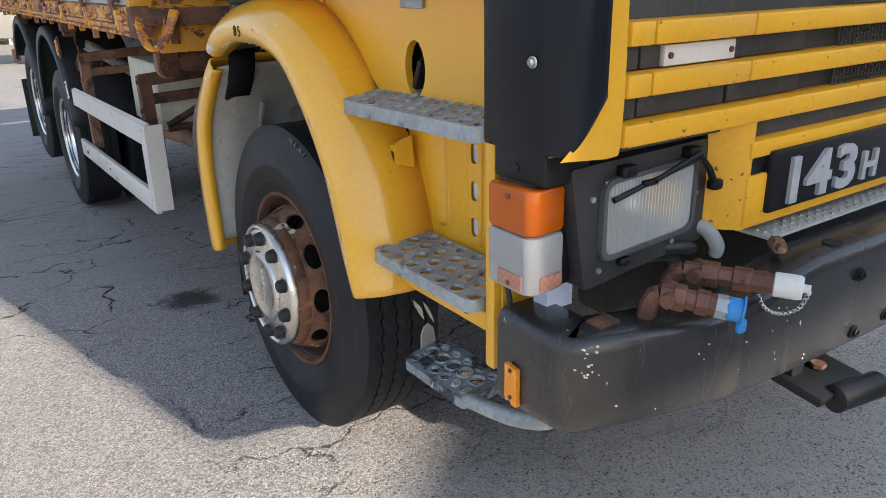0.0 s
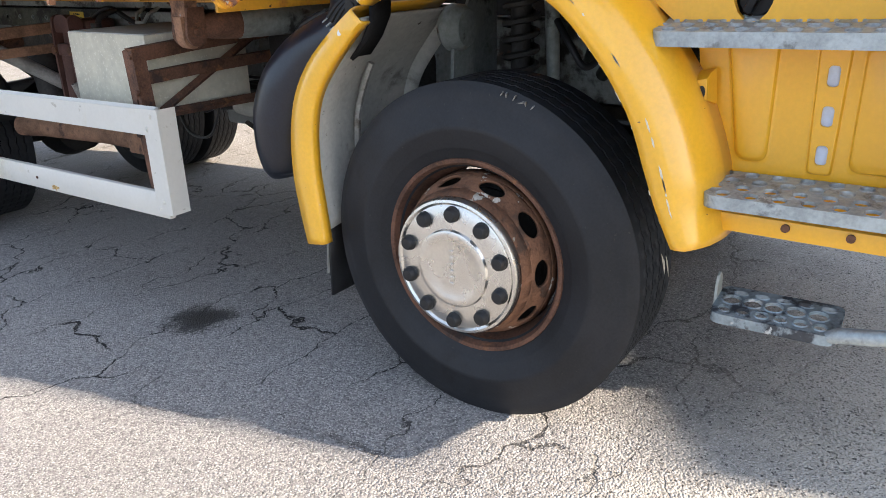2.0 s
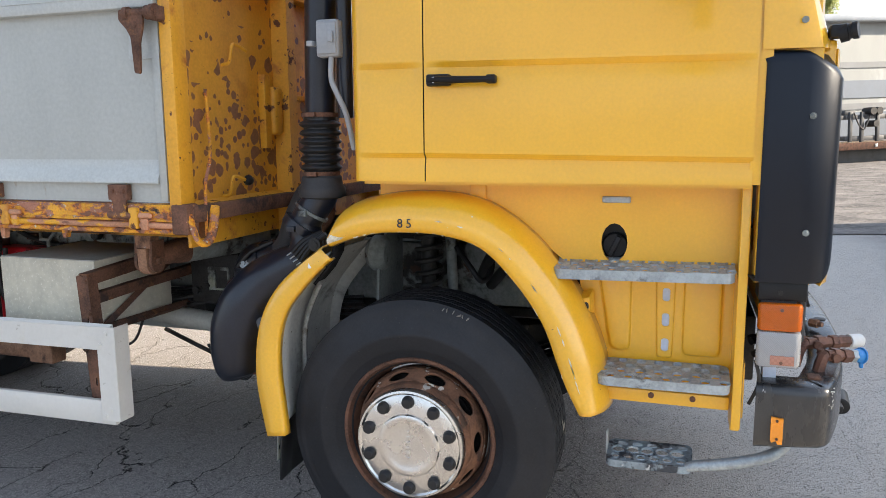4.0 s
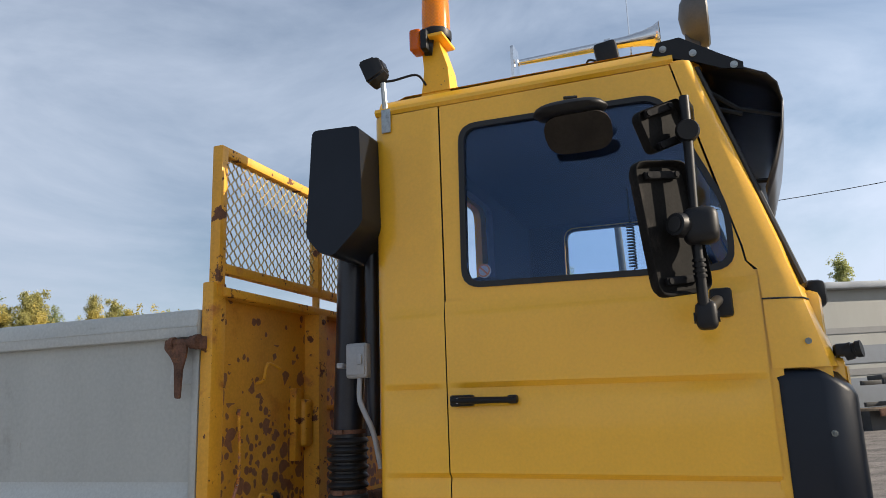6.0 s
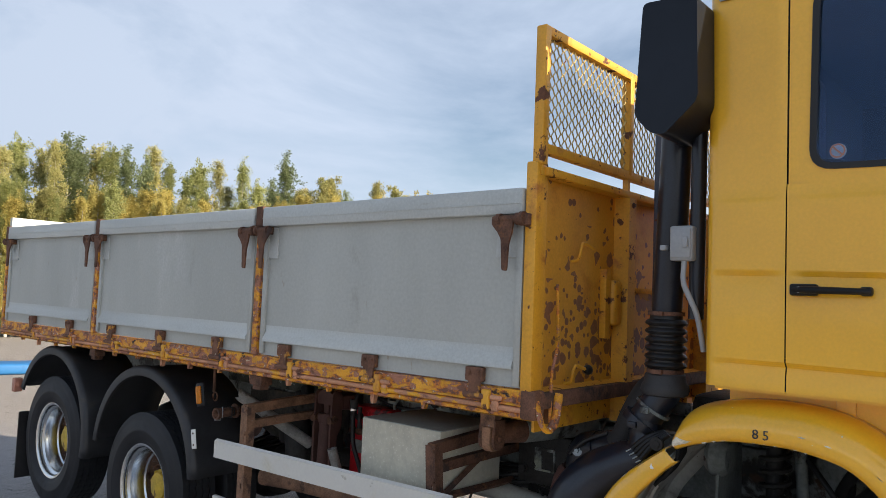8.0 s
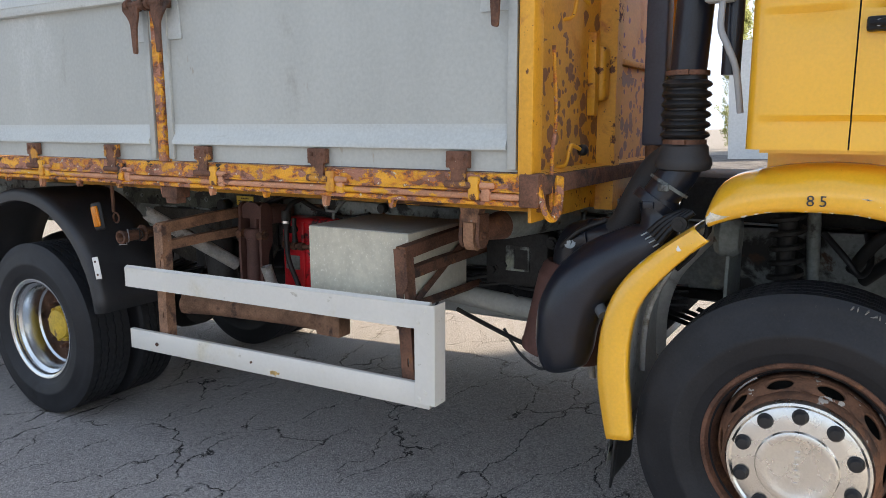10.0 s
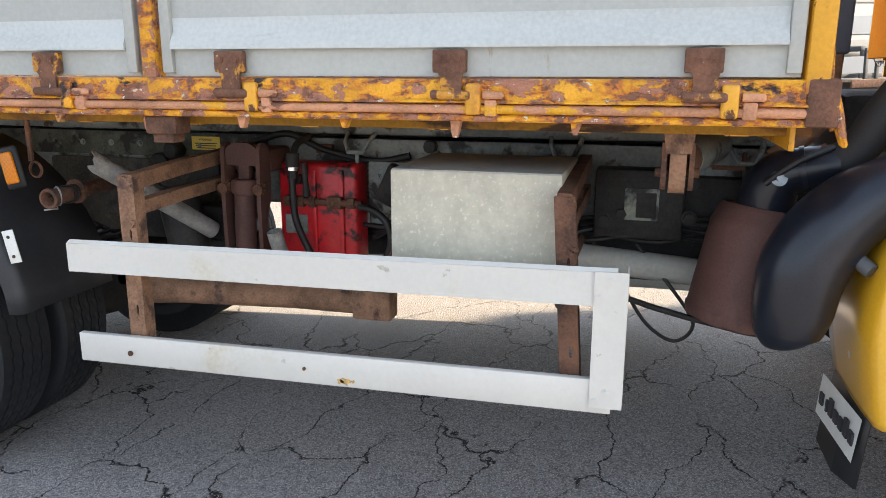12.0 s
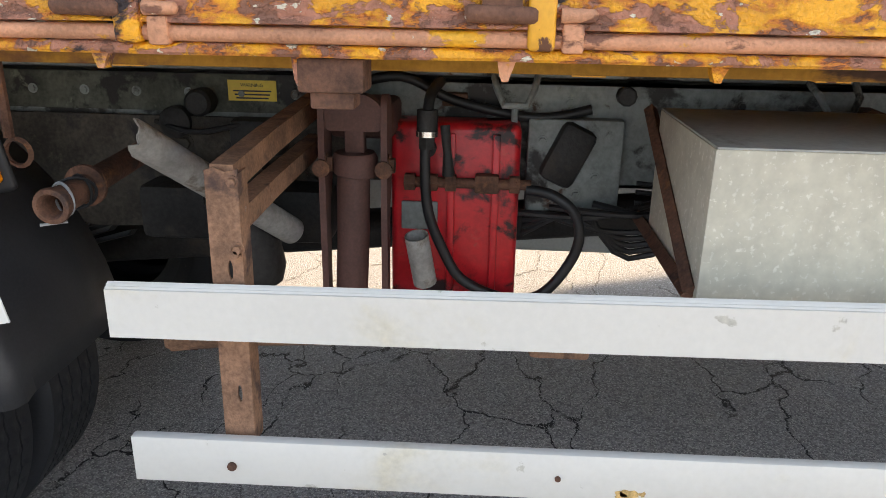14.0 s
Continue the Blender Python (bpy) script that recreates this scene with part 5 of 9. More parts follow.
def build_latch(y, to_front):
    """Rusty side latch: a shaft through an eye, a cranked lever and its long handle."""
    s = -1 if to_front else 1
    bm = B()
    cyl(bm, (0.748, y - s * 0.012, 2.102), (0.748, y + s * 0.142, 2.102), 0.016, seg=14)
    for o, r in ((0.0, 0.030), (0.022, 0.026), (0.118, 0.025)):
        cyl(bm, (0.748, y + s * (o - 0.009), 2.102), (0.748, y + s * (o + 0.009), 2.102), r, seg=16)
    box(bm, 0.745, 0.80, y - 0.022, y + 0.022, 2.075, 2.125, 0.004)
    box(bm, 0.757, 0.798, y + s * 0.085, y + s * 0.112, 2.080, 2.122, 0.004)
    la = part("latch", bm, M_RUST, truck, "brown rusted latch with a hanging lever")
    bm = B()
    plate(bm, "x", 0.735, 0.746, rounded([(y + s * u, 2.102 + v) for u, v in ((0.040, 0.014), (0.085, 0.012), (0.148, 0.014), (0.150, -0.022), (0.118, -0.055), (0.100, -0.085), (0.092, -0.215), (0.068, -0.218), (0.062, -0.105), (0.045, -0.05))], 0.010, 3))
    cyl(bm, (0.732, y + s * 0.080, 2.062), (0.752, y + s * 0.080, 2.062), 0.011, seg=12)
    part("lever", bm, M_RUST, la, "rusted cranked lever")
    bm = B()
    plate(bm, "x", 0.794, 0.8005, rounded([(y + s * 0.02, 1.945), (y + s * 0.165, 1.945), (y + s * 0.165, 1.957), (y + s * 0.15, 2.12), (y + s * 0.02, 2.12)], 0.01))
    part("backing_plate", bm, M_ALU_RAIL, la, "grey aluminium backing plate")


def build_hinge(y):
    bm = B()
    box(bm, 0.771, 0.80, y - 0.046, y + 0.046, 1.412, 1.472, 0.004)
    plate(bm, "x", 0.770, 0.780, [(y - 0.046, 1.437), (y + 0.046, 1.437), (y + 0.024, 1.402), (y + 0.024, 1.352), (y - 0.036, 1.352), (y - 0.036, 1.402)])
    for dy in (-0.025, 0.025):
        bolt(bm, (0.770, y + dy, 1.449), (-1, 0, 0), 0.008, 0.006)
    tube(bm, [(0.772, y - 0.060, 1.352), (0.772, y - 0.055, 1.352), (0.772, y + 0.045, 1.354), (0.772, y + 0.050, 1.354)], [0.010, 0.0135, 0.0135, 0.009], 10)
    h = part("hinge", bm, M_CASTING, truck, "rusted strap hinge")
    worn = abs(y - 5.40) < 0.01 or y > 6.5
    bm = B()
    box(bm, 0.766, 0.80, y - 0.088, y - 0.046, 1.300, 1.384, 0.008, 3)
    part("hinge_clamp", bm, M_RAIL if worn else M_YELLOW_POST, h, "rusted clamp with paint rests" if worn else "yellow clamp")
    bm = B()
    box(bm, 0.771, 0.80, y - 0.132, y - 0.098, 1.297, 1.342, 0.006)
    part("hinge_stop", bm, M_BEAD, h)
    bm = B()
    tube(bm, [(0.776, y - 0.095, 1.353), (0.776, y - 0.1, 1.353), (0.776, y - 0.145, 1.353), (0.776, y - 0.150, 1.353)], [0.011, 0.012, 0.010, 0.004], 10)
    part("hinge_pin", bm, M_BEAD, h)


def build_headboard():
    bm = B()
    box(bm, BX + 0.05, far(BX + 0.05), 3.197, 3.222, 1.40, 2.30)
    board = part("headboard", bm, M_YELLOW_RUST, truck, "yellow headboard with brown rust spots")
    bm = B()
    box(bm, BX + 0.05, far(BX + 0.05), 3.13, 3.226, 2.290, 2.326, 0.006)
    part("top_rail", bm, M_YELLOW_POST, board, "yellow headboard top rail with rust")
    for x0, x1 in ((1.70, 2.60), (2.70, far(0.90))):
        bm = B()
        box(bm, x0, x1, 3.160, 3.199, 1.825, 1.852, 0.004)
        part("ledge", bm, M_YELLOW_POST, board)
    # lower sheets that step back under the board
    bm = B()
    rings(bm, [[(x, 3.196, 1.402), (x, 3.145, 1.388), (x, 3.143, 1.325), (x, 3.192, 1.318)] for x in (BX + 0.08, 1.0, 2.0, 3.0, far(BX + 0.08))])
    part("lower_beam", bm, M_YELLOW_POST, board, "yellow lower beam with rust")
    bm = B()
    box(bm, BX + 0.10, far(BX + 0.10), 3.197, 3.212, 1.215, 1.325, 0.003)
    part("skirt", bm, M_YELLOW_POST, board)
    for x in (0.778, far(0.864)):
        bm = B()
        box(bm, x, x + 0.086, 3.150, 3.206, 1.36, 2.345, 0.008)
        part("corner_post", bm, M_YELLOW_POST, board, "yellow corner post with rust chips")
    for x in (1.555, 2.60):
        bm = B()
        plate(bm, "z", 1.20, 2.29, [(x, 3.197), (x + 0.012, 3.122), (x + 0.085, 3.122), (x + 0.100, 3.197)])
        up = part("upright", bm, M_YELLOW_POST, board, "folded yellow upright")
        bm = B()
        bolt(bm, (x + 0.052, 3.122, 2.255), (0, -1, 0), 0.010, 0.010)
        part("bolt", bm, M_RUST, up)
    bm = B()
    box(bm, 1.425, 1.475, 3.165, 3.199, 1.60, 1.93, 0.003)
    br = part("catch_bracket", bm, M_YELLOW_POST, board)
    bm = B()
    box(bm, 1.475, 1.552, 3.142, 3.199, 1.66, 1.88, 0.022, 4)
    part("catch_cover", bm, M_YELLOW_POST, br)
    for z, end in ((2.02, None), (1.475, M_BLACK)):
        bm = B()
        x0 = 1.155 if z > 2 else 1.115
        tube(bm, [(x0, 3.199, z - 0.07), (x0, 3.162, z - 0.06), (x0, 3.148, z), (x0 + 0.02, 3.143, z + 0.012), (x0 + 0.085, 3.133, z - 0.008)], 0.0075, 8, 4)
        hook = part("hook", bm, M_YELLOW_POST, board)
        if end:
            bm = B()
            lathe(bm, [(0.0, -0.024), (0.014, -0.02), (0.022, -0.008), (0.022, 0.006), (0.014, 0.018), (0.0, 0.022)], (x0 + 0.095, 3.131, z - 0.008), "x", 14)
            part("knob", bm, end, hook, "black knob")
    bm = B()
    tube(bm, [(0.985, 3.165, 1.84), (0.975, 3.15, 1.66), (0.955, 3.14, 1.56), (0.905, 3.13, 1.47), (0.89, 3.125, 1.32), (0.875, 3.115, 1.27)], 0.007, 8, 4)
    rod = part("release_rod", bm, M_RAIL, board, "bent yellow release rod")
    bm = B()
    tube(bm, [(0.80, 3.135, 1.36), (0.805, 3.115, 1.28), (0.825, 3.10, 1.245), (0.87, 3.095, 1.262), (0.905, 3.10, 1.32), (0.935, 3.115, 1.38)], [0.02, 0.018, 0.016, 0.018, 0.018, 0.022], 8, 4, flat=0.6)
    part("release_hook", bm, M_RAIL, rod, "rusted yellow hook")
    # corner casting of the body
    bm = B()
    box(bm, 0.774, 0.85, 3.125, 3.20, 1.282, 1.40, 0.010)
    part("corner_casting", bm, M_CASTING, truck, "rusted yellow body corner")
    # mesh guard
    bm = B()
    z0, z1, yy = 2.405, 2.905, 3.16
    for z in (z0, z1):
        box(bm, 0.792, far(0.792), yy - 0.022, yy + 0.022, z - 0.02, z + 0.02, 0.003)
    for x in (0.790, 1.58, 2.48, far(0.832)):
        box(bm, x, x + 0.042, yy - 0.024, yy + 0.024, z0 - (0.0 if x > 1 else 0.07), z1 + 0.018, 0.003)
    for x in (0.80, 1.59, 2.49, far(0.82)):
        box(bm, x, x + 0.02, yy - 0.015, yy + 0.015, 2.29, z0)
    guard = part("mesh_guard_frame", bm, M_YELLOW_POST, truck, "yellow mesh guard frame with rust")
    bm = B()
    pitch, step = 0.058, 0.040
    x = 0.84
    k = 0
    while x < far(0.84):
        pts = []
        z, i = z0 + 0.01, 0
        while z <= z1 - 0.01:
            pts.append((x + (pitch / 4 if (i + k) % 2 else -pitch / 4), yy + (0.003 if (i + k) % 2 else -0.003), z))
            z += step / 2 + 0.006
            i += 1
        tube(bm, pts, 0.0034, 4)
        x += pitch / 2
        k += 1
    part("mesh_screen", bm, M_YELLOW_MESH, guard, "expanded metal mesh")


M_YELLOW_MESH = surf("faded_yellow_mesh", (0.50, 0.36, 0.12), 0.6, 0, 0.2, 6.0, 90, 0.1, 0.001,
                     patches=[(RUST, 0.58, 0.66, 20.0, 0.9, 5.0)])


def build_body():
    build_bed()
    for a, b in zip(POSTS, POSTS[1:]):
        for near in (True, False):
            build_drop_side(a + 0.045, b - 0.045, near)
    for y in POSTS[1:]:
        for x in (0.782, far(0.832)):
            bm = B()
            box(bm, x, x + 0.05, y - 0.024, y + 0.024, 1.398, 2.16, 0.004)
            post = part("stake_post", bm, M_RAIL, truck, "rusted yellow stake post")
            bm = B()
            box(bm, x - 0.01, x + 0.05, y - 0.032, y + 0.032, 2.09, 2.245, 0.006)
            part("post_head", bm, M_RUST, post)
    for y in POSTS[1:3]:
        build_latch(y, True)
        build_latch(y, False)
    build_latch(3.195, False)
    build_latch(8.72, True)
    for y in HINGES:
        build_hinge(y)
    build_headboard()
    bm = B()
    box(bm, BX + 0.02, far(BX + 0.02), 8.78, 8.83, 1.45, 2.33, 0.004)
    part("tailgate", bm, M_ALU, truck, "grey aluminium tailgate")
    for y, w in ((5.02, 0.11), (7.04, 0.09)):
        bm = B()
        box(bm, 0.80, 0.88, y - w / 2, y + w / 2, 1.225, 1.281, 0.006)
        box(bm, 0.81, 0.87, y - w / 3, y + w / 3, 1.198, 1.23, 0.004)
        part("stake_pocket", bm, M_RUST, truck)
    # little lashing tabs under the rail
    for k, y in enumerate(np.arange(3.75, 8.6, 0.33)):
        z0 = (1.250, 1.236, 1.256)[k % 3]
        bm = B()
        plate(bm, "x", 0.803, 0.829, [(y - 0.016, 1.2815), (y - 0.009, z0 + 0.012), (y - 0.005, z0), (y + 0.005, z0), (y + 0.009, z0 + 0.010), (y + 0.013, 1.2815)])
        part("rail_tab", bm, M_BEAD if k % 2 else M_RAIL, truck)
    # hanging pivot bracket with its fork
    px, py, pz = PIVOT
    bm = B()
    plate(bm, "x", px - 0.022, px + 0.030, [(py - 0.047, 1.2805), (py + 0.047, 1.2805), (py + 0.036, 1.215), (py + 0.034, 1.195), (py - 0.034, 1.195), (py - 0.036, 1.215)])
    piv = part("pivot_bracket", bm, M_RUST_LIGHT, truck, "orange rusted pivot bracket")
    for dy in (-0.044, 0.030):
        bm = B()
        plate(bm, "y", py + dy, py + dy + 0.014, [(px - 0.018, 1.225), (px + 0.055, 1.225), (px + 0.055, pz)] + [(px + 0.014 + 0.043 * math.cos(t), pz - 0.005 + 0.045 * math.sin(t)) for t in np.linspace(0, -math.pi, 12)] + [(px - 0.029, pz)])
        part("fork_plate", bm, M_RUST, piv, "rusted rounded fork plate")
    bm = B()
    plate(bm, "y", py - 0.022, py + 0.022, [(px - 0.034, 1.195), (px + 0.02, 1.195), (px + 0.04, pz)] + [(px + 0.008 + 0.040 * math.cos(t), pz - 0.012 + 0.046 * math.sin(t)) for t in np.linspace(0, -math.pi, 12)])
    part("fork_eye", bm, M_RUST_LIGHT, piv, "rusted eye between the fork plates")
    bm = B()
    cyl(bm, (px + 0.012, py - 0.060, pz), (px + 0.012, py + 0.060, pz), 0.014, seg=14)
    part("fork_pin", bm, M_RUST, piv)
    bm = B()
    tube(bm, [(px + 0.05, py, pz + 0.015), (px + 0.10, py - 0.004, pz + 0.015), (px + 0.20, py - 0.02, pz + 0.018), (px + 0.22, py - 0.025, pz + 0.018)], [0.034, 0.046, 0.058, 0.058], 20)
    part("tube_end", bm, M_RUST, piv, "rusted end of the cross tube")
    bm = B()
    tube(bm, [(px + 0.215, py - 0.024, pz + 0.018), (1.62, py - 0.14, pz + 0.025)], [0.0595, 0.066], 20)
    part("cross_arm", bm, M_FRAME, piv, "dirty grey cross tube")


build_body()


# ---- side guard, chassis and what hangs below ----
def sheared(bm, slope=0.0145, y0=5.48):
    for v in bm.verts:
        v.co.z += (y0 - v.co.y) * slope
    return bm


def build_guard():
    bm = B()
    prof = [(0.865, 0.735), (0.89, 0.735), (0.89, 0.844), (0.884, 0.846), (0.882, 0.842), (0.878, 0.844), (0.876, 0.839), (0.872, 0.840), (0.870, 0.836), (0.866, 0.835)]
    rings(bm, [[(px, y, pz) for px, pz in prof] for y in (3.62, 3.63, 5.478, 5.487)])
    part("guard_rail", sheared(bm), M_WHITE_RAIL, truck, "white aluminium side guard rail")
    bm = B()
    box(bm, 0.865, 0.89, 3.62, 5.475, 0.405, 0.510, 0.003)
    low = part("guard_rail", sheared(bm), M_WHITE_RAIL, truck, "white aluminium side guard rail with a rust mark")
    bm = B()
    rng = random.Random(5)
    for cy, cz, r in ((4.455, 0.424, 0.013), (4.475, 0.422, 0.009), (4.43, 0.428, 0.006)):
        plate(bm, "x", 0.8638, 0.8655, [(cy + r * rng.uniform(0.7, 2.0) * math.cos(t), max(0.409, cz + r * rng.uniform(0.4, 1.3) * math.sin(t))) for t in np.linspace(0, 2 * math.pi, 13, endpoint=False)])
    part("rust_mark", sheared(bm), M_RUSTMARK, low)
    bm = B()
    rings(bm, [[(0.858, 3.683, z), (0.858, 3.588, z), (0.94, 3.588, z), (0.94, 3.593, z), (0.863, 3.593, z), (0.863, 3.683, z)] for z in (0.425, 0.43, 0.835, 0.839)])
    end = part("guard_end", sheared(bm), M_WHITE_RAIL, truck, "white folded guard end plate with scuffs")
    for y, z in ((3.637, 0.812), (3.668, 0.762), (3.637, 0.475), (3.665, 0.445)):
        bm = B()
        bolt(bm, (0.858, y, z), (-1, 0, 0), 0.008, 0.006)
        part("bolt", sheared(bm), M_WHITE_RAIL, end)
    for y, z in ((5.265, 0.450), (4.60, 0.456)):
        bm = B()
        cyl(bm, (0.866, y, z), (0.860, y, z), 0.010 if y > 5 else 0.006, seg=10)
        part("bolt", sheared(bm), M_RUST, low)
    for yt, yb, w in ((5.254, 5.258, 0.063), (3.782, 3.742, 0.060)):
        steel = M_RUST_LIGHT if yt > 4.5 else M_RUST
        # slotted upright, leaning a little, with a folded rear edge and a sawn top
        bm = B()
        out = [(yb - w / 2, 0.46), (yb + w / 2, 0.46), (yt + w / 2, 1.066), (yt + w * 0.2, 1.072), (yt - w * 0.1, 1.064), (yt - w / 2, 1.069)]
        slot = [oval(yt + (yb - yt) * (1.07 - z) / 0.6 - 0.006, z, 0.005, 0.020, 10) for z in (0.87, 0.60)]
        plate(bm, "x", 0.905, 0.912, out, slot)
        br = part("guard_bracket", bm, steel, truck, "rusted slotted guard bracket")
        bm = B()
        rings(bm, [[(0.9125, y - w / 2 + 0.001, z), (0.9125, y - w / 2 + 0.007, z), (0.962, y - w / 2 + 0.007, z), (0.962, y - w / 2 + 0.001, z)] for y, z in ((yb, 0.48), (yt, 1.06))])
        part("folded_edge", bm, steel, br)
        for z, zr, h in ((1.055, 1.085, 0.027), (0.962, 0.975, 0.023)):
            bm = B()
            y0, y1 = yt - w * 0.36, yt + w * 0.36
            rings(bm, [[(x, y0, zz - h), (x, y0, zz + h), (x, y1, zz + h), (x, y1, zz - h)] for x, zz in ((0.9125, z - 0.006), (1.2, z * 0.6 + zr * 0.4), (1.66, zr))])
            for e in bm.edges:
                e.smooth = False
            part("bracket_arm", bm, steel, br)
        for dy, z in ((-0.022, 1.045), (-0.024, 0.915), (0.024, 0.745), (-0.018, 0.905)):
            bm = B()
            yy = yt + (yb - yt) * (1.07 - z) / 0.6 + dy
            bolt(bm, (0.905, yy, z), (-1, 0, 0), 0.009, 0.012)
            part("bolt", bm, steel, br)


def build_chassis():
    for x0, x1 in ((1.70, 1.78), (far(1.78), far(1.70))):
        bm = B()
        box(bm, x0, x0 + 0.01, 1.25, 8.75, 0.86, 1.155)
        for z in (0.86, 1.145):
            box(bm, x0, x1, 1.25, 8.75, z, z + 0.01)
        box(bm, x0 + 0.01, x1, 3.1, 8.75, 1.165, 1.22)
        for y in np.arange(3.15, 8.6, 0.155):
            for z in (0.92, 1.10):
                bolt(bm, (x0 if x0 < XC else x1, y, z), (-1 if x0 < XC else 1, 0, 0), 0.010, 0.01)
        part("chassis_beam", bm, M_FRAME, truck, "grey oily chassis beam")
    bm = B()
    for y in (1.5, 2.9, 4.2, 5.4, 6.9, 8.5):
        box(bm, 1.78, far(1.78), y, y + 0.09, 0.88, 1.14)
    part("cross_members", bm, M_FRAME_DARK, truck)
    for y, z in ((2.283, 0.508), (6.43, 0.352), (7.93, 0.455)):
        bm = B()
        tube(bm, [(1.3, y, z), (1.6, y, z - 0.03), (XC, y, z - 0.05), (far(1.6), y, z - 0.03), (far(1.3), y, z)], 0.065, 12)
        axle = part("axle", bm, M_FRAME_DARK, truck, "black greasy axle")
        if y > 3:
            bm = B()
            lathe(bm, [(0.05, -0.2), (0.2, -0.16), (0.25, 0), (0.2, 0.16), (0.05, 0.2)], (XC, y, z), "y", 20)
            part("differential", bm, M_FRAME_DARK, axle)
    for y0, y1, z in ((1.55, 2.95, 0.62), (5.85, 7.05, 0.55)):
        for x in (1.66, far(1.74)):
            for k in range(4):
                bm = B()
                tube(bm, [(x + 0.04, y0 + k * 0.06, z + 0.12 + k * 0.012), (x + 0.04, (y0 + y1) / 2, z - 0.02 + k * 0.014), (x + 0.04, y1 - k * 0.06, z + 0.12 + k * 0.012)], 0.034, 4, 4, flat=0.25)
                part("spring_leaf", bm, M_FRAME_DARK, truck)
    bm = B()
    box(bm, 1.80, far(1.80), 1.25, 2.9, 0.78, 1.35, 0.05)
    box(bm, 1.66, far(1.60), 2.9, 3.75, 0.62, 1.05, 0.06)
    cyl(bm, (XC, 3.6, 0.75), (XC, 6.2, 0.5), 0.07, seg=16)
    part("engine_and_gearbox", bm, M_FRAME_DARK, truck, "dark engine and gearbox below the cab")
    # unseen far-side tank shape, added and sized to block sun under the truck
    bm = B()
    box(bm, far(1.35), far(0.80), 3.15, 5.55, 0.29, 1.08, 0.03, 3)
    part("far_sun_block", bm, M_ALU_RAIL, truck)
    # shock absorber spring behind the front wheel
    bm = B()
    hel = [Vector((1.52 + 0.055 * math.cos(a), 2.42 + 0.055 * math.sin(a), 0.80 + 0.0088 * a)) for a in np.linspace(0, 2 * math.pi * 9, 150)]
    tube(bm, hel, 0.012, 6)
    cyl(bm, (1.52, 2.42, 0.75), (1.52, 2.42, 1.35), 0.035, seg=14)
    part("cab_spring", bm, M_FRAME_DARK, truck)


def build_arch():
    """Hoses, plates and bellows that show in the front wheel arch."""
    for k, pts in enumerate(([(1.60, 2.20, 1.02), (1.52, 2.10, 1.17), (1.50, 1.95, 1.20), (1.55, 1.80, 1.10), (1.62, 1.72, 0.95)],
                             [(1.62, 2.16, 0.98), (1.50, 2.02, 1.12), (1.46, 1.90, 1.14), (1.52, 1.76, 1.02), (1.60, 1.70, 0.88)],
                             [(1.55, 2.30, 1.16), (1.50, 2.22, 1.08), (1.50, 2.17, 1.02), (1.56, 2.14, 1.06), (1.62, 2.16, 1.16)])):
        bm = B()
        tube(bm, pts, 0.024 if k < 2 else 0.012, 12, 6)
        part("arch_hose", bm, M_HOSE, truck, "black hose in the wheel arch")
    bm = B()
    for k in range(9):
        lathe(bm, [(0.040, -0.010), (0.050, 0.0), (0.040, 0.010)], (1.50, 1.98 - 0.021 * k, 1.05 - 0.006 * k), "y", 18)
    part("arch_bellows", bm, M_HOSE, truck, "ribbed black hose in the wheel arch")
    bm = B()
    plate(bm, "y", 2.60, 2.612, rounded([(1.36, 0.86), (1.66, 0.84), (1.66, 1.24), (1.50, 1.26), (1.38, 1.10)], 0.03))
    part("arch_plate", bm, M_FRAME, truck, "dirty grey plate in the wheel arch")
    bm = B()
    lathe(bm, [(0.0, -0.05), (0.06, -0.045), (0.078, -0.02), (0.080, 0.02), (0.06, 0.045), (0.0, 0.05)], (1.42, 2.615, 1.14), "y", 24)
    part("brake_chamber", bm, M_FRAME, truck, "grey oily brake chamber")
    for z0, z1, dy in ((0.72, 1.24, 0.0), (0.80, 1.20, 0.10)):
        bm = B()
        tube(bm, [(1.60, 2.32 + dy, z0), (1.585, 2.34 + dy, z1)], [0.020, 0.026], 12)
        part("shock_absorber", bm, M_FRAME, truck, "grey greasy shock absorber")


def build_box():
    bm = B()
    box(bm, 1.00, 1.50, 3.80, 4.34, 0.80, 1.115, 0.004)
    case = part("battery_box", bm, M_BOX, truck, "grey mottled aluminium battery box")
    bm = B()
    box(bm, 1.003, 1.50, 3.803, 4.337, 1.112, 1.119, 0.002)
    part("lid", bm, M_GREY_LINER, case, "dusty grey box lid")
    for y in (4.345, 3.785):
        for pts, r in (([(1.02, y, 0.82), (1.60, y, 1.10)], 0.018), ([(1.02, y, 0.81), (1.62, y, 0.80)], 0.020)):
            bm = B()
            tube(bm, pts, r, 4)
            part("carrier_bar", bm, M_RUST, case, "rusted carrier bar")


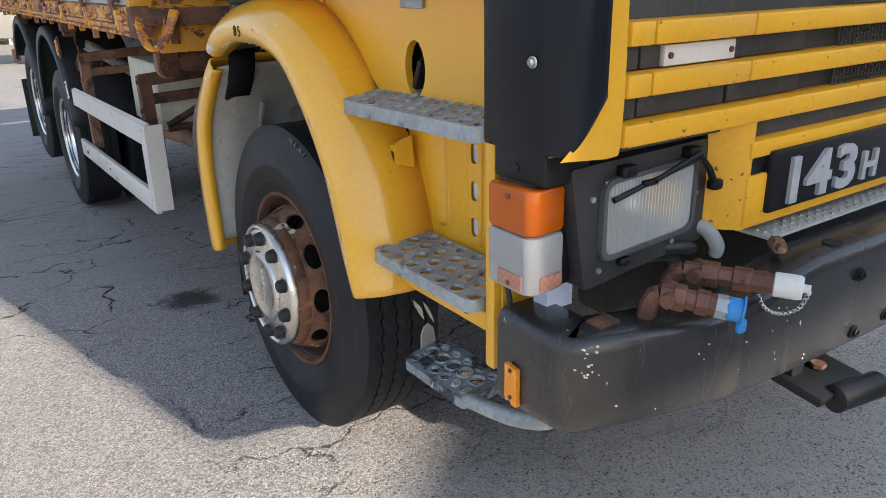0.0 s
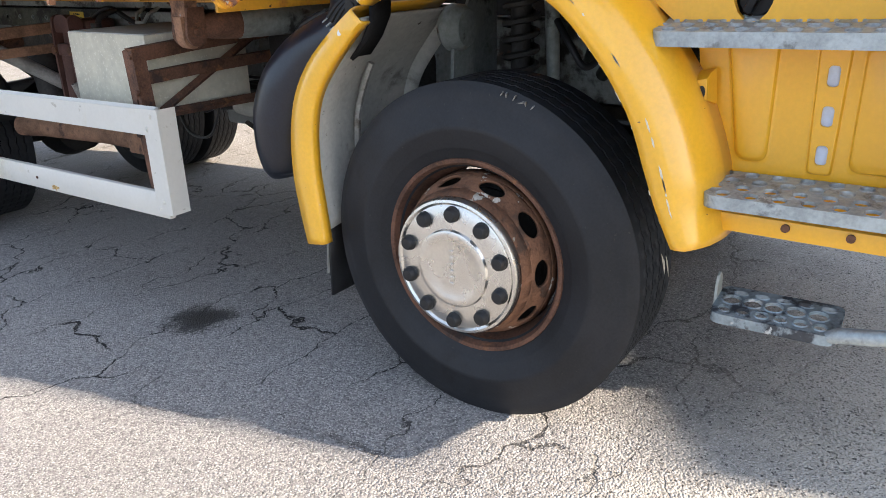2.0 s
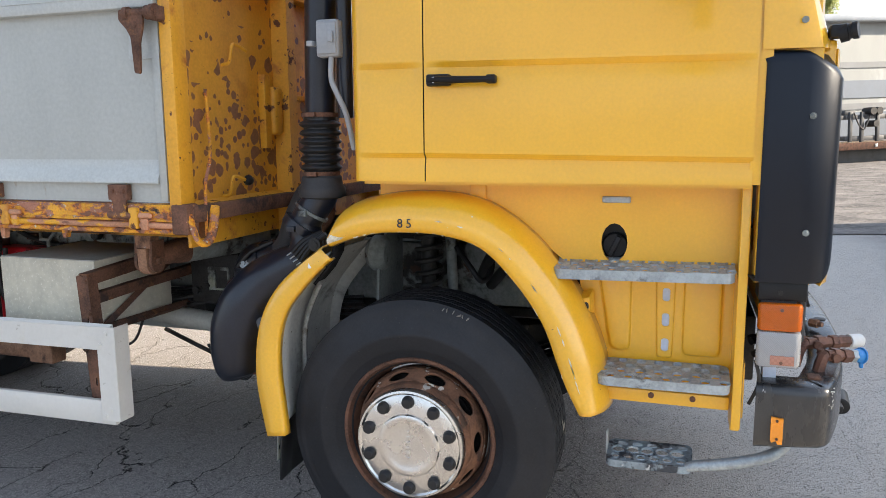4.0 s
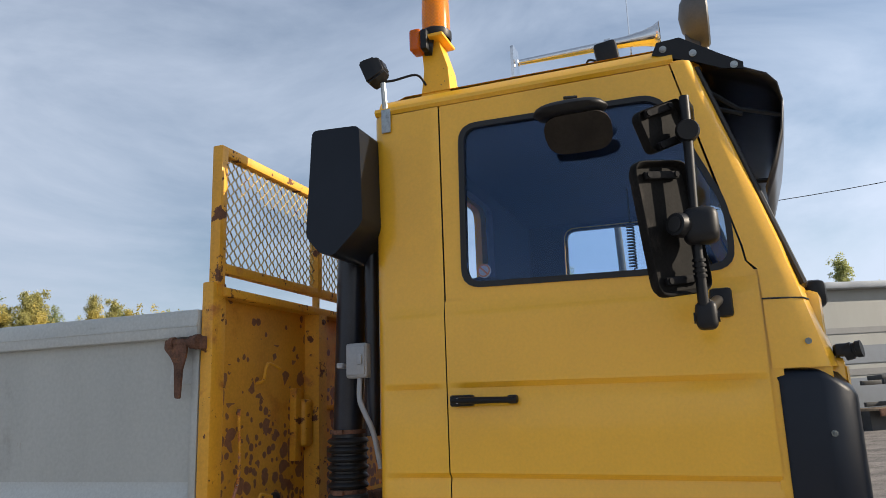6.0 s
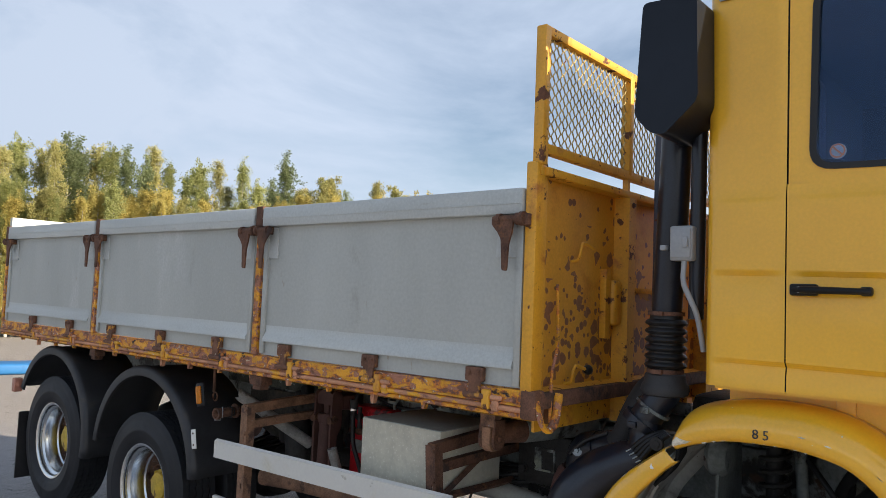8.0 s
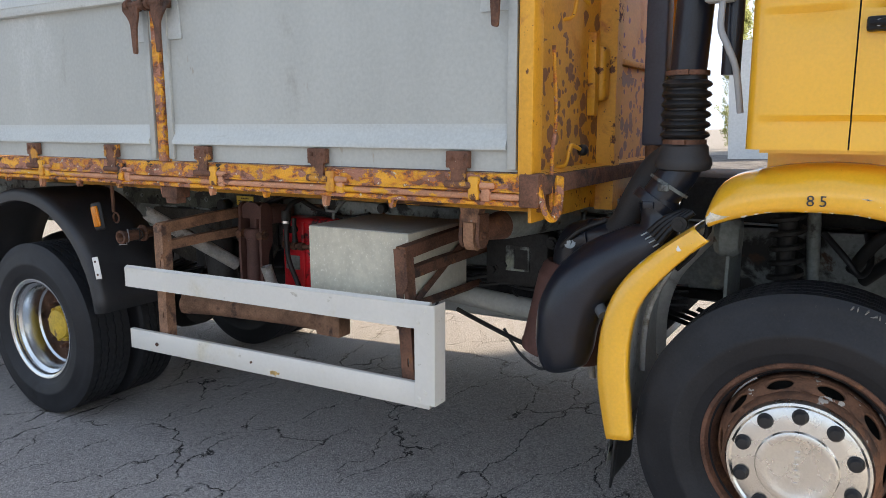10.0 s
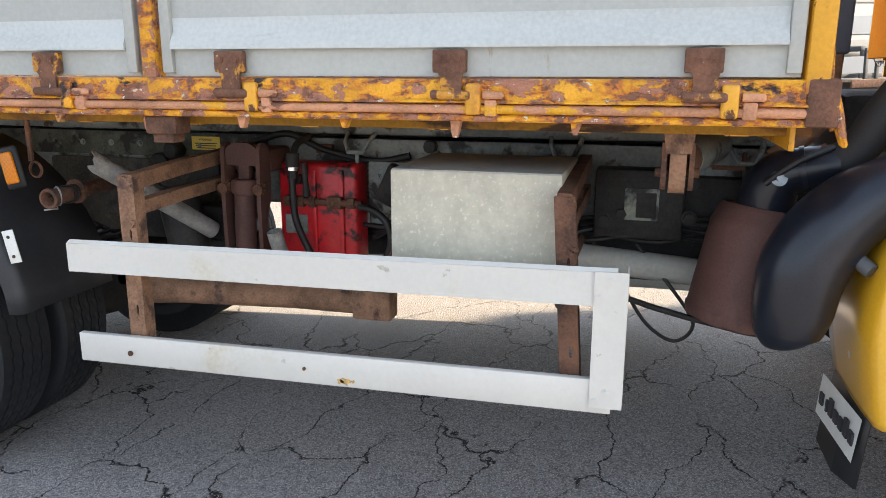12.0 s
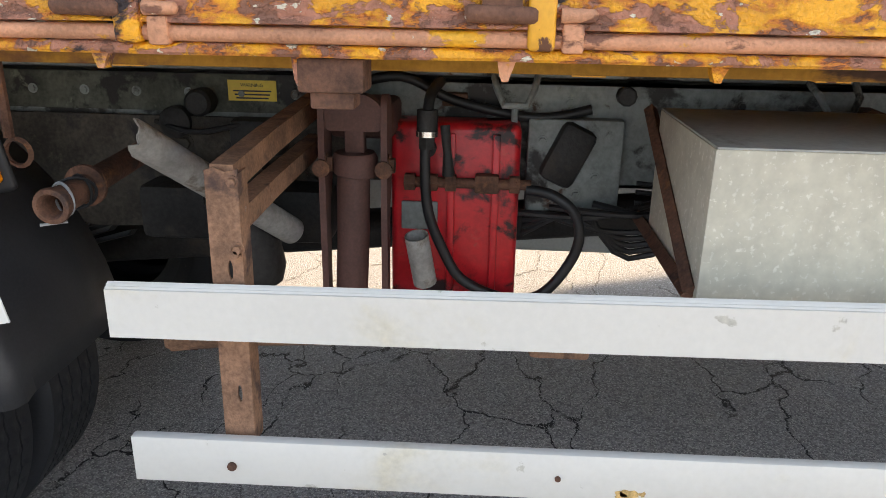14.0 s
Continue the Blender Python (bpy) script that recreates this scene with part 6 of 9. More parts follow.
def build_underparts():
    # red hydraulic tank with ribs
    bm = B()
    box(bm, 1.56, 1.69, 4.68, 5.03, 0.52, 1.055, 0.02, 3)
    for y in (4.745, 4.865):
        box(bm, 1.545, 1.57, y - 0.010, y + 0.010, 0.55, 1.03, 0.004)
    tank = part("hydraulic_tank", bm, M_RED, truck, "red oily ribbed hydraulic tank")
    bm = B()
    box(bm, 1.552, 1.562, 4.90, 5.0, 0.76, 0.84, 0.004)
    part("plate", bm, M_FRAME, tank)
    bm = B()
    box(bm, 1.52, 1.56, 4.735, 4.80, 0.875, 0.925, 0.006)
    cyl(bm, (1.535, 4.65, 0.90), (1.535, 4.99, 0.90), 0.014, seg=10)
    for y in (4.68, 4.85, 4.90, 4.96):
        cyl(bm, (1.535, y, 0.90), (1.535, y + 0.028, 0.90), 0.024, seg=6)
    part("valve", bm, M_RUST, tank, "rusty pipe fittings")
    # rusted tipping cylinder in its yoke
    bm = B()
    tube(bm, [(1.42, 5.12, 0.55), (1.42, 5.11, 0.75), (1.42, 5.105, 0.94), (1.42, 5.10, 0.945), (1.42, 5.10, 0.99), (1.42, 5.10, 1.0)], [0.042, 0.042, 0.042, 0.056, 0.056, 0.050], 22)
    ram = part("tipping_cylinder", bm, M_CAN, truck, "rusted hydraulic cylinder in a yoke")
    for y in (5.022, 5.178):
        bm = B()
        plate(bm, "y", y - 0.008, y + 0.008, rounded([(1.385, 0.55), (1.425, 0.55), (1.435, 0.86), (1.47, 0.92), (1.47, 1.12), (1.43, 1.15), (1.39, 1.13), (1.38, 0.90)], 0.02))
        arm = part("yoke_arm", bm, M_CAN, ram, "rusted yoke arm")
        bm = B()
        bolt(bm, (1.41, y - 0.008, 0.97), (0, -1, 0), 0.020, 0.016)
        cyl(bm, (1.382, y, 0.965), (1.372, y, 0.965), 0.022, seg=16)
        part("pin", bm, M_RUST, arm)
    bm = B()
    plate(bm, "x", 1.40, 1.44, rounded([(5.03, 1.055), (5.17, 1.055), (5.17, 1.12), (5.135, 1.145), (5.065, 1.145), (5.03, 1.12)], 0.015))
    part("yoke_crown", bm, M_CAN, ram)
    bm = B()
    box(bm, 1.41, 1.45, 5.075, 5.125, 0.99, 1.06, 0.006)
    part("ram_eye", bm, M_CAN, ram)
    bm = B()
    box(bm, 1.48, 1.66, 5.01, 5.18, 1.02, 1.115, 0.02)
    part("yoke_base", bm, M_CAN, ram)
    # open pipes, the long one torn open at its end
    for a, b, r, torn in (((1.00, 5.475, 1.115), (1.45, 5.28, 0.775), 0.036, True), ((1.33, 4.935, 0.815), (1.362, 4.915, 0.68), 0.030, False)):
        a, b = Vector(a), Vector(b)
        d = (b - a).normalized()
        u = d.orthogonal().normalized()
        w = d.cross(u)
        bm = B()
        loops = []
        far_end = (b - a).length
        for rad, off in ((r * 0.90, far_end * 0.7), (r * 0.90, 0.0), (r, 0.0), (r, 0.02), (r, far_end * 0.8), (r, far_end)):
            ring = []
            for k in range(28):
                t = 2 * math.pi * k / 28
                o = off
                if torn and off < 0.1:
                    o = off + 0.035 + 0.038 * math.sin(t * 1.0 + 2.4) + 0.012 * math.sin(3 * t) + 0.006 * math.sin(7 * t)
                ring.append(a + d * o + (u * math.cos(t) + w * math.sin(t)) * rad)
            loops.append(ring)
        rings(bm, loops, True, False)
        part("drain_pipe", bm, M_PIPE, truck, "open grey metal pipe with a torn end" if torn else "short open grey pipe")
    bm = B()
    lathe(bm, [(0.0, 0.13), (0.022, 0.13), (0.023, 0.004), (0.027, -0.002), (0.036, 0.0), (0.038, 0.006), (0.033, 0.03), (0.029, 0.06), (0.029, 0.50)], (0, 0, 0), "x", 22)
    bmesh.ops.transform(bm, matrix=Matrix.Translation((0.95, 5.62, 0.97)) @ pose(0, 0, 0, 0, -1.8, 3.4), verts=bm.verts)
    rp = part("rusted_pipe", bm, M_RUST, truck, "short rusted pipe end bound with wire")
    bm = B()
    lathe(bm, [(0.028, -0.008), (0.046, -0.006), (0.046, 0.006), (0.028, 0.008)], (1.10, 5.628, 0.976), "x", 20, True)
    part("pipe_ring", bm, M_RUST, rp)
    for k, (x, tilt) in enumerate(((1.0, 0.02), (1.045, -0.025), (1.07, 0.02))):
        bm = B()
        ring = [(x + tilt * math.cos(t), 5.622 + 0.033 * math.cos(t), 0.973 + 0.033 * math.sin(t)) for t in np.linspace(0, 2 * math.pi, 20)]
        tube(bm, ring + ([(x - 0.02, 5.61, 0.93), (x - 0.03, 5.66, 0.925)] if k == 0 else []), 0.0035, 6)
        part("binding_wire", bm, M_SEAL if k else M_GREYBOX, rp)
    bm = B()
    tube(bm, [(1.32, 5.58, 0.535), (1.36, 5.4, 0.535), (1.42, 4.9, 0.53), (1.42, 4.62, 0.53)], [0.06, 0.055, 0.05, 0.05], 16)
    box(bm, 1.37, 1.47, 4.48, 4.64, 0.47, 0.59, 0.012)
    box(bm, 1.30, 1.40, 5.50, 5.60, 0.48, 0.60, 0.012)
    part("cross_tube", bm, M_RUST_LIGHT, truck, "brown rusted tube below the chassis")
    bm = B()
    tube(bm, [(1.60, 4.90, 1.16), (1.52, 4.92, 1.13), (1.49, 4.925, 1.06), (1.49, 4.93, 0.95), (1.49, 4.92, 0.83), (1.50, 4.88, 0.72), (1.50, 4.83, 0.64), (1.50, 4.74, 0.595), (1.50, 4.65, 0.585), (1.50, 4.58, 0.63), (1.50, 4.52, 0.74), (1.50, 4.53, 0.83), (1.51, 4.59, 0.88), (1.53, 4.66, 0.89)], 0.0145, 10, 5)
    part("hydraulic_hose", bm, M_HOSE, truck, "black hydraulic hose")
    bm = B()
    tube(bm, [(1.68, 5.26, 1.10), (1.66, 5.17, 1.13), (1.64, 5.01, 1.165), (1.66, 4.86, 1.10), (1.66, 4.64, 1.06), (1.67, 4.49, 1.085)], 0.014, 10, 5)
    part("hydraulic_hose", bm, M_HOSE, truck, "black hydraulic hose")
    for k in range(5):
        bm = B()
        tube(bm, [(1.68, 4.66, 0.80 - 0.02 * k), (1.64, 4.5, 0.76 + 0.01 * k), (1.66, 4.35, 0.74 - 0.02 * k), (1.6, 4.1, 0.80)], 0.009, 8, 4)
        part("hydraulic_hose", bm, M_HOSE, truck)
    bm = B()
    cyl(bm, (1.49, 4.925, 1.10), (1.488, 4.925, 1.045), 0.027, seg=14)
    cyl(bm, (1.488, 4.925, 1.04), (1.488, 4.926, 1.0), 0.022, seg=6)
    part("hose_fitting", bm, M_FRAME_DARK, truck)
    bm = B()
    box(bm, 1.64, 1.69, 4.40, 4.66, 0.80, 1.06, 0.006)
    for y, z in ((4.44, 1.02), (4.47, 0.90), (4.62, 1.0), (4.52, 0.85), (4.60, 0.84)):
        bolt(bm, (1.64, y, z), (-1, 0, 0), 0.011, 0.012)
    part("mounting_plate", bm, M_FRAME, truck, "grey oily mounting plate")
    bm = B()
    box(bm, 1.60, 1.66, 4.50, 4.60, 0.88, 1.05, 0.02, turn=pose(0, 0, 0, 25))
    part("dark_valve", bm, M_FRAME_DARK, truck)
    bm = B()
    lathe(bm, [(0.0, -0.01), (0.020, -0.01), (0.020, 0.028), (0.012, 0.030), (0.012, 0.05), (0.0, 0.05)], (1.53, 4.925, 0.99), "x", 14)
    tube(bm, [(1.50, 4.88, 1.06), (1.49, 4.872, 0.99), (1.49, 4.868, 0.93)], [0.013, 0.011, 0.017], 10)
    part("hose_fitting", bm, M_FRAME_DARK, truck)
    bm = B()
    cyl(bm, (1.4885, 4.925, 1.046), (1.488, 4.925, 1.032), 0.0285, seg=20)
    part("clamp_ring", bm, M_CHROME, truck, "bright hose clamp ring")
    bm = B()
    lathe(bm, [(0.0, -0.05), (0.022, -0.05), (0.027, -0.044), (0.027, -0.014), (0.022, -0.010), (0.018, 0.0)], (1.69, 4.40, 1.125), "x", 10)
    part("bleed_valve", bm, M_FRAME_DARK, truck)
    bm = B()
    box(bm, 1.66, 1.695, 4.83, 4.90, 1.085, 1.12, 0.004)
    part("clip_block", bm, M_RUST, truck)
    for k in range(9):
        y0 = 3.30 + 0.12 * k
        bm = B()
        tube(bm, [(1.66, y0, 0.86 - 0.008 * (k % 3)), (1.60 - 0.012 * (k % 4), y0 + 0.2, 0.80 + 0.02 * (k % 2)), (1.63, y0 + 0.45, 0.83 - 0.015 * (k % 3))], 0.010, 7, 4)
        part("air_hose", bm, M_HOSE, truck)
    for c0, c1, r in (((1.62, 5.58, 1.08), (1.69, 5.58, 1.08), 0.038), ((1.64, 5.66, 1.02), (1.69, 5.66, 1.02), 0.045), ((1.45, 5.38, 0.62), (1.45, 5.44, 0.95), 0.085)):
        bm = B()
        a, b = Vector(c0), Vector(c1)
        tube(bm, [a, a.lerp(b, 0.12), a.lerp(b, 0.88), b], [r * 0.8, r, r, r * 0.85], 20)
        part("brake_chamber", bm, M_FRAME_DARK, truck, "black greasy brake chamber")
    for b6 in ((1.62, 1.69, 5.34, 5.50, 0.93, 1.04), (1.55, 1.68, 5.2, 5.75, 0.70, 0.86)):
        bm = B()
        box(bm, *b6, 0.025)
        part("brake_bracket", bm, M_FRAME_DARK, truck)
    bm = B()
    tube(bm, [(0.98, 5.70, 1.28), (0.98, 5.70, 1.10)], 0.010, 6)
    lathe(bm, [(0.024, -0.006), (0.032, 0), (0.024, 0.006)], (0.985, 5.69, 1.07), "x", 14, True)
    part("hanger_ring", bm, M_RUST, truck)
    bm = B()
    plate(bm, "x", 1.664, 1.678, rounded([(5.16, 1.036), (5.16, 0.86), (5.24, 0.72), (5.95, 0.70), (6.25, 0.80), (6.25, 1.036)], 0.02))
    for y, z in ((5.24, 0.99), (5.36, 0.98), (5.50, 0.985), (5.64, 0.96), (5.30, 0.88), (5.52, 0.86)):
        bolt(bm, (1.664, y, z), (-1, 0, 0), 0.017, 0.016)
    part("spring_hanger", bm, M_GREASE, truck, "greasy bolted spring hanger plate")
    bm = B()
    box(bm, 1.6975, 1.699, 5.14, 6.6, 1.046, 1.153)
    part("beam_grease", bm, M_GREASE_GREEN, truck, "greasy mottled stretch of the beam")
    bm = B()
    tube(bm, [(1.66, 5.72, 1.02), (1.62, 5.60, 1.0), (1.62, 5.50, 1.015), (1.65, 5.40, 1.03), (1.66, 5.28, 1.03)], 0.008, 8, 5)
    part("air_line", bm, M_HOSE, truck, "black air line")
    bm = B()
    tube(bm, [(1.60, 5.66, 0.93), (1.60, 5.46, 0.87), (1.64, 5.34, 0.83)], [0.016, 0.014, 0.012], 8)
    part("brake_rod", bm, M_GREASE, truck, "greasy brake rod")
    # sticker on the beam
    bm = B()
    box(bm, 1.694, 1.697, 5.374, 5.514, 1.080, 1.138)
    label = part("warning_sticker", bm, M_YSTICKER, truck, "yellow warning sticker")
    bm = B()
    glyph(bm, "WARNING", 0.0135, Matrix.Translation((1.6935, 5.444, 1.120)) @ pose(0, 0, 0, 90, 0, -90), 0.0004)
    for k in range(3):
        box(bm, 1.693, 1.6945, 5.389 + 0.004 * k, 5.499 - 0.004 * k, 1.106 - 0.010 * k, 1.110 - 0.010 * k)
    part("printing", bm, M_DARKPRINT, label)
    # brackets, valves and lines along the beam
    for y in (4.70, 3.86, 3.22):
        for zz in (0.0,):
            bm = B()
            tube(bm, [(1.68, y - 0.06, 1.17), (1.62, y - 0.05, 1.14), (1.60, y - 0.03, 1.10), (1.60, y + 0.03, 1.10), (1.62, y + 0.05, 1.14), (1.68, y + 0.06, 1.17)], 0.010, 8)
            cyl(bm, (1.62, y, 1.10), (1.62, y, 0.95), 0.009, seg=8)
            part("pipe_clip", bm, M_FRAME, truck)
    bm = B()
    box(bm, 1.58, 1.69, 3.42, 3.74, 0.81, 1.07, 0.012)
    vb = part("valve_block", bm, M_FRAME_DARK, truck, "black square battery plate")
    bm = B()
    plate(bm, "x", 1.572, 1.580, rounded([(3.508, 0.884), (3.630, 0.884), (3.630, 1.002), (3.508, 1.002)], 0.008), [rounded([(3.517, 0.893), (3.588, 0.893), (3.588, 0.987), (3.517, 0.987)], 0.005)])
    part("label_frame", bm, M_FRAME, vb, "worn grey label frame")
    for y, z in ((3.64, 0.905), (3.40, 1.03), (3.40, 0.90), (3.70, 0.88)):
        bm = B()
        bolt(bm, (1.578, y, z), (-1, 0, 0), 0.020, 0.02)
        part("bolt", bm, M_FRAME_DARK, vb)
    for y, z in ((3.28, 1.03), (3.16, 1.0)):
        bm = B()
        tube(bm, [(1.66, y + 0.06, z + 0.10), (1.60, y + 0.05, z + 0.055), (1.60, y - 0.05, z + 0.055), (1.66, y - 0.06, z + 0.10)], 0.009, 8)
        part("pipe_clip", bm, M_RUST, truck)
    lines = [[(1.66, 4.35, z), (1.63, 3.9, z - 0.02), (1.64, 3.5, z + 0.015), (1.62, 3.1, z - 0.01), (1.64, 2.8, z)] for z in (0.86, 0.83, 0.80, 0.885)]
    lines.append([(1.55, 3.58, 0.80), (1.50, 3.45, 0.66), (1.52, 3.36, 0.52), (1.54, 3.42, 0.44), (1.52, 3.52, 0.50), (1.5, 3.60, 0.62)])
    lines.append([(1.40, 4.25, 0.82), (1.36, 4.12, 0.66), (1.36, 4.02, 0.62), (1.36, 3.92, 0.66), (1.38, 3.86, 0.82)])
    for pts in lines:
        bm = B()
        tube(bm, pts, 0.007, 8, 5)
        part("air_line", bm, M_HOSE, truck, "black air line")
    bm = B()
    tube(bm, [(1.56, 3.95, 0.75), (1.54, 3.5, 0.72), (1.56, 3.2, 0.70), (1.60, 2.9, 0.72)], 0.05, 14, 4)
    part("grey_pipe", bm, M_GREY_LINER, truck)
    bm = B()
    tube(bm, [(1.5, 3.85, 0.68), (1.42, 3.5, 0.60), (1.35, 3.25, 0.57)], 0.011, 10, 3)
    part("pull_rod", bm, M_FRAME_DARK, truck)


def build_intake():
    # brown canister
    bm = B()
    lathe(bm, [(0.0, -0.215), (0.14, -0.215), (0.180, -0.200), (0.186, -0.170), (0.182, -0.160), (0.181, -0.156), (0.165, 0.13), (0.162, 0.15), (0.158, 0.154), (0.150, 0.19), (0.135, 0.205), (0.0, 0.205)], (0, 0, 0), "z", 40)
    bmesh.ops.transform(bm, matrix=Matrix.Translation((1.33, 3.210, 0.80)) @ pose(0, 0, 0, 8, 4, 0) @ Matrix.Scale(0.95, 4), verts=bm.verts)
    part("air_filter_canister", bm, M_CAN, truck, "dull red-brown air filter canister", 45)
    bm = B()
    cyl(bm, (1.30, 3.10, 0.625), (1.30, 3.095, 0.53), 0.015, seg=12)
    part("drain_stub", bm, M_PIPE, truck)
    # black elbow into the canister
    bm = B()
    tube(bm, [(1.31, 3.185, 0.98), (1.30, 3.185, 1.04), (1.285, 3.16, 1.10), (1.27, 3.10, 1.125), (1.25, 3.0, 1.145)], [0.088, 0.086, 0.078, 0.068, 0.062], 20, 4)
    el = part("filter_elbow", bm, M_DUCT, truck, "black rubber elbow")
    for u, r, mt in ((3.095, 0.073, M_DUCT), (3.035, 0.070, M_RUST)):
        bm = B()
        z = float(np.interp(u, (3.0, 3.10), (1.145, 1.125)))
        cyl(bm, (1.268, u + 0.007, z - 0.002), (1.265, u - 0.007, z + 0.001), r, seg=24)
        part("elbow_clamp", bm, mt, el)
    bm = B()
    tube(bm, [(1.215, 3.21, 1.085), (1.20, 3.13, 1.155), (1.22, 3.03, 1.20)], 0.011, 10, 4)
    part("vent_line", bm, M_HOSE, el)
    bm = B()
    cyl(bm, (1.235, 3.175, 1.098), (1.205, 3.172, 1.104), 0.024, seg=18)
    cyl(bm, (1.21, 3.172, 1.104), (1.196, 3.172, 1.106), 0.010, seg=6)
    part("clamp_disc", bm, M_GALV, el)
    bm = B()
    tube(bm, [(1.255, 3.03, 1.140), (1.238, 2.965, 1.19), (1.22, 2.91, 1.30), (1.20, 2.84, 1.41), (1.16, 2.76, 1.46)], [0.055, 0.056, 0.056, 0.054, 0.050], 18, 5)
    part("grey_duct", bm, M_DUCT_GREY, truck, "dusty grey-brown duct")
    # moulded black duct that bulges down in front of the canister
    bm = B()
    pts = [(1.06, 3.125, 0.632), (1.06, 3.13, 0.665), (1.06, 3.125, 0.74), (1.06, 3.11, 0.86), (1.065, 3.06, 0.965), (1.075, 2.985, 1.045), (1.075, 2.90, 1.10), (1.07, 2.825, 1.145), (1.07, 2.79, 1.19), (1.08, 2.79, 1.25), (1.08, 2.80, 1.305)]
    tube(bm, pts, [0.055, 0.092, 0.112, 0.120, 0.118, 0.110, 0.098, 0.085, 0.070, 0.066, 0.066], 28, 5)
    duct = part("air_duct", bm, M_DUCT, truck, "black moulded plastic air duct", 60)
    bm = B()
    tube(bm, [(1.075, 2.815, 1.28), (1.09, 2.765, 1.355), (1.105, 2.735, 1.41), (1.11, 2.73, 1.45)], [0.062, 0.064, 0.068, 0.075], 24, 4)
    part("duct_neck", bm, M_DUCT, duct, "glossy black duct neck")
    for p, q, r, mt in (((1.074, 2.818, 1.278), (1.080, 2.800, 1.305), 0.081, M_DUCT), ((1.0885, 2.770, 1.347), (1.0905, 2.764, 1.357), 0.074, M_FRAME)):
        bm = B()
        cyl(bm, p, q, r, seg=28)
        a = Vector(p).lerp(Vector(q), 0.5)
        box(bm, a.x - r - 0.012, a.x - r + 0.01, a.y - 0.018, a.y + 0.018, a.z - 0.012, a.z + 0.012, 0.003)
        part("duct_clamp", bm, mt, duct)
    # collar, bellows and riser pipe
    cx, cy = 1.11, 2.727
    bm = B()
    lathe(bm, [(0.070, 1.405), (0.090, 1.412), (0.096, 1.43), (0.092, 1.45), (0.083, 1.462), (0.080, 1.49), (0.070, 1.50)], (cx, cy, 0), "z", 28)
    part("duct_collar", bm, M_DUCT_GREY, duct, "dusty grey collar")
    bm = B()
    prof = [(0.066, 1.50)]
    for k in range(6):
        z = 1.515 + k * 0.034
        prof += [(0.066, z), (0.078, z + 0.006), (0.084, z + 0.013), (0.078, z + 0.022), (0.066, z + 0.028)]
    prof += [(0.062, 1.745)]
    lathe(bm, prof, (cx, cy, 0), "z", 28)
    part("bellows", bm, M_HOSE, duct, "black rubber bellows")
    for z in (1.505, 1.735):
        bm = B()
        lathe(bm, [(0.069, z - 0.008), (0.073, z - 0.008), (0.073, z + 0.008), (0.069, z + 0.008)], (cx, cy, 0), "z", 28)
        box(bm, cx - 0.088, cx - 0.066, cy - 0.02, cy + 0.02, z - 0.008, z + 0.008)
        part("hose_clamp", bm, M_RUST, duct)
    bm = B()
    tube(bm, [(cx, cy, 1.72), (1.09, 2.70, 2.1), (1.06, 2.66, 2.86)], [0.060, 0.062, 0.062], 18)
    part("riser_pipe", bm, M_DUCT, truck, "black air intake riser")
    bm = B()
    tube(bm, [(1.03, 2.575, 1.72), (1.01, 2.56, 2.85)], 0.030, 10)
    part("riser_tube", bm, M_DUCT, truck)
    # cable bundle with crimped ends at the fender top
    bundle = None
    for k in range(4):
        bm = B()
        tube(bm, [(1.0 + 0.01 * k, 2.66 + 0.012 * k, 1.275), (0.99, 2.72 + 0.010 * k, 1.225 + 0.008 * k), (0.985, 2.765 + 0.012 * k, 1.165 + 0.012 * k)], 0.011, 8, 3)
        bundle = part("cable", bm, M_BLACK, truck, "black cable with a bare crimped end")
    for k in range(4):
        bm = B()
        cyl(bm, (0.985, 2.765 + 0.014 * k, 1.163 + 0.012 * k), (0.982, 2.785 + 0.014 * k, 1.150 + 0.012 * k), 0.0028, seg=8)
        part("crimp", bm, M_GALV, bundle)
    bm = B()
    tube(bm, [(0.995, 2.70, 1.235), (0.975, 2.70, 1.235)], 0.026, 14)
    cyl(bm, (0.976, 2.70, 1.235), (0.970, 2.70, 1.235), 0.014, seg=14)
    part("clamp_screw", bm, M_FRAME_DARK, bundle)
    # open stub behind the fender lip
    bm = B()
    a, b = Vector((0.985, 2.95, 0.885)), Vector((1.07, 3.03, 0.945))
    d = (b - a).normalized()
    tube(bm, [a + d * 0.06, a + d * 0.001, a, a + d * 0.004, b], [0.017, 0.0175, 0.020, 0.022, 0.022], 16, caps=False)
    part("pipe_stub", bm, M_LAMPGREY, truck, "open dark grey pipe stub")
    # intake head with a sloping underside
    bm = B()
    prof = [(2.690, 2.895), (2.485, 2.885), (2.475, 2.50), (2.60, 2.385), (2.655, 2.40), (2.715, 2.47)]
    plate(bm, "x", 0.755, 1.02, rounded(prof, 0.025, 4))
    part("intake_head", bm, M_PLASTIC, truck, "black plastic air intake head")
    # small electric box and conduit
    bm = B()
    box(bm, 0.955, 1.01, 2.565, 2.655, 1.94, 2.075, 0.010, 3)
    box(bm, 0.948, 0.96, 2.57, 2.65, 1.95, 2.065, 0.006)
    bx = part("electric_box", bm, M_GREYBOX, truck, "grey electric box with a clip")
    bm = B()
    box(bm, 0.930, 0.94, 2.575, 2.595, 1.99, 2.03, 0.003)
    part("clip", bm, M_GREYBOX, bx)
    bm = B()
    box(bm, 0.945, 0.985, 2.665, 2.69, 1.98, 2.0, 0.004)
    part("cable_gland", bm, M_GREYBOX, bx)
    bm = B()
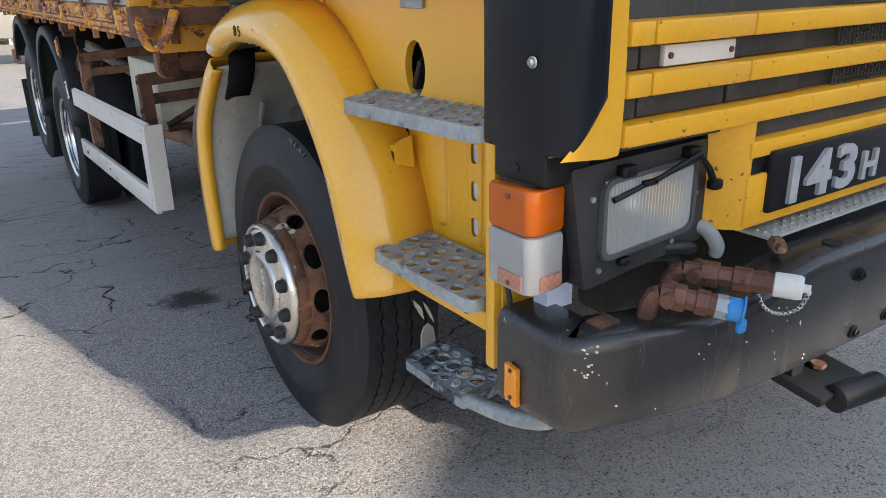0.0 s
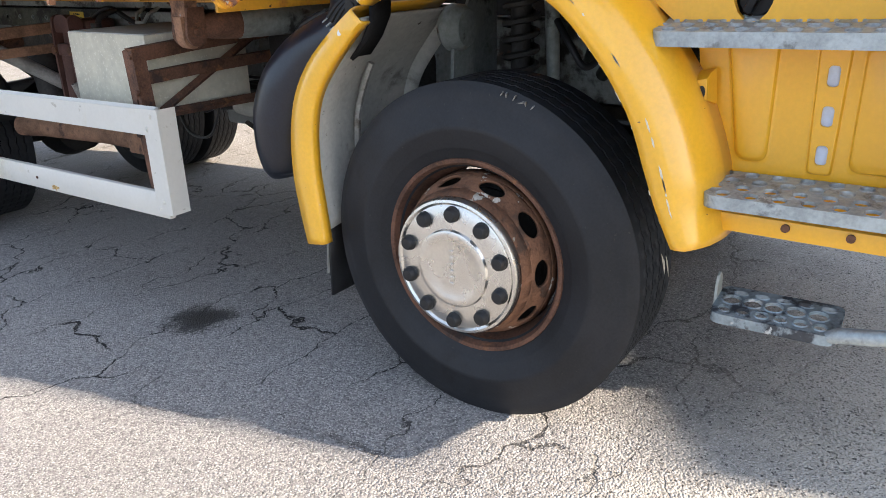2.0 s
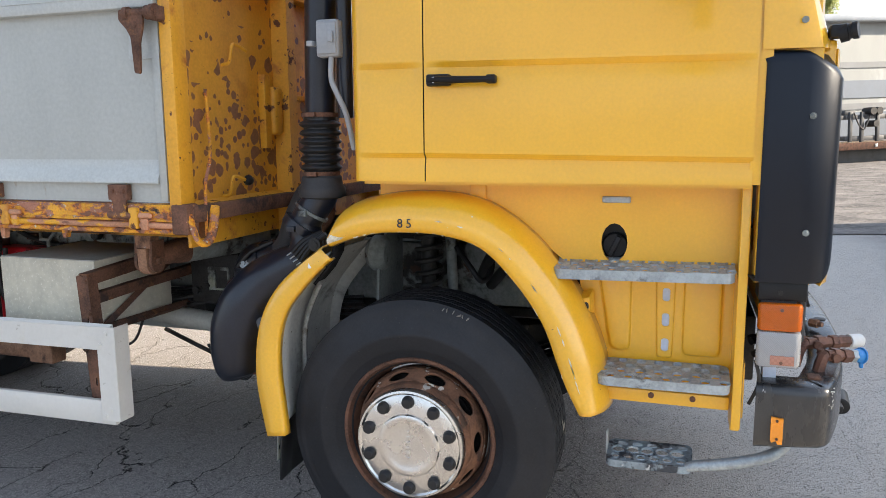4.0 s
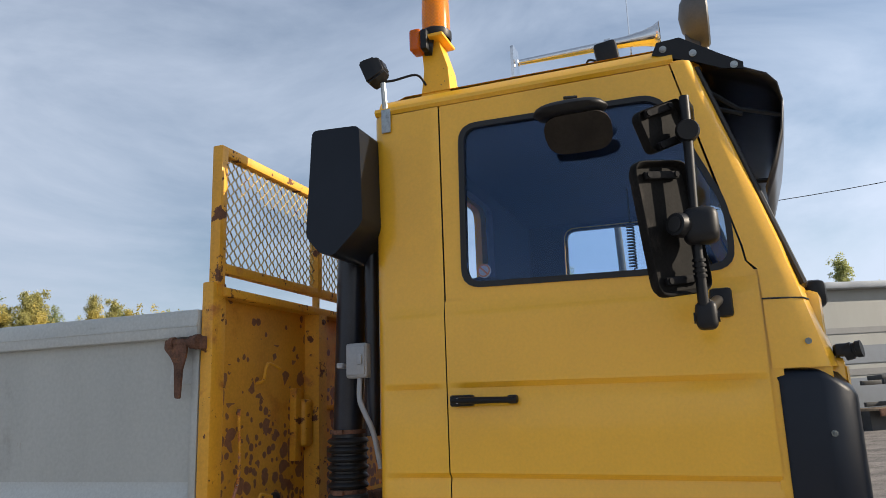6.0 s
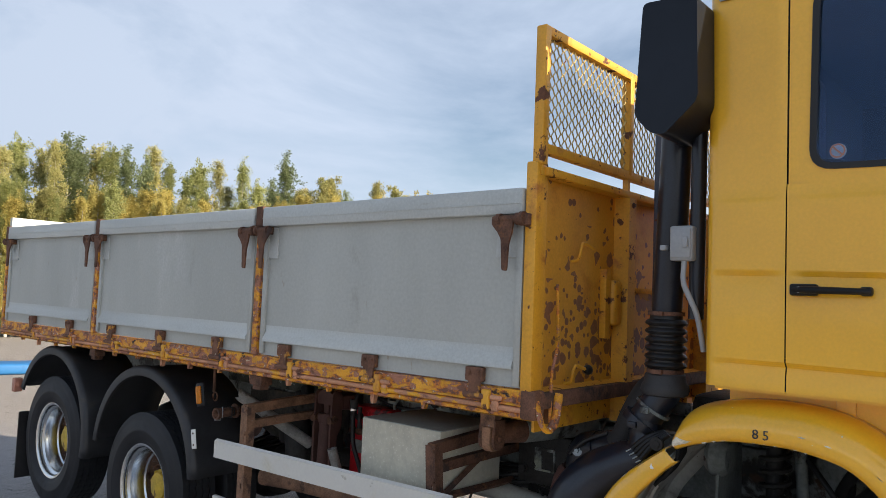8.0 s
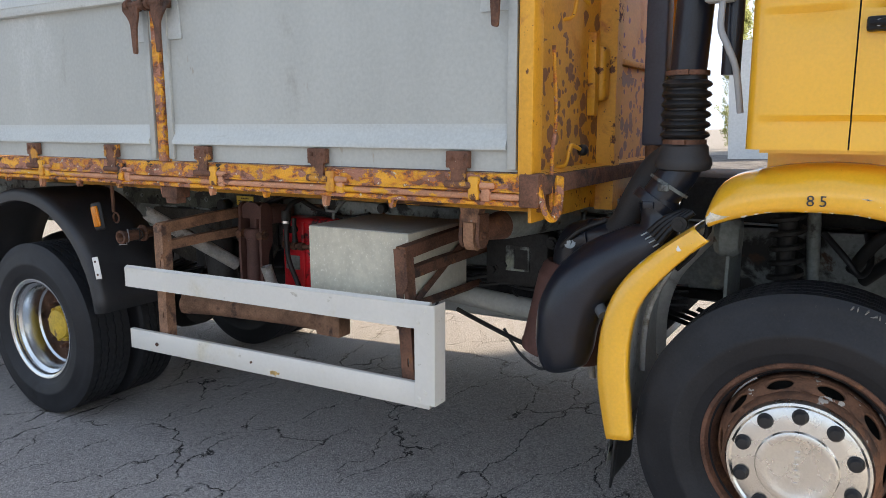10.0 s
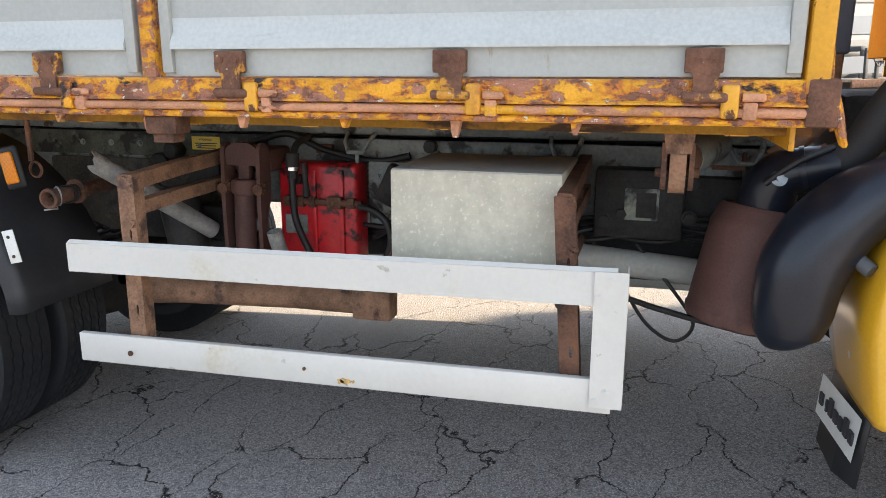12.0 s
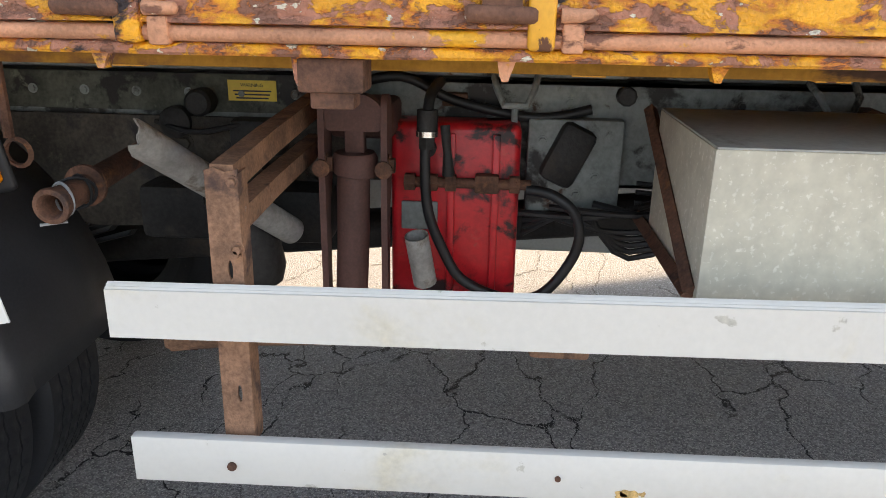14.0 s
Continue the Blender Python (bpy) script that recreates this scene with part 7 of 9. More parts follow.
    tube(bm, [(0.97, 2.60, 1.94), (0.965, 2.60, 1.86), (0.965, 2.575, 1.80), (0.98, 2.55, 1.73), (1.01, 2.535, 1.60)], 0.0105, 10, 5)
    part("conduit", bm, M_GREYBOX, bx)
    # blue-grey pipe post between cab and body
    bm = B()
    box(bm, 1.61, 1.70, 2.93, 3.02, 1.475, 2.62, 0.010, 3)
    post = part("standpipe", bm, M_POST_BLUE, truck, "blue-grey painted standpipe")
    bm = B()
    tube(bm, [(1.65, 2.975, 1.48), (1.65, 2.978, 1.34), (1.645, 2.985, 1.27), (1.63, 3.02, 1.22), (1.61, 3.09, 1.16), (1.60, 3.14, 1.12)], 0.036, 16, 4)
    part("lower_pipe", bm, M_RUST_LIGHT, post, "rust-streaked lower pipe")


build_guard()
build_chassis()
build_arch()
build_box()
build_underparts()
build_intake()

# ---- the cab's front, lamps and steps ----
def build_corner(side):
    def X(x):
        return x if side > 0 else far(x)
    path = smooth_path([(0.918, 1.118, 0), (0.914, 1.06, 0), (0.916, 1.0, 0), (0.925, 0.955, 0), (0.95, 0.915, 0), (0.972, 0.90, 0), (1.005, 0.892, 0)], 3)
    bm = B()
    k = len(path) - 1
    rows = []
    for i, p in enumerate(path):
        low = 1.185 if p.x < 0.945 else 1.185 + (p.x - 0.945) * 1.7
        drop = 0.05 * max(0.0, min(1.0, (0.985 - p.y) / 0.08))
        rows.append([(X(p.x + 0.03), p.y + 0.02, low + 0.012), (X(p.x + 0.006), p.y + 0.004, low), (X(p.x), p.y, low + 0.01), (X(p.x), p.y, 1.86 - drop), (X(p.x + 0.008), p.y + 0.010, 1.885 - drop), (X(p.x + 0.03), p.y + 0.035, 1.902 - drop * 0.4)])
    rings(bm, rows, False)
    ob = part("corner_panel", bm, M_PLASTIC, truck, "dark blue-grey plastic corner panel", 50)
    mod = ob.modifiers.new("thick", "SOLIDIFY")
    mod.thickness, mod.offset = 0.008, -1.0 if side > 0 else 1.0
    for z in (1.70, 1.345):
        bm = B()
        c = Vector((X(0.917), 0.982, z))
        cyl(bm, c, c + Vector((-0.004 * side, 0, 0)), 0.010, seg=18)
        cyl(bm, c + Vector((-0.003 * side, 0, 0)), c + Vector((-0.010 * side, 0, 0)), 0.007, 0.005, seg=14)
        part("screw", bm, M_FRAME, ob)
    # yellow strip beside it and the corner behind
    bm = B()
    rings(bm, [[(X(0.938), 0.93, 1.178), (X(1.02), 0.900, 1.178), (X(1.054), 0.905, 1.178), (X(1.054), 0.96, 1.178)],
               [(X(0.95), 0.918, 1.20), (X(1.02), 0.898, 1.20), (X(1.054), 0.90, 1.20), (X(1.054), 0.96, 1.20)],
               [(X(0.99), 0.908, 1.30), (X(1.02), 0.896, 1.30), (X(1.054), 0.898, 1.30), (X(1.054), 0.96, 1.30)],
               [(X(0.99), 0.915, 1.90), (X(1.02), 0.905, 1.90), (X(1.054), 0.91, 1.90), (X(1.054), 0.96, 1.90)]])
    box(bm, X(0.94), X(1.02), 0.96, 1.12, 1.18, 1.90)
    part("corner_strip", bm, M_YELLOW, truck)
    bm = B()
    tube(bm, [(X(XS + 0.0045), 1.138, 2.122), (X(XS + 0.0055), 1.07, 2.120), (X(XS + 0.022), 1.015, 2.118), (X(XS + 0.06), 0.998, 2.116)], 0.003, 6)
    part("panel_seam", bm, M_SEAL, truck)
    bm = B()
    c = (X(XS + 0.006), 1.02, 1.98)
    cyl(bm, c, (c[0] - 0.006 * side, c[1], c[2]), 0.010, seg=14)
    part("screw", bm, M_FRAME, truck)
    # lamp cluster on the corner
    bm = B()
    box(bm, X(0.936), X(1.0), 0.992, 1.096, 0.905, 1.135, 0.006)
    box(bm, X(0.932), X(1.045), 0.962, 1.105, 1.124, 1.19, 0.006)
    box(bm, X(0.985), X(1.035), 0.992, 1.075, 0.91, 1.17, 0.004)
    cl = part("corner_lamp", bm, M_BLACK, truck, "corner lamp with amber and clear lenses")
    plan = rounded([(0.930, 1.106), (0.911, 1.098), (0.909, 0.984), (0.930, 0.970), (1.004, 0.978), (1.004, 1.02)], 0.012, 4)
    mid_x, mid_y = sum(p[0] for p in plan) / len(plan), sum(p[1] for p in plan) / len(plan)

    def lens_block(z0, z1, out=0.0):
        bm = B()
        loops = []
        for inset, z in ((0.010, z0), (0.004, z0 + 0.002), (0.0, z0 + 0.009), (0.0, z1 - 0.009), (0.004, z1 - 0.002), (0.010, z1)):
            row = []
            for px, py in plan:
                d = Vector((px - mid_x, py - mid_y))
                d = d * ((d.length - inset + out) / d.length)
                row.append((X(mid_x + d.x), mid_y + d.y, z))
            loops.append(row)
        rings(bm, loops)
        return bm
    part("amber_lens", lens_block(1.030, 1.118), M_AMBER_DEEP, cl, "amber ribbed lens")
    part("clear_lens", lens_block(0.912, 1.028), M_CLEAR, cl, "clear ribbed lens")
    bm = B()
    box(bm, X(0.9065), X(0.912), 0.992, 1.062, 0.922, 0.952, 0.001)
    box(bm, X(0.935), X(0.99), 0.9685, 0.976, 0.922, 0.950, 0.001)
    part("reflector", bm, M_REDLENS, cl, "dull pink reflector strip")
    for z, y in ((1.100, 1.035), (0.930, 1.03)):
        bm = B()
        cyl(bm, (X(0.912), y, z), (X(0.9055), y, z), 0.0055, seg=12)
        cyl(bm, (X(0.906), y, z), (X(0.9045), y, z), 0.0025, seg=8)
        part("screw", bm, M_RUST, cl)
    bm = B()
    cyl(bm, (X(0.933), 1.04, 1.150), (X(0.929), 1.04, 1.150), 0.008, seg=14)
    part("screw", bm, M_FRAME_DARK, cl)
    # headlamp
    bm = B()
    a0, a1 = sorted((X(1.078), X(1.338)))
    lo, hi = (0.962, 0.976) if side > 0 else (0.976, 0.962)
    plate(bm, "y", 0.958, 1.06, rounded([(X(1.040), 0.900), (X(1.40), 0.935), (X(1.385), 1.158), (X(0.992), 1.150)], 0.010),
          [rounded([(a0, lo), (a1, hi), (a1, 1.122), (a0, 1.112)], 0.03)])
    hl = part("headlamp", bm, M_LAMPFRAME, truck, "square headlamp in a grey frame with a wiper")
    bm = B()
    rows = []
    for j in range(57):
        u = j / 56
        x = a0 - 0.003 + (a1 - a0 + 0.006) * u
        z0 = lo + (hi - lo) * u
        rows.append([(x, 0.948 + 0.0012 * (j % 2) + 0.05 * ((x - (a0 + a1) / 2)) ** 2, z0 - 0.003 + (1.120 - z0) * v) for v in (0.0, 0.06, 0.2, 0.45, 0.7, 0.92, 1.0)])
    rings(bm, rows, False)
    part("headlamp_glass", bm, M_HEADGLASS, hl, "ribbed headlamp glass", 10)
    bm = B()
    plate(bm, "y", 0.9445, 0.9575, rounded([(a0 - 0.008, lo - 0.008), (a1 + 0.008, hi - 0.008), (a1 + 0.008, 1.130), (a0 - 0.008, 1.120)], 0.03, 4),
          [rounded([(a0 + 0.002, lo + 0.003), (a1 - 0.002, hi + 0.003), (a1 - 0.002, 1.120), (a0 + 0.002, 1.110)], 0.026, 5)])
    part("bezel", bm, M_LAMPGREY, hl, "thin grey headlamp rim")
    bm = B()
    rows = []
    for u in np.linspace(-1, 1, 13):
        rows.append([((a0 + a1) / 2 + u * (a1 - a0) / 2, 0.962 + 0.08 * (1 - 0.55 * u * u - 0.45 * v * v), 1.043 + v * 0.082) for v in np.linspace(-1, 1, 9)])
    rings(bm, rows, False)
    part("lamp_reflector", bm, M_CHROME, hl, "silver lamp bowl")
    bm = B()
    lathe(bm, [(0.0, -0.02), (0.028, -0.012), (0.036, 0.02)], ((a0 + a1) / 2, 0.985, 1.045), "y", 20)
    part("bulb_shield", bm, M_CHROME, hl)
    bm = B()
    tube(bm, [(X(1.085), 0.936, 1.082), (X(1.19), 0.932, 1.104), (X(1.335), 0.934, 1.128)], [0.006, 0.005, 0.004], 6)
    box(bm, X(1.16), X(1.20), 0.926, 0.938, 1.096, 1.108, 0.003)
    part("wiper_blade", bm, M_BLACK, hl)
    bm = B()
    tube(bm, [(X(1.385), 0.935, 1.068), (X(1.355), 0.925, 1.100), (X(1.318), 0.925, 1.140), (X(1.19), 0.928, 1.104)], [0.009, 0.008, 0.006, 0.005], 6)
    box(bm, X(1.372), X(1.402), 0.92, 0.945, 1.052, 1.075, 0.006)
    part("wiper_arm", bm, M_BLACK, hl)
    for u0, u1, v0, v1, z0, z1 in ((1.30, 1.335, 0.93, 0.96, 1.128, 1.152), (1.11, 1.15, 0.935, 0.96, 1.118, 1.142), (1.125, 1.155, 0.94, 0.96, 0.935, 0.952)):
        bm = B()
        box(bm, X(u0), X(u1), v0, v1, z0, z1, 0.006, 3)
        part("lens_clip", bm, M_BLACK, hl)
    for sx, sz in ((1.050, 1.085), (1.355, 1.045), (1.075, 0.935), (1.29, 0.952)):
        bm = B()
        cyl(bm, (X(sx), 0.959, sz), (X(sx), 0.953, sz), 0.006, seg=12)
        part("screw", bm, M_GALV, hl)


def build_grille():
    bm = B()
    box(bm, 1.05, far(1.05), 0.945, 0.98, 1.17, 1.49)
    box(bm, 1.50, far(1.50), 0.925, 0.95, 0.95, 1.20)
    for z in (1.342, 1.255):
        for x0 in (1.06, 1.125, 1.39):
            box(bm, x0, x0 + (0.06 if x0 < 1.12 else 0.255), 0.930, 0.95, z - 0.022, z + 0.022, 0.004)
    tube(bm, [(1.17, 0.935, 1.215), (1.19, 0.928, 1.205), (1.36, 0.928, 1.20), (1.42, 0.932, 1.225)], 0.006, 6, 4)
    gr = part("grille", bm, M_GRILLE, truck, "dusty grey grille backing")
    for zc, cuts in ((1.386, (1.056, 1.12, 1.41, 2.69, 2.98, 3.044)), (1.298, (1.056, 1.12, 1.41, 2.69, 2.98, 3.044)), (1.211, (1.056, 3.044))):
        for a, b in zip(cuts, cuts[1:]):
            bm = B()
            box(bm, a + 0.0015, b - 0.0015, 0.893, 0.95, zc - 0.021, zc + 0.021, 0.006, 2)
            part("grille_bar", bm, M_YELLOW_BAR, gr, "yellow grille bar")
    # standing mesh panels
    bm = B()
    for z0, z1 in ((1.412, 1.455), (1.322, 1.362), (1.234, 1.274)):
        for x in np.arange(1.78, 2.32, 0.016):
            tube(bm, [(x, 0.928, z0), (x, 0.928, z1)], 0.0018, 4)
        for z in np.arange(z0, z1, 0.011):
            tube(bm, [(1.78, 0.927, z), (2.32, 0.927, z)], 0.0018, 4)
    part("grille_mesh", bm, M_GRILLE, gr, "woven grille mesh")
    bm = B()
    box(bm, 1.175, 1.385, 0.918, 0.932, 1.322, 1.360, 0.003)
    pl = part("blank_plate", bm, M_STICKER, gr, "blank white plate with two rivets")
    for x in (1.19, 1.37):
        bm = B()
        cyl(bm, (x, 0.919, 1.341), (x, 0.914, 1.341), 0.006, seg=10)
        part("rivet", bm, M_RUST, pl)
    # projecting middle section with the model badge
    bm = B()
    box(bm, 1.445, far(1.445), 0.893, 1.05, 1.113, 1.150, 0.005)
    box(bm, 1.445, far(1.445), 0.893, 1.05, 0.958, 1.076, 0.006)
    box(bm, 1.50, far(1.50), 0.905, 1.05, 1.07, 1.15)
    for s in (1, -1):
        q = [(x if s > 0 else far(x), y) for x, y in ((1.388, 0.962), (1.449, 0.8945), (1.462, 0.90), (1.41, 0.99))]
        plate(bm, "z", 0.957, 1.200, q)
    mid = part("badge_bar", bm, M_YELLOW_BAR, gr, "yellow lower grille section")
    bm = B()
    box(bm, 1.448, 1.505, 0.899, 0.93, 1.077, 1.112)
    part("side_vent", bm, M_BLACK, gr)
    bm = B()
    box(bm, 1.512, 2.06, 0.880, 0.92, 0.985, 1.122, 0.005)
    badge = part("badge_plate", bm, M_BLACK, gr, "black plate with silver model figures")
    for ch, x, w in (("1", 1.588, 1.25), ("4", 1.688, 1.38), ("3", 1.802, 1.38)):
        bm = B()
        glyph(bm, ch, 0.138, Matrix.Translation((x, 0.877, 1.003)) @ pose(0, 0, 0, 90, 0, 0) @ Matrix.Diagonal((w, 1.0, 1.0, 1.0)), 0.006, 0.005)
        part("figure", bm, M_SILVER, badge, "silver figure")
    bm = B()
    glyph(bm, "H", 0.092, Matrix.Translation((1.912, 0.877, 1.006)) @ pose(0, 0, 0, 90, 0, 0) @ Matrix.Diagonal((1.15, 1.0, 1.0, 1.0)), 0.006, 0.003)
    part("letter", bm, M_SILVER, badge, "silver letter")
    # windscreen
    bm = B()
    rows = []
    for x in np.linspace(0.985, far(0.985), 11):
        b = 0.03 * (1 - ((x - XC) / 1.06) ** 2)
        rows.append([(x, 1.262 - b, 2.975), (x, 1.015 - b, 2.18)])
    rings(bm, rows, False)
    ws = part("windscreen", bm, M_GLASS, truck, "windscreen glass")
    ws.visible_shadow = False
    bm = B()
    tube(bm, [(0.975, 1.255, 2.97), (0.972, 1.005, 2.17), (1.2, 0.985, 2.165), (XC, 0.975, 2.16), (far(1.2), 0.985, 2.165), (far(0.972), 1.005, 2.17), (far(0.975), 1.255, 2.97)], 0.012, 8)
    part("windscreen_seal", bm, M_SEAL, truck)
    bm = B()
    box(bm, 1.05, 1.16, 0.93, 1.0, 2.10, 2.19, 0.02)
    tube(bm, [(1.10, 0.96, 2.16), (1.3, 0.955, 2.20), (1.7, 0.95, 2.22)], 0.009, 6)
    part("windscreen_wiper", bm, M_BLACK, truck, "black windscreen wiper")
    bm = B()
    box(bm, 0.965, 1.02, 0.88, 0.945, 1.93, 1.97, 0.01)
    tube(bm, [(0.985, 0.915, 1.942), (0.978, 0.893, 1.947), (0.977, 0.891, 1.947), (0.974, 0.883, 1.949), (0.973, 0.882, 1.949), (0.968, 0.868, 1.951)], [0.027, 0.027, 0.022, 0.022, 0.026, 0.026], 12)
    part("spray_nozzle", bm, M_BLACK, truck, "small black nozzle on the cab corner")


def build_bumper():
    half = [(0.935, 1.095, 0.846), (0.928, 1.03, 0.848), (0.922, 0.96, 0.850), (0.922, 0.925, 0.850), (0.929, 0.896, 0.850), (0.945, 0.876, 0.850), (0.972, 0.862, 0.850), (1.05, 0.838, 0.848),
            (1.15, 0.811, 0.845), (1.22, 0.794, 0.843), (1.29, 0.780, 0.848), (1.38, 0.770, 0.870), (1.47, 0.765, 0.892), (1.56, 0.762, 0.905), (1.8, 0.754, 0.908), (XC, 0.752, 0.908)]
    pts = half + [(far(x), y, z) for x, y, z in reversed(half[:-1])]
    bm = B()
    rows = []
    for i, (x, y, zt) in enumerate(pts):
        a, b = Vector(pts[max(i - 1, 0)][:2]), Vector(pts[min(i + 1, len(pts) - 1)][:2])
        t = (b - a).normalized()
        nx, ny = -t.y, t.x
        zb = 0.650 - 0.12 * max(0.0, y - 0.93)
        d = 0.115
        sec = [(0.012, zb), (0.002, zb + 0.010), (0.0, zb + 0.03), (0.0, zt - 0.034), (0.003, zt - 0.016), (0.010, zt - 0.005), (0.022, zt), (d - 0.01, zt + 0.002), (d, zt - 0.004), (d, zt - 0.05), (0.03, zt - 0.03), (0.03, zb)]
        rows.append([(x + nx * o, y + ny * o, z) for o, z in sec])
    rings(bm, rows)
    bump = part("bumper", bm, M_BUMPER, truck, "black scuffed steel bumper", 50)
    bm = B()
    plate(bm, "x", 0.915, 0.925, [(1.047, 0.668), (1.042, 0.660), (1.030, 0.667), (1.024, 0.656), (1.010, 0.657), (1.010, 0.742), (1.047, 0.746)])
    ref = part("side_reflector", bm, M_REFLECTOR, bump, "orange rectangular reflector with a broken end")
    for y, z in ((1.029, 0.735), (1.028, 0.674)):
        bm = B()
        cyl(bm, (0.916, y, z), (0.912, y, z), 0.0045, seg=10)
        part("screw", bm, M_RUST, ref)
    for x, z in ((1.70, 0.838), (1.72, 0.690), (1.86, 0.695)):
        bm = B()
        cyl(bm, (x, 0.764, z), (x, 0.750, z), 0.016, seg=16)
        lathe(bm, [(0.011, 0.0), (0.011, -0.008), (0.007, -0.010), (0.006, -0.004), (0.0, -0.004)], (x, 0.752, z), "y", 12)
        part("bolt", bm, M_BLACK, bump)
    # black disc that stands in for a shaded hole in the bumper top
    bm = B()
    cyl(bm, (1.66, 0.805, 0.905), (1.66, 0.805, 0.9105), 0.022, seg=20)
    part("bumper_hole_dark", bm, M_SEAL, bump)
    # bare metal scrapes along the corner
    rng = random.Random(31)
    for k in range(30):
        if k < 16:
            x, y, z = rng.gauss(0.965, 0.012), 0.0, rng.uniform(0.775, 0.846)
        else:
            x, y, z = rng.uniform(1.0, 1.6), 0.0, rng.choice([rng.uniform(0.67, 0.72), rng.uniform(0.76, 0.835)])
        y = float(np.interp(x, [p[0] for p in half[3:]], [p[1] for p in half[3:]]))
        r = rng.uniform(0.0010, 0.0030)
        bm = B()
        ring = [(x + r * rng.uniform(0.5, 1.5) * math.cos(a), z + r * rng.uniform(0.4, 1.2) * math.sin(a)) for a in np.linspace(0, 2 * math.pi, 9, endpoint=False)]
        slope = float(np.interp(x, [0.94, 0.98, 1.15, 1.4], [-0.75, -0.32, -0.25, -0.08]))
        rings(bm, [[(u, y + (u - x) * slope - 0.0012, w) for u, w in ring], [(u, y + (u - x) * slope + 0.003, w) for u, w in ring]])
        part("paint_scrape", bm, M_FLAKE, bump)
    # tow bracket under it
    bm = B()
    box(bm, 1.55, 1.74, 0.715, 0.90, 0.575, 0.600, 0.006, turn=pose(0, 0, 0, 8))
    tube(bm, [(1.60, 0.715, 0.570), (1.605, 0.715, 0.570), (1.755, 0.695, 0.565), (1.76, 0.695, 0.565)], [0.026, 0.032, 0.032, 0.026], 20)
    box(bm, 1.57, 1.62, 0.80, 0.98, 0.58, 0.66, 0.006)
    bracket = part("tow_bracket", bm, M_BLACK, truck, "black tow bracket under the bumper")
    bm = B()
    cyl(bm, (1.66, 0.79, 0.602), (1.66, 0.79, 0.612), 0.018, seg=6)
    part("bolt", bm, M_RUST, bracket)
    # what lies behind the bumper
    bm = B()
    box(bm, 1.55, far(1.55), 1.05, 1.14, 0.66, 0.93, 0.01)
    box(bm, 1.30, 1.62, 1.14, 1.24, 0.70, 0.95, 0.02)
    box(bm, 1.02, 1.10, 0.93, 1.06, 0.78, 0.81, 0.004)
    part("front_crossmember", bm, M_FRAME_DARK, truck)
    bm = B()
    plate(bm, "y", 1.128, 1.133, [(0.975, 0.71), (1.03, 0.69), (1.055, 0.80), (1.055, 0.90), (0.975, 0.90)])
    part("side_bracket", bm, M_YELLOW, truck, "yellow bracket behind the bumper end")
    bm = B()
    box(bm, 1.02, 1.075, 0.89, 0.93, 0.846, 0.856, 0.003)
    part("rusted_tab", bm, M_RUST, bump)
    bm = B()
    rings(bm, [[(x, y, z) for y, z in ((1.07, 0.84), (1.03, 0.838), (1.03, 0.90), (1.07, 0.90))] for x in (1.01, 1.02, 1.075, 1.08)])
    part("washer_bottle", bm, M_SLOT, truck, "pale plastic bottle below the lamp")
    for k, pts in enumerate(([(1.15, 1.10, 0.93), (1.24, 1.0, 0.935), (1.33, 0.95, 0.93), (1.40, 0.99, 0.90), (1.46, 1.08, 0.86)], [(1.10, 1.09, 0.90), (1.22, 1.02, 0.91), (1.32, 0.98, 0.905), (1.42, 1.04, 0.84)],
                             [(0.955, 1.10, 0.92), (0.958, 1.085, 0.86), (0.965, 1.09, 0.82), (0.985, 1.11, 0.76)])):
        bm = B()
        tube(bm, pts, 0.014 if k < 2 else 0.006, 10, 5)
        part("front_hose", bm, M_HOSE, truck, "black hose behind the bumper")
    bm = B()
    tube(bm, [(1.37, 1.03, 0.97), (1.395, 0.955, 0.96), (1.42, 0.935, 0.92), (1.425, 0.94, 0.895)], [0.017, 0.017, 0.017, 0.015], 12, 4)
    part("grey_hose", bm, M_GREYBOX, truck)
    bm = B()
    box(bm, 1.52, far(1.52), 0.87, 1.05, 0.925, 0.932)
    for x in np.arange(1.54, 2.4, 0.035):
        for y in (0.88, 0.90, 0.92, 0.945, 0.97):
            box(bm, x, x + 0.018, y, y + 0.006, 0.932, 0.935, turn=pose(0, 0, 0, 0, 0, 40))
    part("tread_plate", bm, M_ALU_RAIL, truck, "aluminium checker plate")
    bm = B()
    cyl(bm, (1.52, 0.86, 0.925), (1.50, 0.835, 0.925), 0.017, seg=6)
    cyl(bm, (1.50, 0.835, 0.925), (1.49, 0.822, 0.925), 0.010, seg=12)
    part("loose_bolt", bm, M_RUST_LIGHT, truck)
    # couplings
    for p, d, cap, nm in (((1.275, 0.905, 0.905), (0.110, -0.195, -0.004), M_WHITE, "white plastic cap"), ((1.150, 0.862, 0.900), (0.088, -0.128, -0.016), M_BLUE, "blue plastic cap")):
        bm = B()
        a, d = Vector(p), Vector(d)
        steps = ((0.0, 0.021), (0.15, 0.021), (0.16, 0.027), (0.30, 0.027), (0.31, 0.020), (0.42, 0.020), (0.43, 0.025), (0.58, 0.025), (0.59, 0.021), (0.66, 0.023), (0.72, 0.023))
        tube(bm, [a + d * u for u, _ in steps], [r for _, r in steps], 6)
        side_way = d.cross(Vector((0, 0, 1))).normalized()
        tube(bm, [a + d * 0.10 - side_way * 0.045, a + d * 0.14, a + d * 0.10 + side_way * 0.035], 0.015, 8)
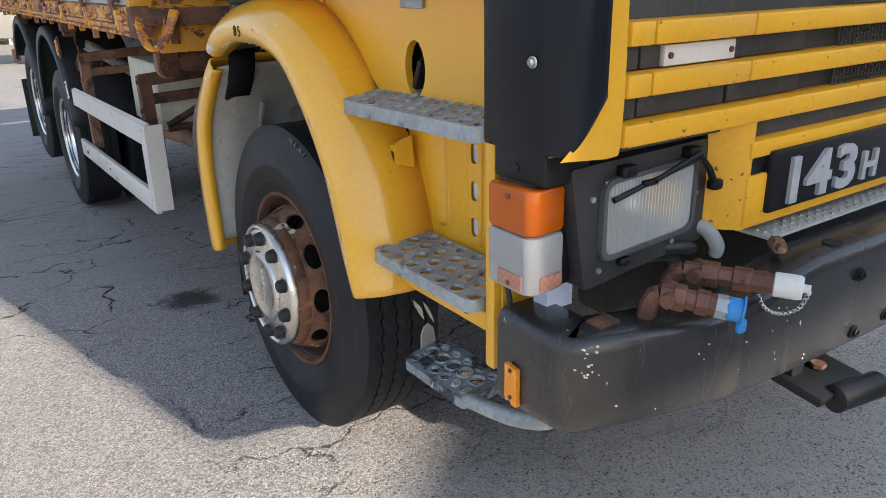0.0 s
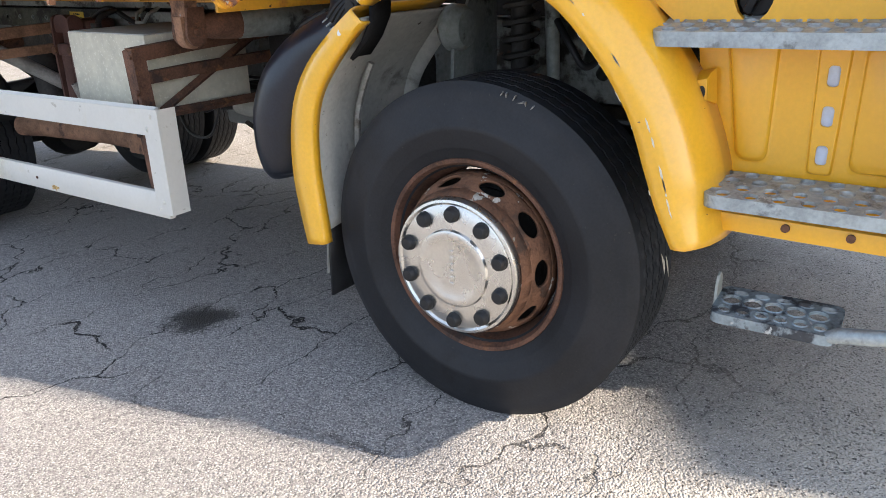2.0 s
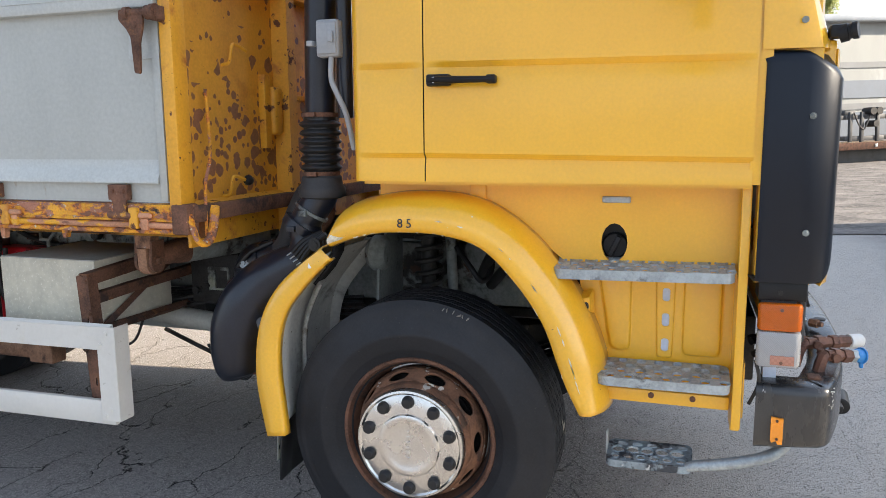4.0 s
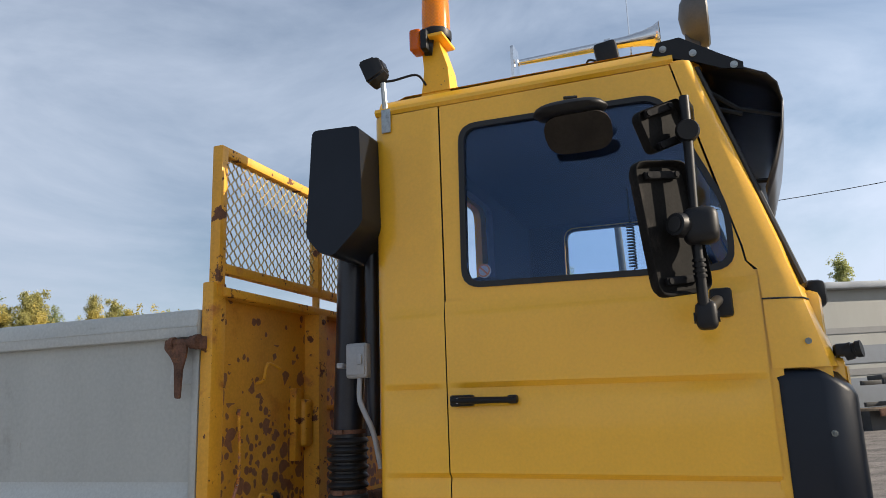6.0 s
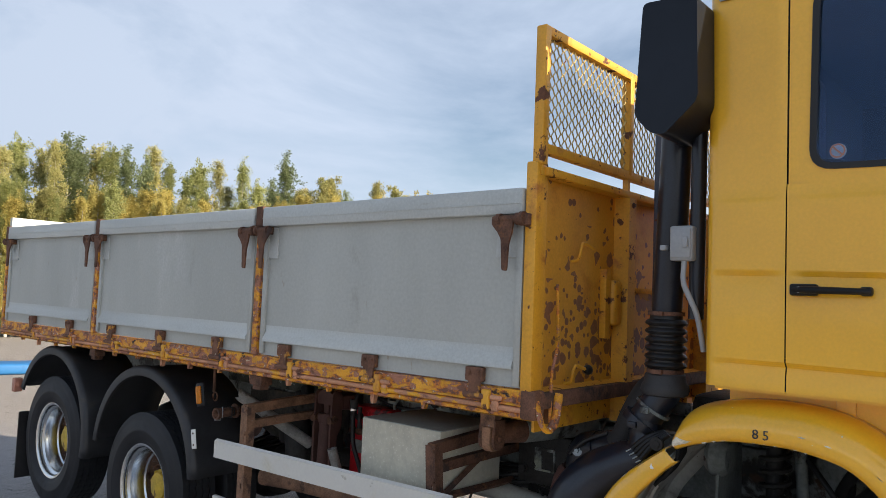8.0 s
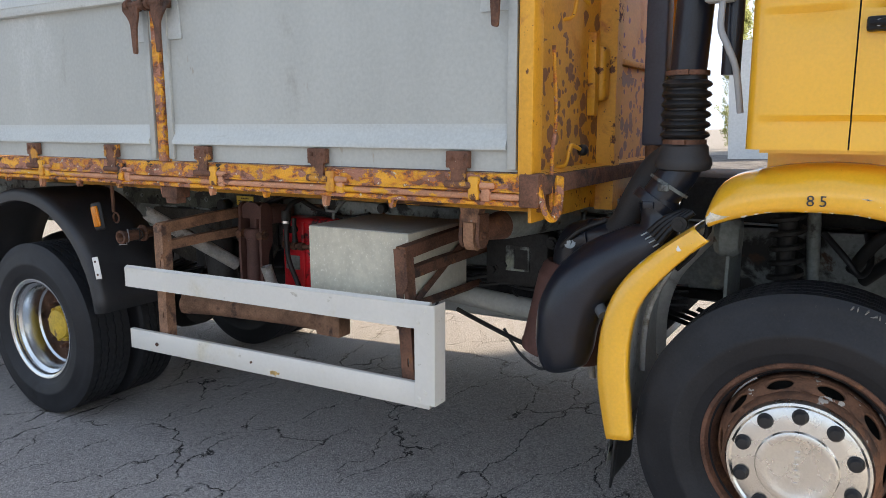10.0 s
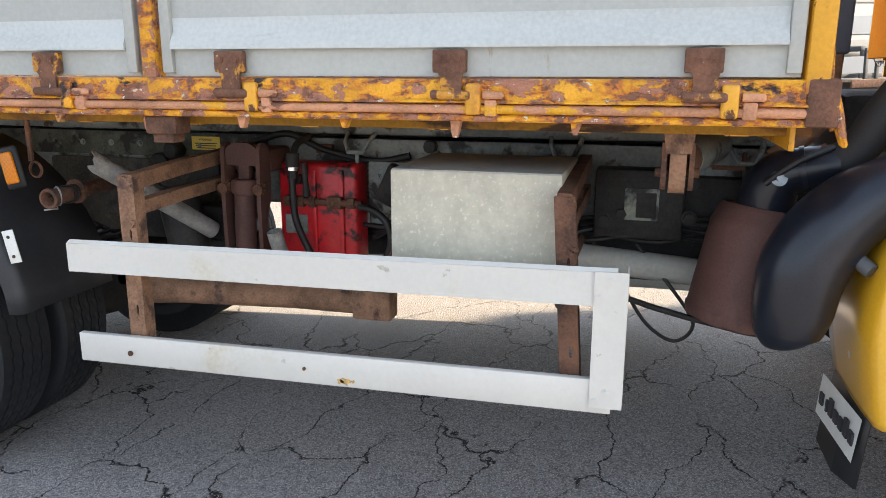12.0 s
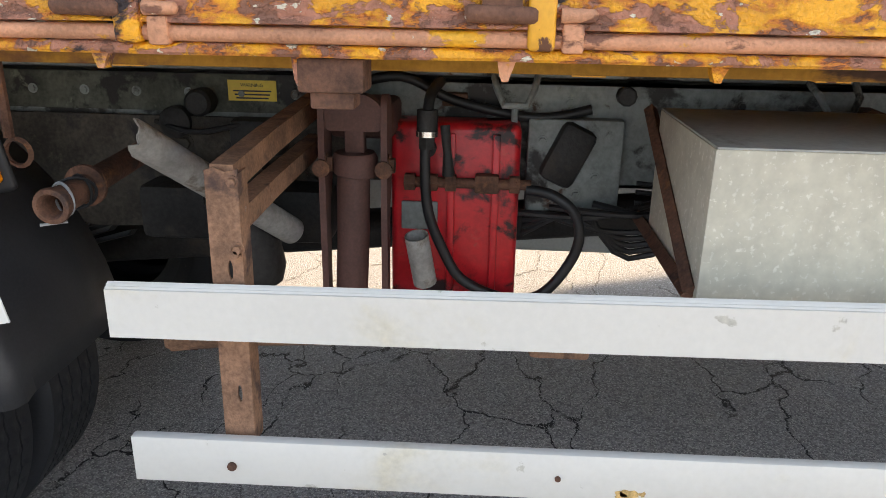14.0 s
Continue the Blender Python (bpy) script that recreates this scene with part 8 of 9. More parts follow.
        tube(bm, [a + Vector((0.0, 0.0, 0.0)), a - d * 0.06 + Vector((0, 0, -0.004)), a - d * 0.12 + Vector((0, 0, -0.025)), a - d * 0.13 + Vector((0, 0.01, -0.08))], 0.019, 8)
        cp = part("air_coupling", bm, M_BRASS, truck, "brown corroded air coupling")
        bm = B()
        tube(bm, [a + d * 0.66, a + d * 0.80], 0.0235 if cap is M_BLUE else 0.0215, 6)
        part("collar", bm, M_GALV if cap is M_BLUE else M_BRASS, cp)
        bm = B()
        if cap is M_BLUE:
            tube(bm, [a + d * 0.78, a + d * 0.80, a + d * 0.955, a + d * 0.96, a + d * 0.985, a + d * 0.99], [0.020, 0.023, 0.023, 0.029, 0.029, 0.017], 18)
            e = a + d
            box(bm, e.x - 0.016, e.x + 0.006, e.y - 0.004, e.y + 0.008, e.z - 0.042, e.z - 0.016, 0.004)
        else:
            tube(bm, [a + d * 0.76, a + d * 0.77, a + d * 0.97, a + d], [0.022, 0.025, 0.025, 0.022], 18)
            tube(bm, [a + d * 0.98, a + d * 1.06], 0.009, 8)
        part("cap", bm, cap, cp, nm)
    bm = B()
    ch = smooth_path([(1.345, 0.785, 0.905), (1.335, 0.762, 0.865), (1.355, 0.74, 0.845), (1.385, 0.715, 0.855), (1.392, 0.700, 0.895)], 9)
    for i, p in enumerate(ch):
        lathe(bm, [(0.0040, -0.001), (0.0050, 0), (0.0040, 0.001)], p, "x" if i % 2 else "z", 8, True)
    part("cap_chain", bm, M_CHROME, truck, "thin steel chain")


def build_low_step():
    """Lowest step: a row of small round holes outside, a row of large worn openings inside."""
    x0, x1, y0, y1, z = 0.985, 1.112, 1.278, 1.572, 0.506
    bm = B()
    hs = [oval(x0 + 0.030, y0 + 0.040 + 0.0445 * k, 0.013, 0.015, 14) for k in range(6)]
    hs += [oval(x0 + 0.074, y0 + 0.052 + 0.051 * k, 0.019, 0.0215, 18) for k in range(5)]
    hs += [oval(x0 + 0.110, y0 + 0.035 + 0.052 * k, 0.009, 0.016, 12) for k in range(5)]
    outline = rounded([(x0, y0), (x1 + 0.012, y0), (x1 + 0.012, y1), (x0, y1)], 0.030)
    plate(bm, "z", z - 0.005, z, outline, hs)
    plate(bm, "z", z - 0.026, z - 0.005, outline, [rounded([(x0 + 0.006, y0 + 0.006), (x1 + 0.006, y0 + 0.006), (x1 + 0.006, y1 - 0.006), (x0 + 0.006, y1 - 0.006)], 0.025)])
    for h in hs:
        c = Vector((sum(p[0] for p in h) / len(h), sum(p[1] for p in h) / len(h)))
        loops = [[(c.x + (p[0] - c.x) * f, c.y + (p[1] - c.y) * f, z + o) for p in h] for f, o in ((1.2, 0.0), (1.08, 0.003), (1.0, -0.003))]
        rings(bm, loops, True, False)
    for v in bm.verts:
        v.co.z += (v.co.x - x0) * 0.17 + (1.43 - v.co.y) * 0.02
    ob = part("low_step", bm, M_GALV_WORN, truck, "worn galvanised low step with round and oval holes")
    bm = B()
    tube(bm, [(1.000, 1.300, 0.500), (1.000, 1.270, 0.512), (1.000, 1.19, 0.528), (1.0, 1.10, 0.552), (1.01, 1.02, 0.585), (1.04, 0.97, 0.63)], [0.014, 0.0195, 0.020, 0.020, 0.020, 0.020], 14, 4)
    part("step_arm", bm, M_GALV, ob, "bent galvanised tube")
    bm = B()
    rings(bm, [[(1.050, y, z0 + 0.0), (1.052, y, 0.553), (1.062, y, 0.575), (1.076, y, 0.582), (1.090, y, 0.568), (1.096, y, 0.535), (1.098, y, z0 + 0.005)] for y, z0 in ((1.571, 0.497), (1.578, 0.497))])
    part("step_flag", bm, M_GREY_LINER, ob, "bent pale end flag")


def build_step_panel_details():
    for y0, y1, z0, lean in ((1.195, 1.335, 0.868, 0.0), (1.50, 1.585, 0.870, 0.045)):
        bm = B()
        loops = []
        for inset, x in ((0.0, 1.1048), (0.006, 1.1035), (0.011, 1.0955), (0.017, 1.0935)):
            loops.append([(x, p[0], p[1]) for p in rounded([(y0 + inset, z0 + inset), (y1 - inset, z0 + inset), (y1 - inset + lean, 1.175 - inset), (y0 + inset, 1.175 - inset)], 0.028, 5)])
        rings(bm, loops)
        part("panel_pressing", bm, M_YELLOW, truck)
    bm = B()
    loops = []
    for inset, x in ((0.0, 1.1048), (0.005, 1.1038), (0.009, 1.0975), (0.013, 1.0965)):
        loops.append([(x, p[0], p[1]) for p in rounded([(1.355 + inset, 0.855 + inset), (1.420 - inset, 0.855 + inset), (1.430 - inset, 1.19 - inset), (1.350 + inset, 1.19 - inset)], 0.012, 3)])
    rings(bm, loops, True, False)
    holes = [rounded([(1.374, z - 0.024), (1.400, z - 0.024), (1.400, z + 0.024), (1.374, z + 0.024)], 0.0125, 5) for z in SLOTS]
    plate(bm, "x", 1.0964, 1.0985, [(p[1], p[2]) for p in loops[-1]], holes)
    part("slotted_strip", bm, M_YELLOW, truck, "raised yellow strip with three slots")
    bm = B()
    box(bm, 1.090, 1.106, 1.345, 1.44, 1.150, 1.20, 0.008, 3)
    part("step_bracket", bm, M_YELLOW, truck)
    bm = B()
    rings(bm, [[(1.085, 1.725, 1.078), (1.085, 1.640, 1.098), (1.085, 1.632, 1.012), (1.085, 1.700, 0.995)],
               [(1.052, 1.708, 1.074), (1.052, 1.645, 1.089), (1.052, 1.640, 1.022), (1.052, 1.690, 1.010)],
               [(1.034, 1.684, 1.068), (1.034, 1.647, 1.078), (1.034, 1.644, 1.028), (1.034, 1.672, 1.022)]])
    part("boss", bm, M_YELLOW, truck, "small faceted boss", 25)
    # black disc painted for the dark of the hole in the boss
    bm = B()
    rings(bm, [[(x, 1.658 + 0.0095 * math.cos(t), 1.045 + 0.0155 * math.sin(t)) for t in np.linspace(0, 2 * math.pi, 16, endpoint=False)] for x in (1.036, 1.0325)])
    part("boss_hole_dark", bm, M_SEAL, truck)
    for y in (1.287, 1.424):
        bm = B()
        cyl(bm, (1.001, y, 0.752), (0.994, y, 0.752), 0.010, seg=14)
        part("bolt", bm, M_RUST, truck)
    # plates added behind the slots, pale blue for the light seen in them
    bm = B()
    for z in SLOTS:
        box(bm, 1.106, 1.116, 1.36, 1.415, z - 0.040, z + 0.040)
    part("slot_light_plate", bm, M_SLOT, truck)
    bm = B()
    box(bm, 1.045, 1.056, 2.03, 2.09, 1.41, 1.477, 0.004)
    part("sill_bracket", bm, M_YELLOW, truck)


# ---- mirrors and roof ----
def build_mirrors():
    def shell(name, c, half_w, half_h, turn_z, lean):
        """A mirror head with a rimmed, hollow back and two clips."""
        bm = B()
        out = rounded([(-half_w, -half_h), (half_w, -half_h), (half_w, half_h), (-half_w, half_h)], min(half_w, half_h) * 0.42, 5)
        loops = [[(p[0] * s, y, p[1] * s) for p in out] for s, y in ((0.97, 0.014), (1.0, 0.006), (1.0, -0.012), (0.99, -0.020), (0.975, -0.021), (0.955, -0.016), (0.92, 0.002), (0.6, 0.002), (0.3, 0.001))]
        rings(bm, loops)
        m = Matrix.Translation(c) @ pose(0, 0, 0, 0, 0, turn_z) @ pose(0, 0, 0, 0, lean, 0)
        bmesh.ops.transform(bm, matrix=m, verts=bm.verts)
        ob = part(name, bm, M_MIRRORBACK, truck, "worn black mirror head with a hollow back")
        bm = B()
        plate(bm, "y", 0.014, 0.017, [(p[0] * 0.94, p[1] * 0.94) for p in out])
        bmesh.ops.transform(bm, matrix=m, verts=bm.verts)
        part("mirror_glass", bm, M_MIRROR, ob)
        for z in (half_h * 0.78, -half_h * 0.78):
            bm = B()
            box(bm, -half_w * 0.62, half_w * 0.62, -0.016, 0.0, z - 0.012, z + 0.012, 0.006)
            for x in (-half_w * 0.5, half_w * 0.5):
                cyl(bm, (x, -0.012, z), (x, -0.021, z), 0.009, seg=12)
            bmesh.ops.transform(bm, matrix=m, verts=bm.verts)
            part("shell_clip", bm, M_MATT, ob)
        return ob
    main = shell("main_mirror", (0.55, 1.38, 2.305), 0.108, 0.200, -42, -8)
    up = shell("wide_mirror", (0.55, 1.372, 2.615), 0.098, 0.066, -42, -24)
    bm = B()
    tube(bm, [(0.552, 1.302, 2.70), (0.55, 1.304, 2.55), (0.55, 1.308, 2.36), (0.55, 1.31, 2.24), (0.555, 1.31, 2.10), (0.57, 1.308, 2.03)], [0.015, 0.015, 0.013, 0.014, 0.016, 0.016], 12)
    arm = part("mirror_arm", bm, M_BLACK, truck, "black mirror arm")
    bm = B()
    box(bm, 0.495, 0.585, 1.245, 1.345, 2.245, 2.350, 0.028, 4)
    part("joint_block", bm, M_BLACK, arm, "rounded black joint block")
    bm = B()
    tube(bm, [(0.53, 1.335, 2.30), (0.505, 1.352, 2.30), (0.490, 1.362, 2.30)], [0.036, 0.036, 0.032], 18)
    part("joint_socket", bm, M_BLACK, arm)
    bm = B()
    cyl(bm, (0.4895, 1.3625, 2.30), (0.4875, 1.3640, 2.30), 0.022, seg=18)
    part("socket_hole", bm, M_SEAL, arm)
    bm = B()
    tube(bm, [(0.52, 1.30, 2.585), (0.545, 1.302, 2.59), (0.58, 1.304, 2.59)], [0.030, 0.036, 0.030], 16)
    part("upper_joint", bm, M_BLACK, arm, "round black joint")
    for k, z in enumerate((2.205, 2.19, 2.175, 2.16)):
        bm = B()
        cyl(bm, (0.551, 1.31, z), (0.552, 1.31, z - 0.008), 0.019, seg=14)
        part("clamp_ring", bm, M_BLACK, arm)
    bm = B()
    tube(bm, [(0.565, 1.308, 2.08), (0.70, 1.29, 2.085), (0.86, 1.272, 2.12), (0.93, 1.268, 2.13)], 0.018, 10)
    part("arm_stay", bm, M_BLACK, arm)
    bm = B()
    box(bm, 0.885, 0.915, 1.225, 1.295, 2.07, 2.165, 0.012)
    part("arm_bracket", bm, M_BLACK, arm)
    bm = B()
    box(bm, 0.545, 0.61, 1.275, 1.335, 2.005, 2.085, 0.018, 3)
    cyl(bm, (0.575, 1.27, 2.04), (0.575, 1.34, 2.04), 0.016, seg=12)
    part("arm_foot", bm, M_BLACK, arm)
    bm = B()
    tube(bm, [(0.552, 1.302, 2.69), (0.70, 1.29, 2.72), (0.90, 1.29, 2.75)], 0.012, 8)
    part("arm_upper_tube", bm, M_BLACK, arm)
    # kerb mirror over the window
    bm = B()
    rows = []
    for u in np.linspace(-1, 1, 15):
        w = math.sqrt(max(0.02, 1 - abs(u) ** 3))
        rows.append([(0.80 + 0.075 * w * math.cos(a), 1.685 + 0.13 * u, 2.818 + 0.030 * w * math.sin(a)) for a in np.linspace(0, 2 * math.pi, 14, endpoint=False)])
    rings(bm, rows)
    k = part("kerb_mirror", bm, M_BLACK, truck, "black kerb mirror over the door window", 50)
    bm = B()
    out = rounded([(-0.115, -0.082), (0.115, -0.082), (0.12, 0.075), (-0.12, 0.075)], 0.072, 6)
    plate(bm, "y", -0.004, 0.004, out)
    bmesh.ops.transform(bm, matrix=Matrix.Translation((0.825, 1.665, 2.745)) @ pose(0, 0, 0, 0, 0, -90) @ pose(0, 0, 0, 50, 0, 0), verts=bm.verts)
    part("mirror_glass", bm, M_KERBGLASS, k, "dark brown mirror glass")
    bm = B()
    box(bm, 0.86, 0.93, 1.66, 1.74, 2.85, 2.885, 0.005)
    cyl(bm, (0.84, 1.70, 2.83), (0.90, 1.70, 2.87), 0.016, seg=12)
    tube(bm, [(0.83, 1.68, 2.86), (0.80, 1.66, 2.865), (0.78, 1.70, 2.86)], 0.006, 6)
    part("mirror_bracket", bm, M_BLACK, k)


def build_roof_gear():
    # smoked sun visor
    bm = B()
    rows = []
    for x in np.linspace(0.965, far(0.965), 15):
        b = 0.05 * (1 - ((x - XC) / 1.08) ** 2)
        rows.append([(x, y - b, z) for y, z in ((1.31, 3.045), (1.20, 2.985), (1.10, 2.94), (1.03, 2.905), (1.0, 2.865), (0.99, 2.80), (1.005, 2.70), (1.035, 2.60), (1.075, 2.50))])
    rings(bm, rows, False)
    v = part("sun_visor", bm, M_VISOR, truck, "smoked dark sun visor", 60)
    mod = v.modifiers.new("thick", "SOLIDIFY")
    mod.thickness = 0.005
    bm = B()
    plate(bm, "x", 0.955, 0.963, [(1.40, 3.04), (1.38, 3.085), (1.30, 3.09), (1.17, 3.0), (1.10, 2.955), (1.10, 2.93), (1.17, 2.945), (1.25, 2.985)])
    br = part("visor_bracket", bm, M_BLACK, v, "black visor bracket with bolts")
    for y, z in ((1.36, 3.055), (1.26, 3.02), (1.13, 2.95)):
        bm = B()
        bolt(bm, (0.955, y, z), (-1, 0, 0), 0.009, 0.007)
        part("bolt", bm, M_GALV, v)
    bm = B()
    tube(bm, [(1.0, 1.24, 2.90), (1.0, 1.13, 2.80), (1.01, 1.0, 2.76)], 0.009, 6)
    part("visor_strut", bm, M_BLACK, v)
    for p, q in (((1.0, 1.24, 2.83), (1.0, 1.12, 2.78)), ((1.05, 1.13, 2.55), (1.05, 1.06, 2.545))):
        bm = B()
        tube(bm, [p, q], 0.009, 6)
        part("visor_strut", bm, M_BLACK, v)
    # trumpet horn
    bm = B()
    c = 1.30
    loops = []
    for y, r in ((1.375, 0.062), (1.378, 0.056), (1.40, 0.044), (1.44, 0.033), (1.50, 0.025), (1.60, 0.020), (1.80, 0.016), (1.97, 0.013), (1.975, 0.02)):
        loops.append([(c + r * math.cos(a), y, 3.285 + r * math.sin(a)) for a in np.linspace(0, 2 * math.pi, 24, endpoint=False)])
    rings(bm, loops, True, False)
    horn = part("air_horn", bm, M_CHROME, truck, "chrome trumpet air horn")
    bm = B()
    plate(bm, "y", 1.985, 1.998, rounded([(c - 0.05, 3.19), (c + 0.05, 3.19), (c + 0.05, 3.355), (c - 0.05, 3.355)], 0.02))
    box(bm, c - 0.03, c + 0.03, 1.96, 2.0, 3.10, 3.2, 0.006)
    part("horn_stand", bm, M_CHROME, horn)
    bm = B()
    box(bm, c - 0.012, c + 0.012, 1.57, 1.60, 3.10, 3.29, 0.004)
    cyl(bm, (c, 1.575, 3.285), (c, 1.60, 3.285), 0.028, seg=16)
    part("horn_stand", bm, M_CHROME, horn)
    bm = B()
    box(bm, 1.10, 1.17, 1.53, 1.62, 3.09, 3.21, 0.014, turn=pose(0, 0, 0, -8))
    part("roof_box", bm, M_BLACK, truck, "small black box on the roof")
    bm = B()
    tube(bm, [(1.18, 1.64, 3.11), (1.2, 1.67, 3.14), (1.19, 1.66, 3.18), (1.17, 1.62, 3.16)], 0.005, 6, 4)
    part("roof_cable", bm, M_BLACK, truck)
    # beacon on a folded yellow bracket
    bm = B()
    rings(bm, [[(1.02, 2.33, 3.06), (1.14, 2.33, 3.06), (1.14, 2.20, 3.06), (1.02, 2.20, 3.06)], [(1.04, 2.32, 3.20), (1.14, 2.32, 3.20), (1.14, 2.215, 3.20), (1.04, 2.215, 3.20)],
               [(1.05, 2.335, 3.345), (1.15, 2.335, 3.345), (1.15, 2.26, 3.345), (1.05, 2.26, 3.345)]])
    box(bm, 1.0, 1.16, 2.22, 2.36, 3.330, 3.345, 0.004)
    bk = part("beacon_bracket", bm, M_YELLOW_BAR, truck, "folded yellow beacon bracket")
    bm = B()
    lathe(bm, [(0.062, 3.345), (0.066, 3.355), (0.066, 3.380), (0.058, 3.390)], (1.08, 2.275, 0), "z", 28)
    bc = part("beacon_base", bm, M_BLACK, truck)
    bm = B()
    lathe(bm, [(0.060, 3.385), (0.061, 3.445), (0.058, 3.545), (0.050, 3.580), (0.030, 3.595), (0.0, 3.597)], (1.08, 2.275, 0), "z", 28)
    part("beacon_dome", bm, M_AMBER, bc, "amber beacon dome")
    bm = B()
    cyl(bm, (1.05, 2.28, 3.300), (1.04, 2.31, 3.305), 0.035, seg=18)
    box(bm, 0.985, 1.06, 2.285, 2.315, 3.275, 3.365, 0.008)
    mk = part("marker_lamp", bm, M_BLACK, truck)
    bm = B()
    box(bm, 0.985, 1.06, 2.315, 2.365, 3.275, 3.375, 0.012, 3)
    part("marker_lens", bm, M_AMBER_DEEP, mk, "orange marker lens")
    # rear work lamp on a stalk
    bm = B()
    tube(bm, [(0.94, 2.455, 2.98), (0.94, 2.465, 3.13)], 0.012, 8)
    box(bm, 0.905, 0.912, 2.42, 2.46, 2.90, 3.0, 0.002)
    st = part("lamp_stalk", bm, M_GALV, truck, "grey stalk with a bolted plate")
    bm = B()
    rings(bm, [[(0.94 + sx * w, y, 3.185 + sz * h) for sx, sz in ((-1, -1), (1, -1), (1, 1), (-1, 1))] for y, w, h in ((2.49, 0.028, 0.028), (2.51, 0.042, 0.044), (2.565, 0.048, 0.054), (2.58, 0.048, 0.052))])
    bmesh.ops.bevel(bm, geom=list(bm.edges), offset=0.008, segments=2, affect="EDGES")
    bmesh.ops.transform(bm, matrix=Matrix.Translation((0.94, 2.51, 3.185)) @ pose(0, 0, 0, -22) @ Matrix.Translation((-0.94, -2.55, -3.185)), verts=bm.verts)
    part("work_lamp", bm, M_BLACK, st, "black work lamp")
    bm = B()
    tube(bm, [(0.95, 2.50, 3.145), (0.97, 2.43, 3.15), (1.0, 2.34, 3.17), (1.03, 2.31, 3.13)], 0.005, 6, 4)
    part("lamp_cable", bm, M_BLACK, st)
    # roof lamps
    for x in (1.50, 1.95):
        bm = B()
        lathe(bm, [(0.0, 0.11), (0.06, 0.10), (0.11, 0.07), (0.135, 0.02), (0.138, -0.005), (0.13, -0.012), (0.0, -0.014)], (x, 1.19, 3.44), "y", 30)
        box(bm, x - 0.02, x + 0.02, 1.22, 1.28, 3.08, 3.36, 0.006)
        part("roof_lamp", bm, M_LAMPGREY, truck, "black driving lamp on the roof")
    bm = B()
    tube(bm, [(1.35, 1.50, 3.09), (1.35, 1.50, 4.3)], [0.004, 0.002], 6)
    part("aerial", bm, M_CHROME, truck, "thin aerial")


def build_window_sticker():
    bm = B()
    cyl(bm, (XS + 0.0245, 2.065, 2.305), (XS + 0.023, 2.065, 2.305), 0.026, seg=24)
    st = part("window_sticker", bm, M_STICKER, truck, "round no-smoking sticker on the window")
    bm = B()
    lathe(bm, [(0.019, 0), (0.024, 0), (0.024, -0.001), (0.019, -0.001)], (XS + 0.0145, 2.065, 2.305), "x", 24)
    box(bm, XS + 0.0132, XS + 0.0142, 2.045, 2.085, 2.302, 2.308, turn=pose(0, 0, 0, 45))
    part("ring", bm, M_REDLENS, st)


def build_side_marks():
    for y, z in ((5.68, 1.09),):
        bm = B()
        box(bm, 0.862, 0.885, y - 0.04, y + 0.04, z - 0.075, z + 0.075, 0.012, 3, turn=pose(0, 0, 0, -12))
        mk = part("marker_housing", bm, M_BLACK, truck)
        bm = B()
        box(bm, 0.850, 0.868, y - 0.026, y + 0.026, z - 0.055, z + 0.055, 0.008, 3, turn=pose(0, 0, 0, -12))
        part("marker_lens", bm, M_AMBER, mk, "amber side marker lamp")
    bm = B()
    box(bm, 0.872, 0.877, 5.705, 5.755, 0.745, 0.865, 0.002, turn=pose(0, 0, 0, -12))
    tag = part("white_tag", bm, M_STICKER, truck, "white plate riveted to the mudguard")
    for z in (0.77, 0.84):
        bm = B()
        cyl(bm, (0.873, 5.73 + (z - 0.805) * 0.2, z), (0.868, 5.73 + (z - 0.805) * 0.2, z), 0.006, seg=10)
        part("rivet", bm, M_RUST, tag)
    # printed band on the mud flap: plain bars
    bm = B()
    rows = [[(1.006, 2.917, 0.44), (1.008, 2.930, 0.30)], [(1.36, 2.948, 0.44), (1.36, 2.958, 0.30)]]
    rings(bm, rows, False)
    band = part("printed_band", bm, M_STICKER, truck, "white band with dark bars")
    for k in range(7):
        bm = B()
        x = 1.026 + 0.046 * k
        f = (x - 1.006) / 0.354
        tall = 0.058 if k in (1, 4) else 0.040
        box(bm, x, x + (0.032 if k != 5 else 0.012), 2.925 + 0.030 * f, 2.932 + 0.030 * f, 0.345, 0.345 + tall, turn=pose(0, 0, 0, 0, 0, 4))
        part("bar", bm, M_DARKPRINT, band)
    # rear corner lamp and mud flap
    bm = B()
    box(bm, 0.86, 0.93, 8.60, 8.66, 0.78, 0.90, 0.008)
    part("tail_lamp", bm, M_REDLENS, truck, "orange tail lamp")
    bm = B()
    box(bm, 0.88, 1.34, 8.50, 8.512, 0.05, 0.62)
    part("mud_flap", bm, M_HOSE, truck, "black rear mud flap")


build_corner(1)
build_corner(-1)
build_grille()
build_bumper()
build_low_step()
build_step_panel_details()
build_mirrors()
build_roof_gear()
build_window_sticker()
build_side_marks()

# ---- the yard round the truck ----
M_SHED = surf("pale_grey_cladding", (0.25, 0.258, 0.245), 0.6, 0, 0.06, 0.6, 30, 0.05, 0.002,
              patches=[((0.36, 0.37, 0.36), 0.58, 0.75, 0.7, 0.7, 6.0)], stretch=(1, 1, 0.3))
M_SEAM = surf("dark_grey_seam_strip", (0.16, 0.165, 0.17), 0.6, 0, 0.1, 1.0, 30, 0.05, 0.002)
M_SHED_BAND = surf("blue_grey_cladding", (0.125, 0.15, 0.185), 0.6, 0, 0.08, 0.8, 30, 0.05, 0.002)
M_SHED_ROOF = surf("grey_sheet_roof", (0.38, 0.40, 0.42), 0.5, 0.2, 0.1, 1.0, 30, 0.05, 0.002)
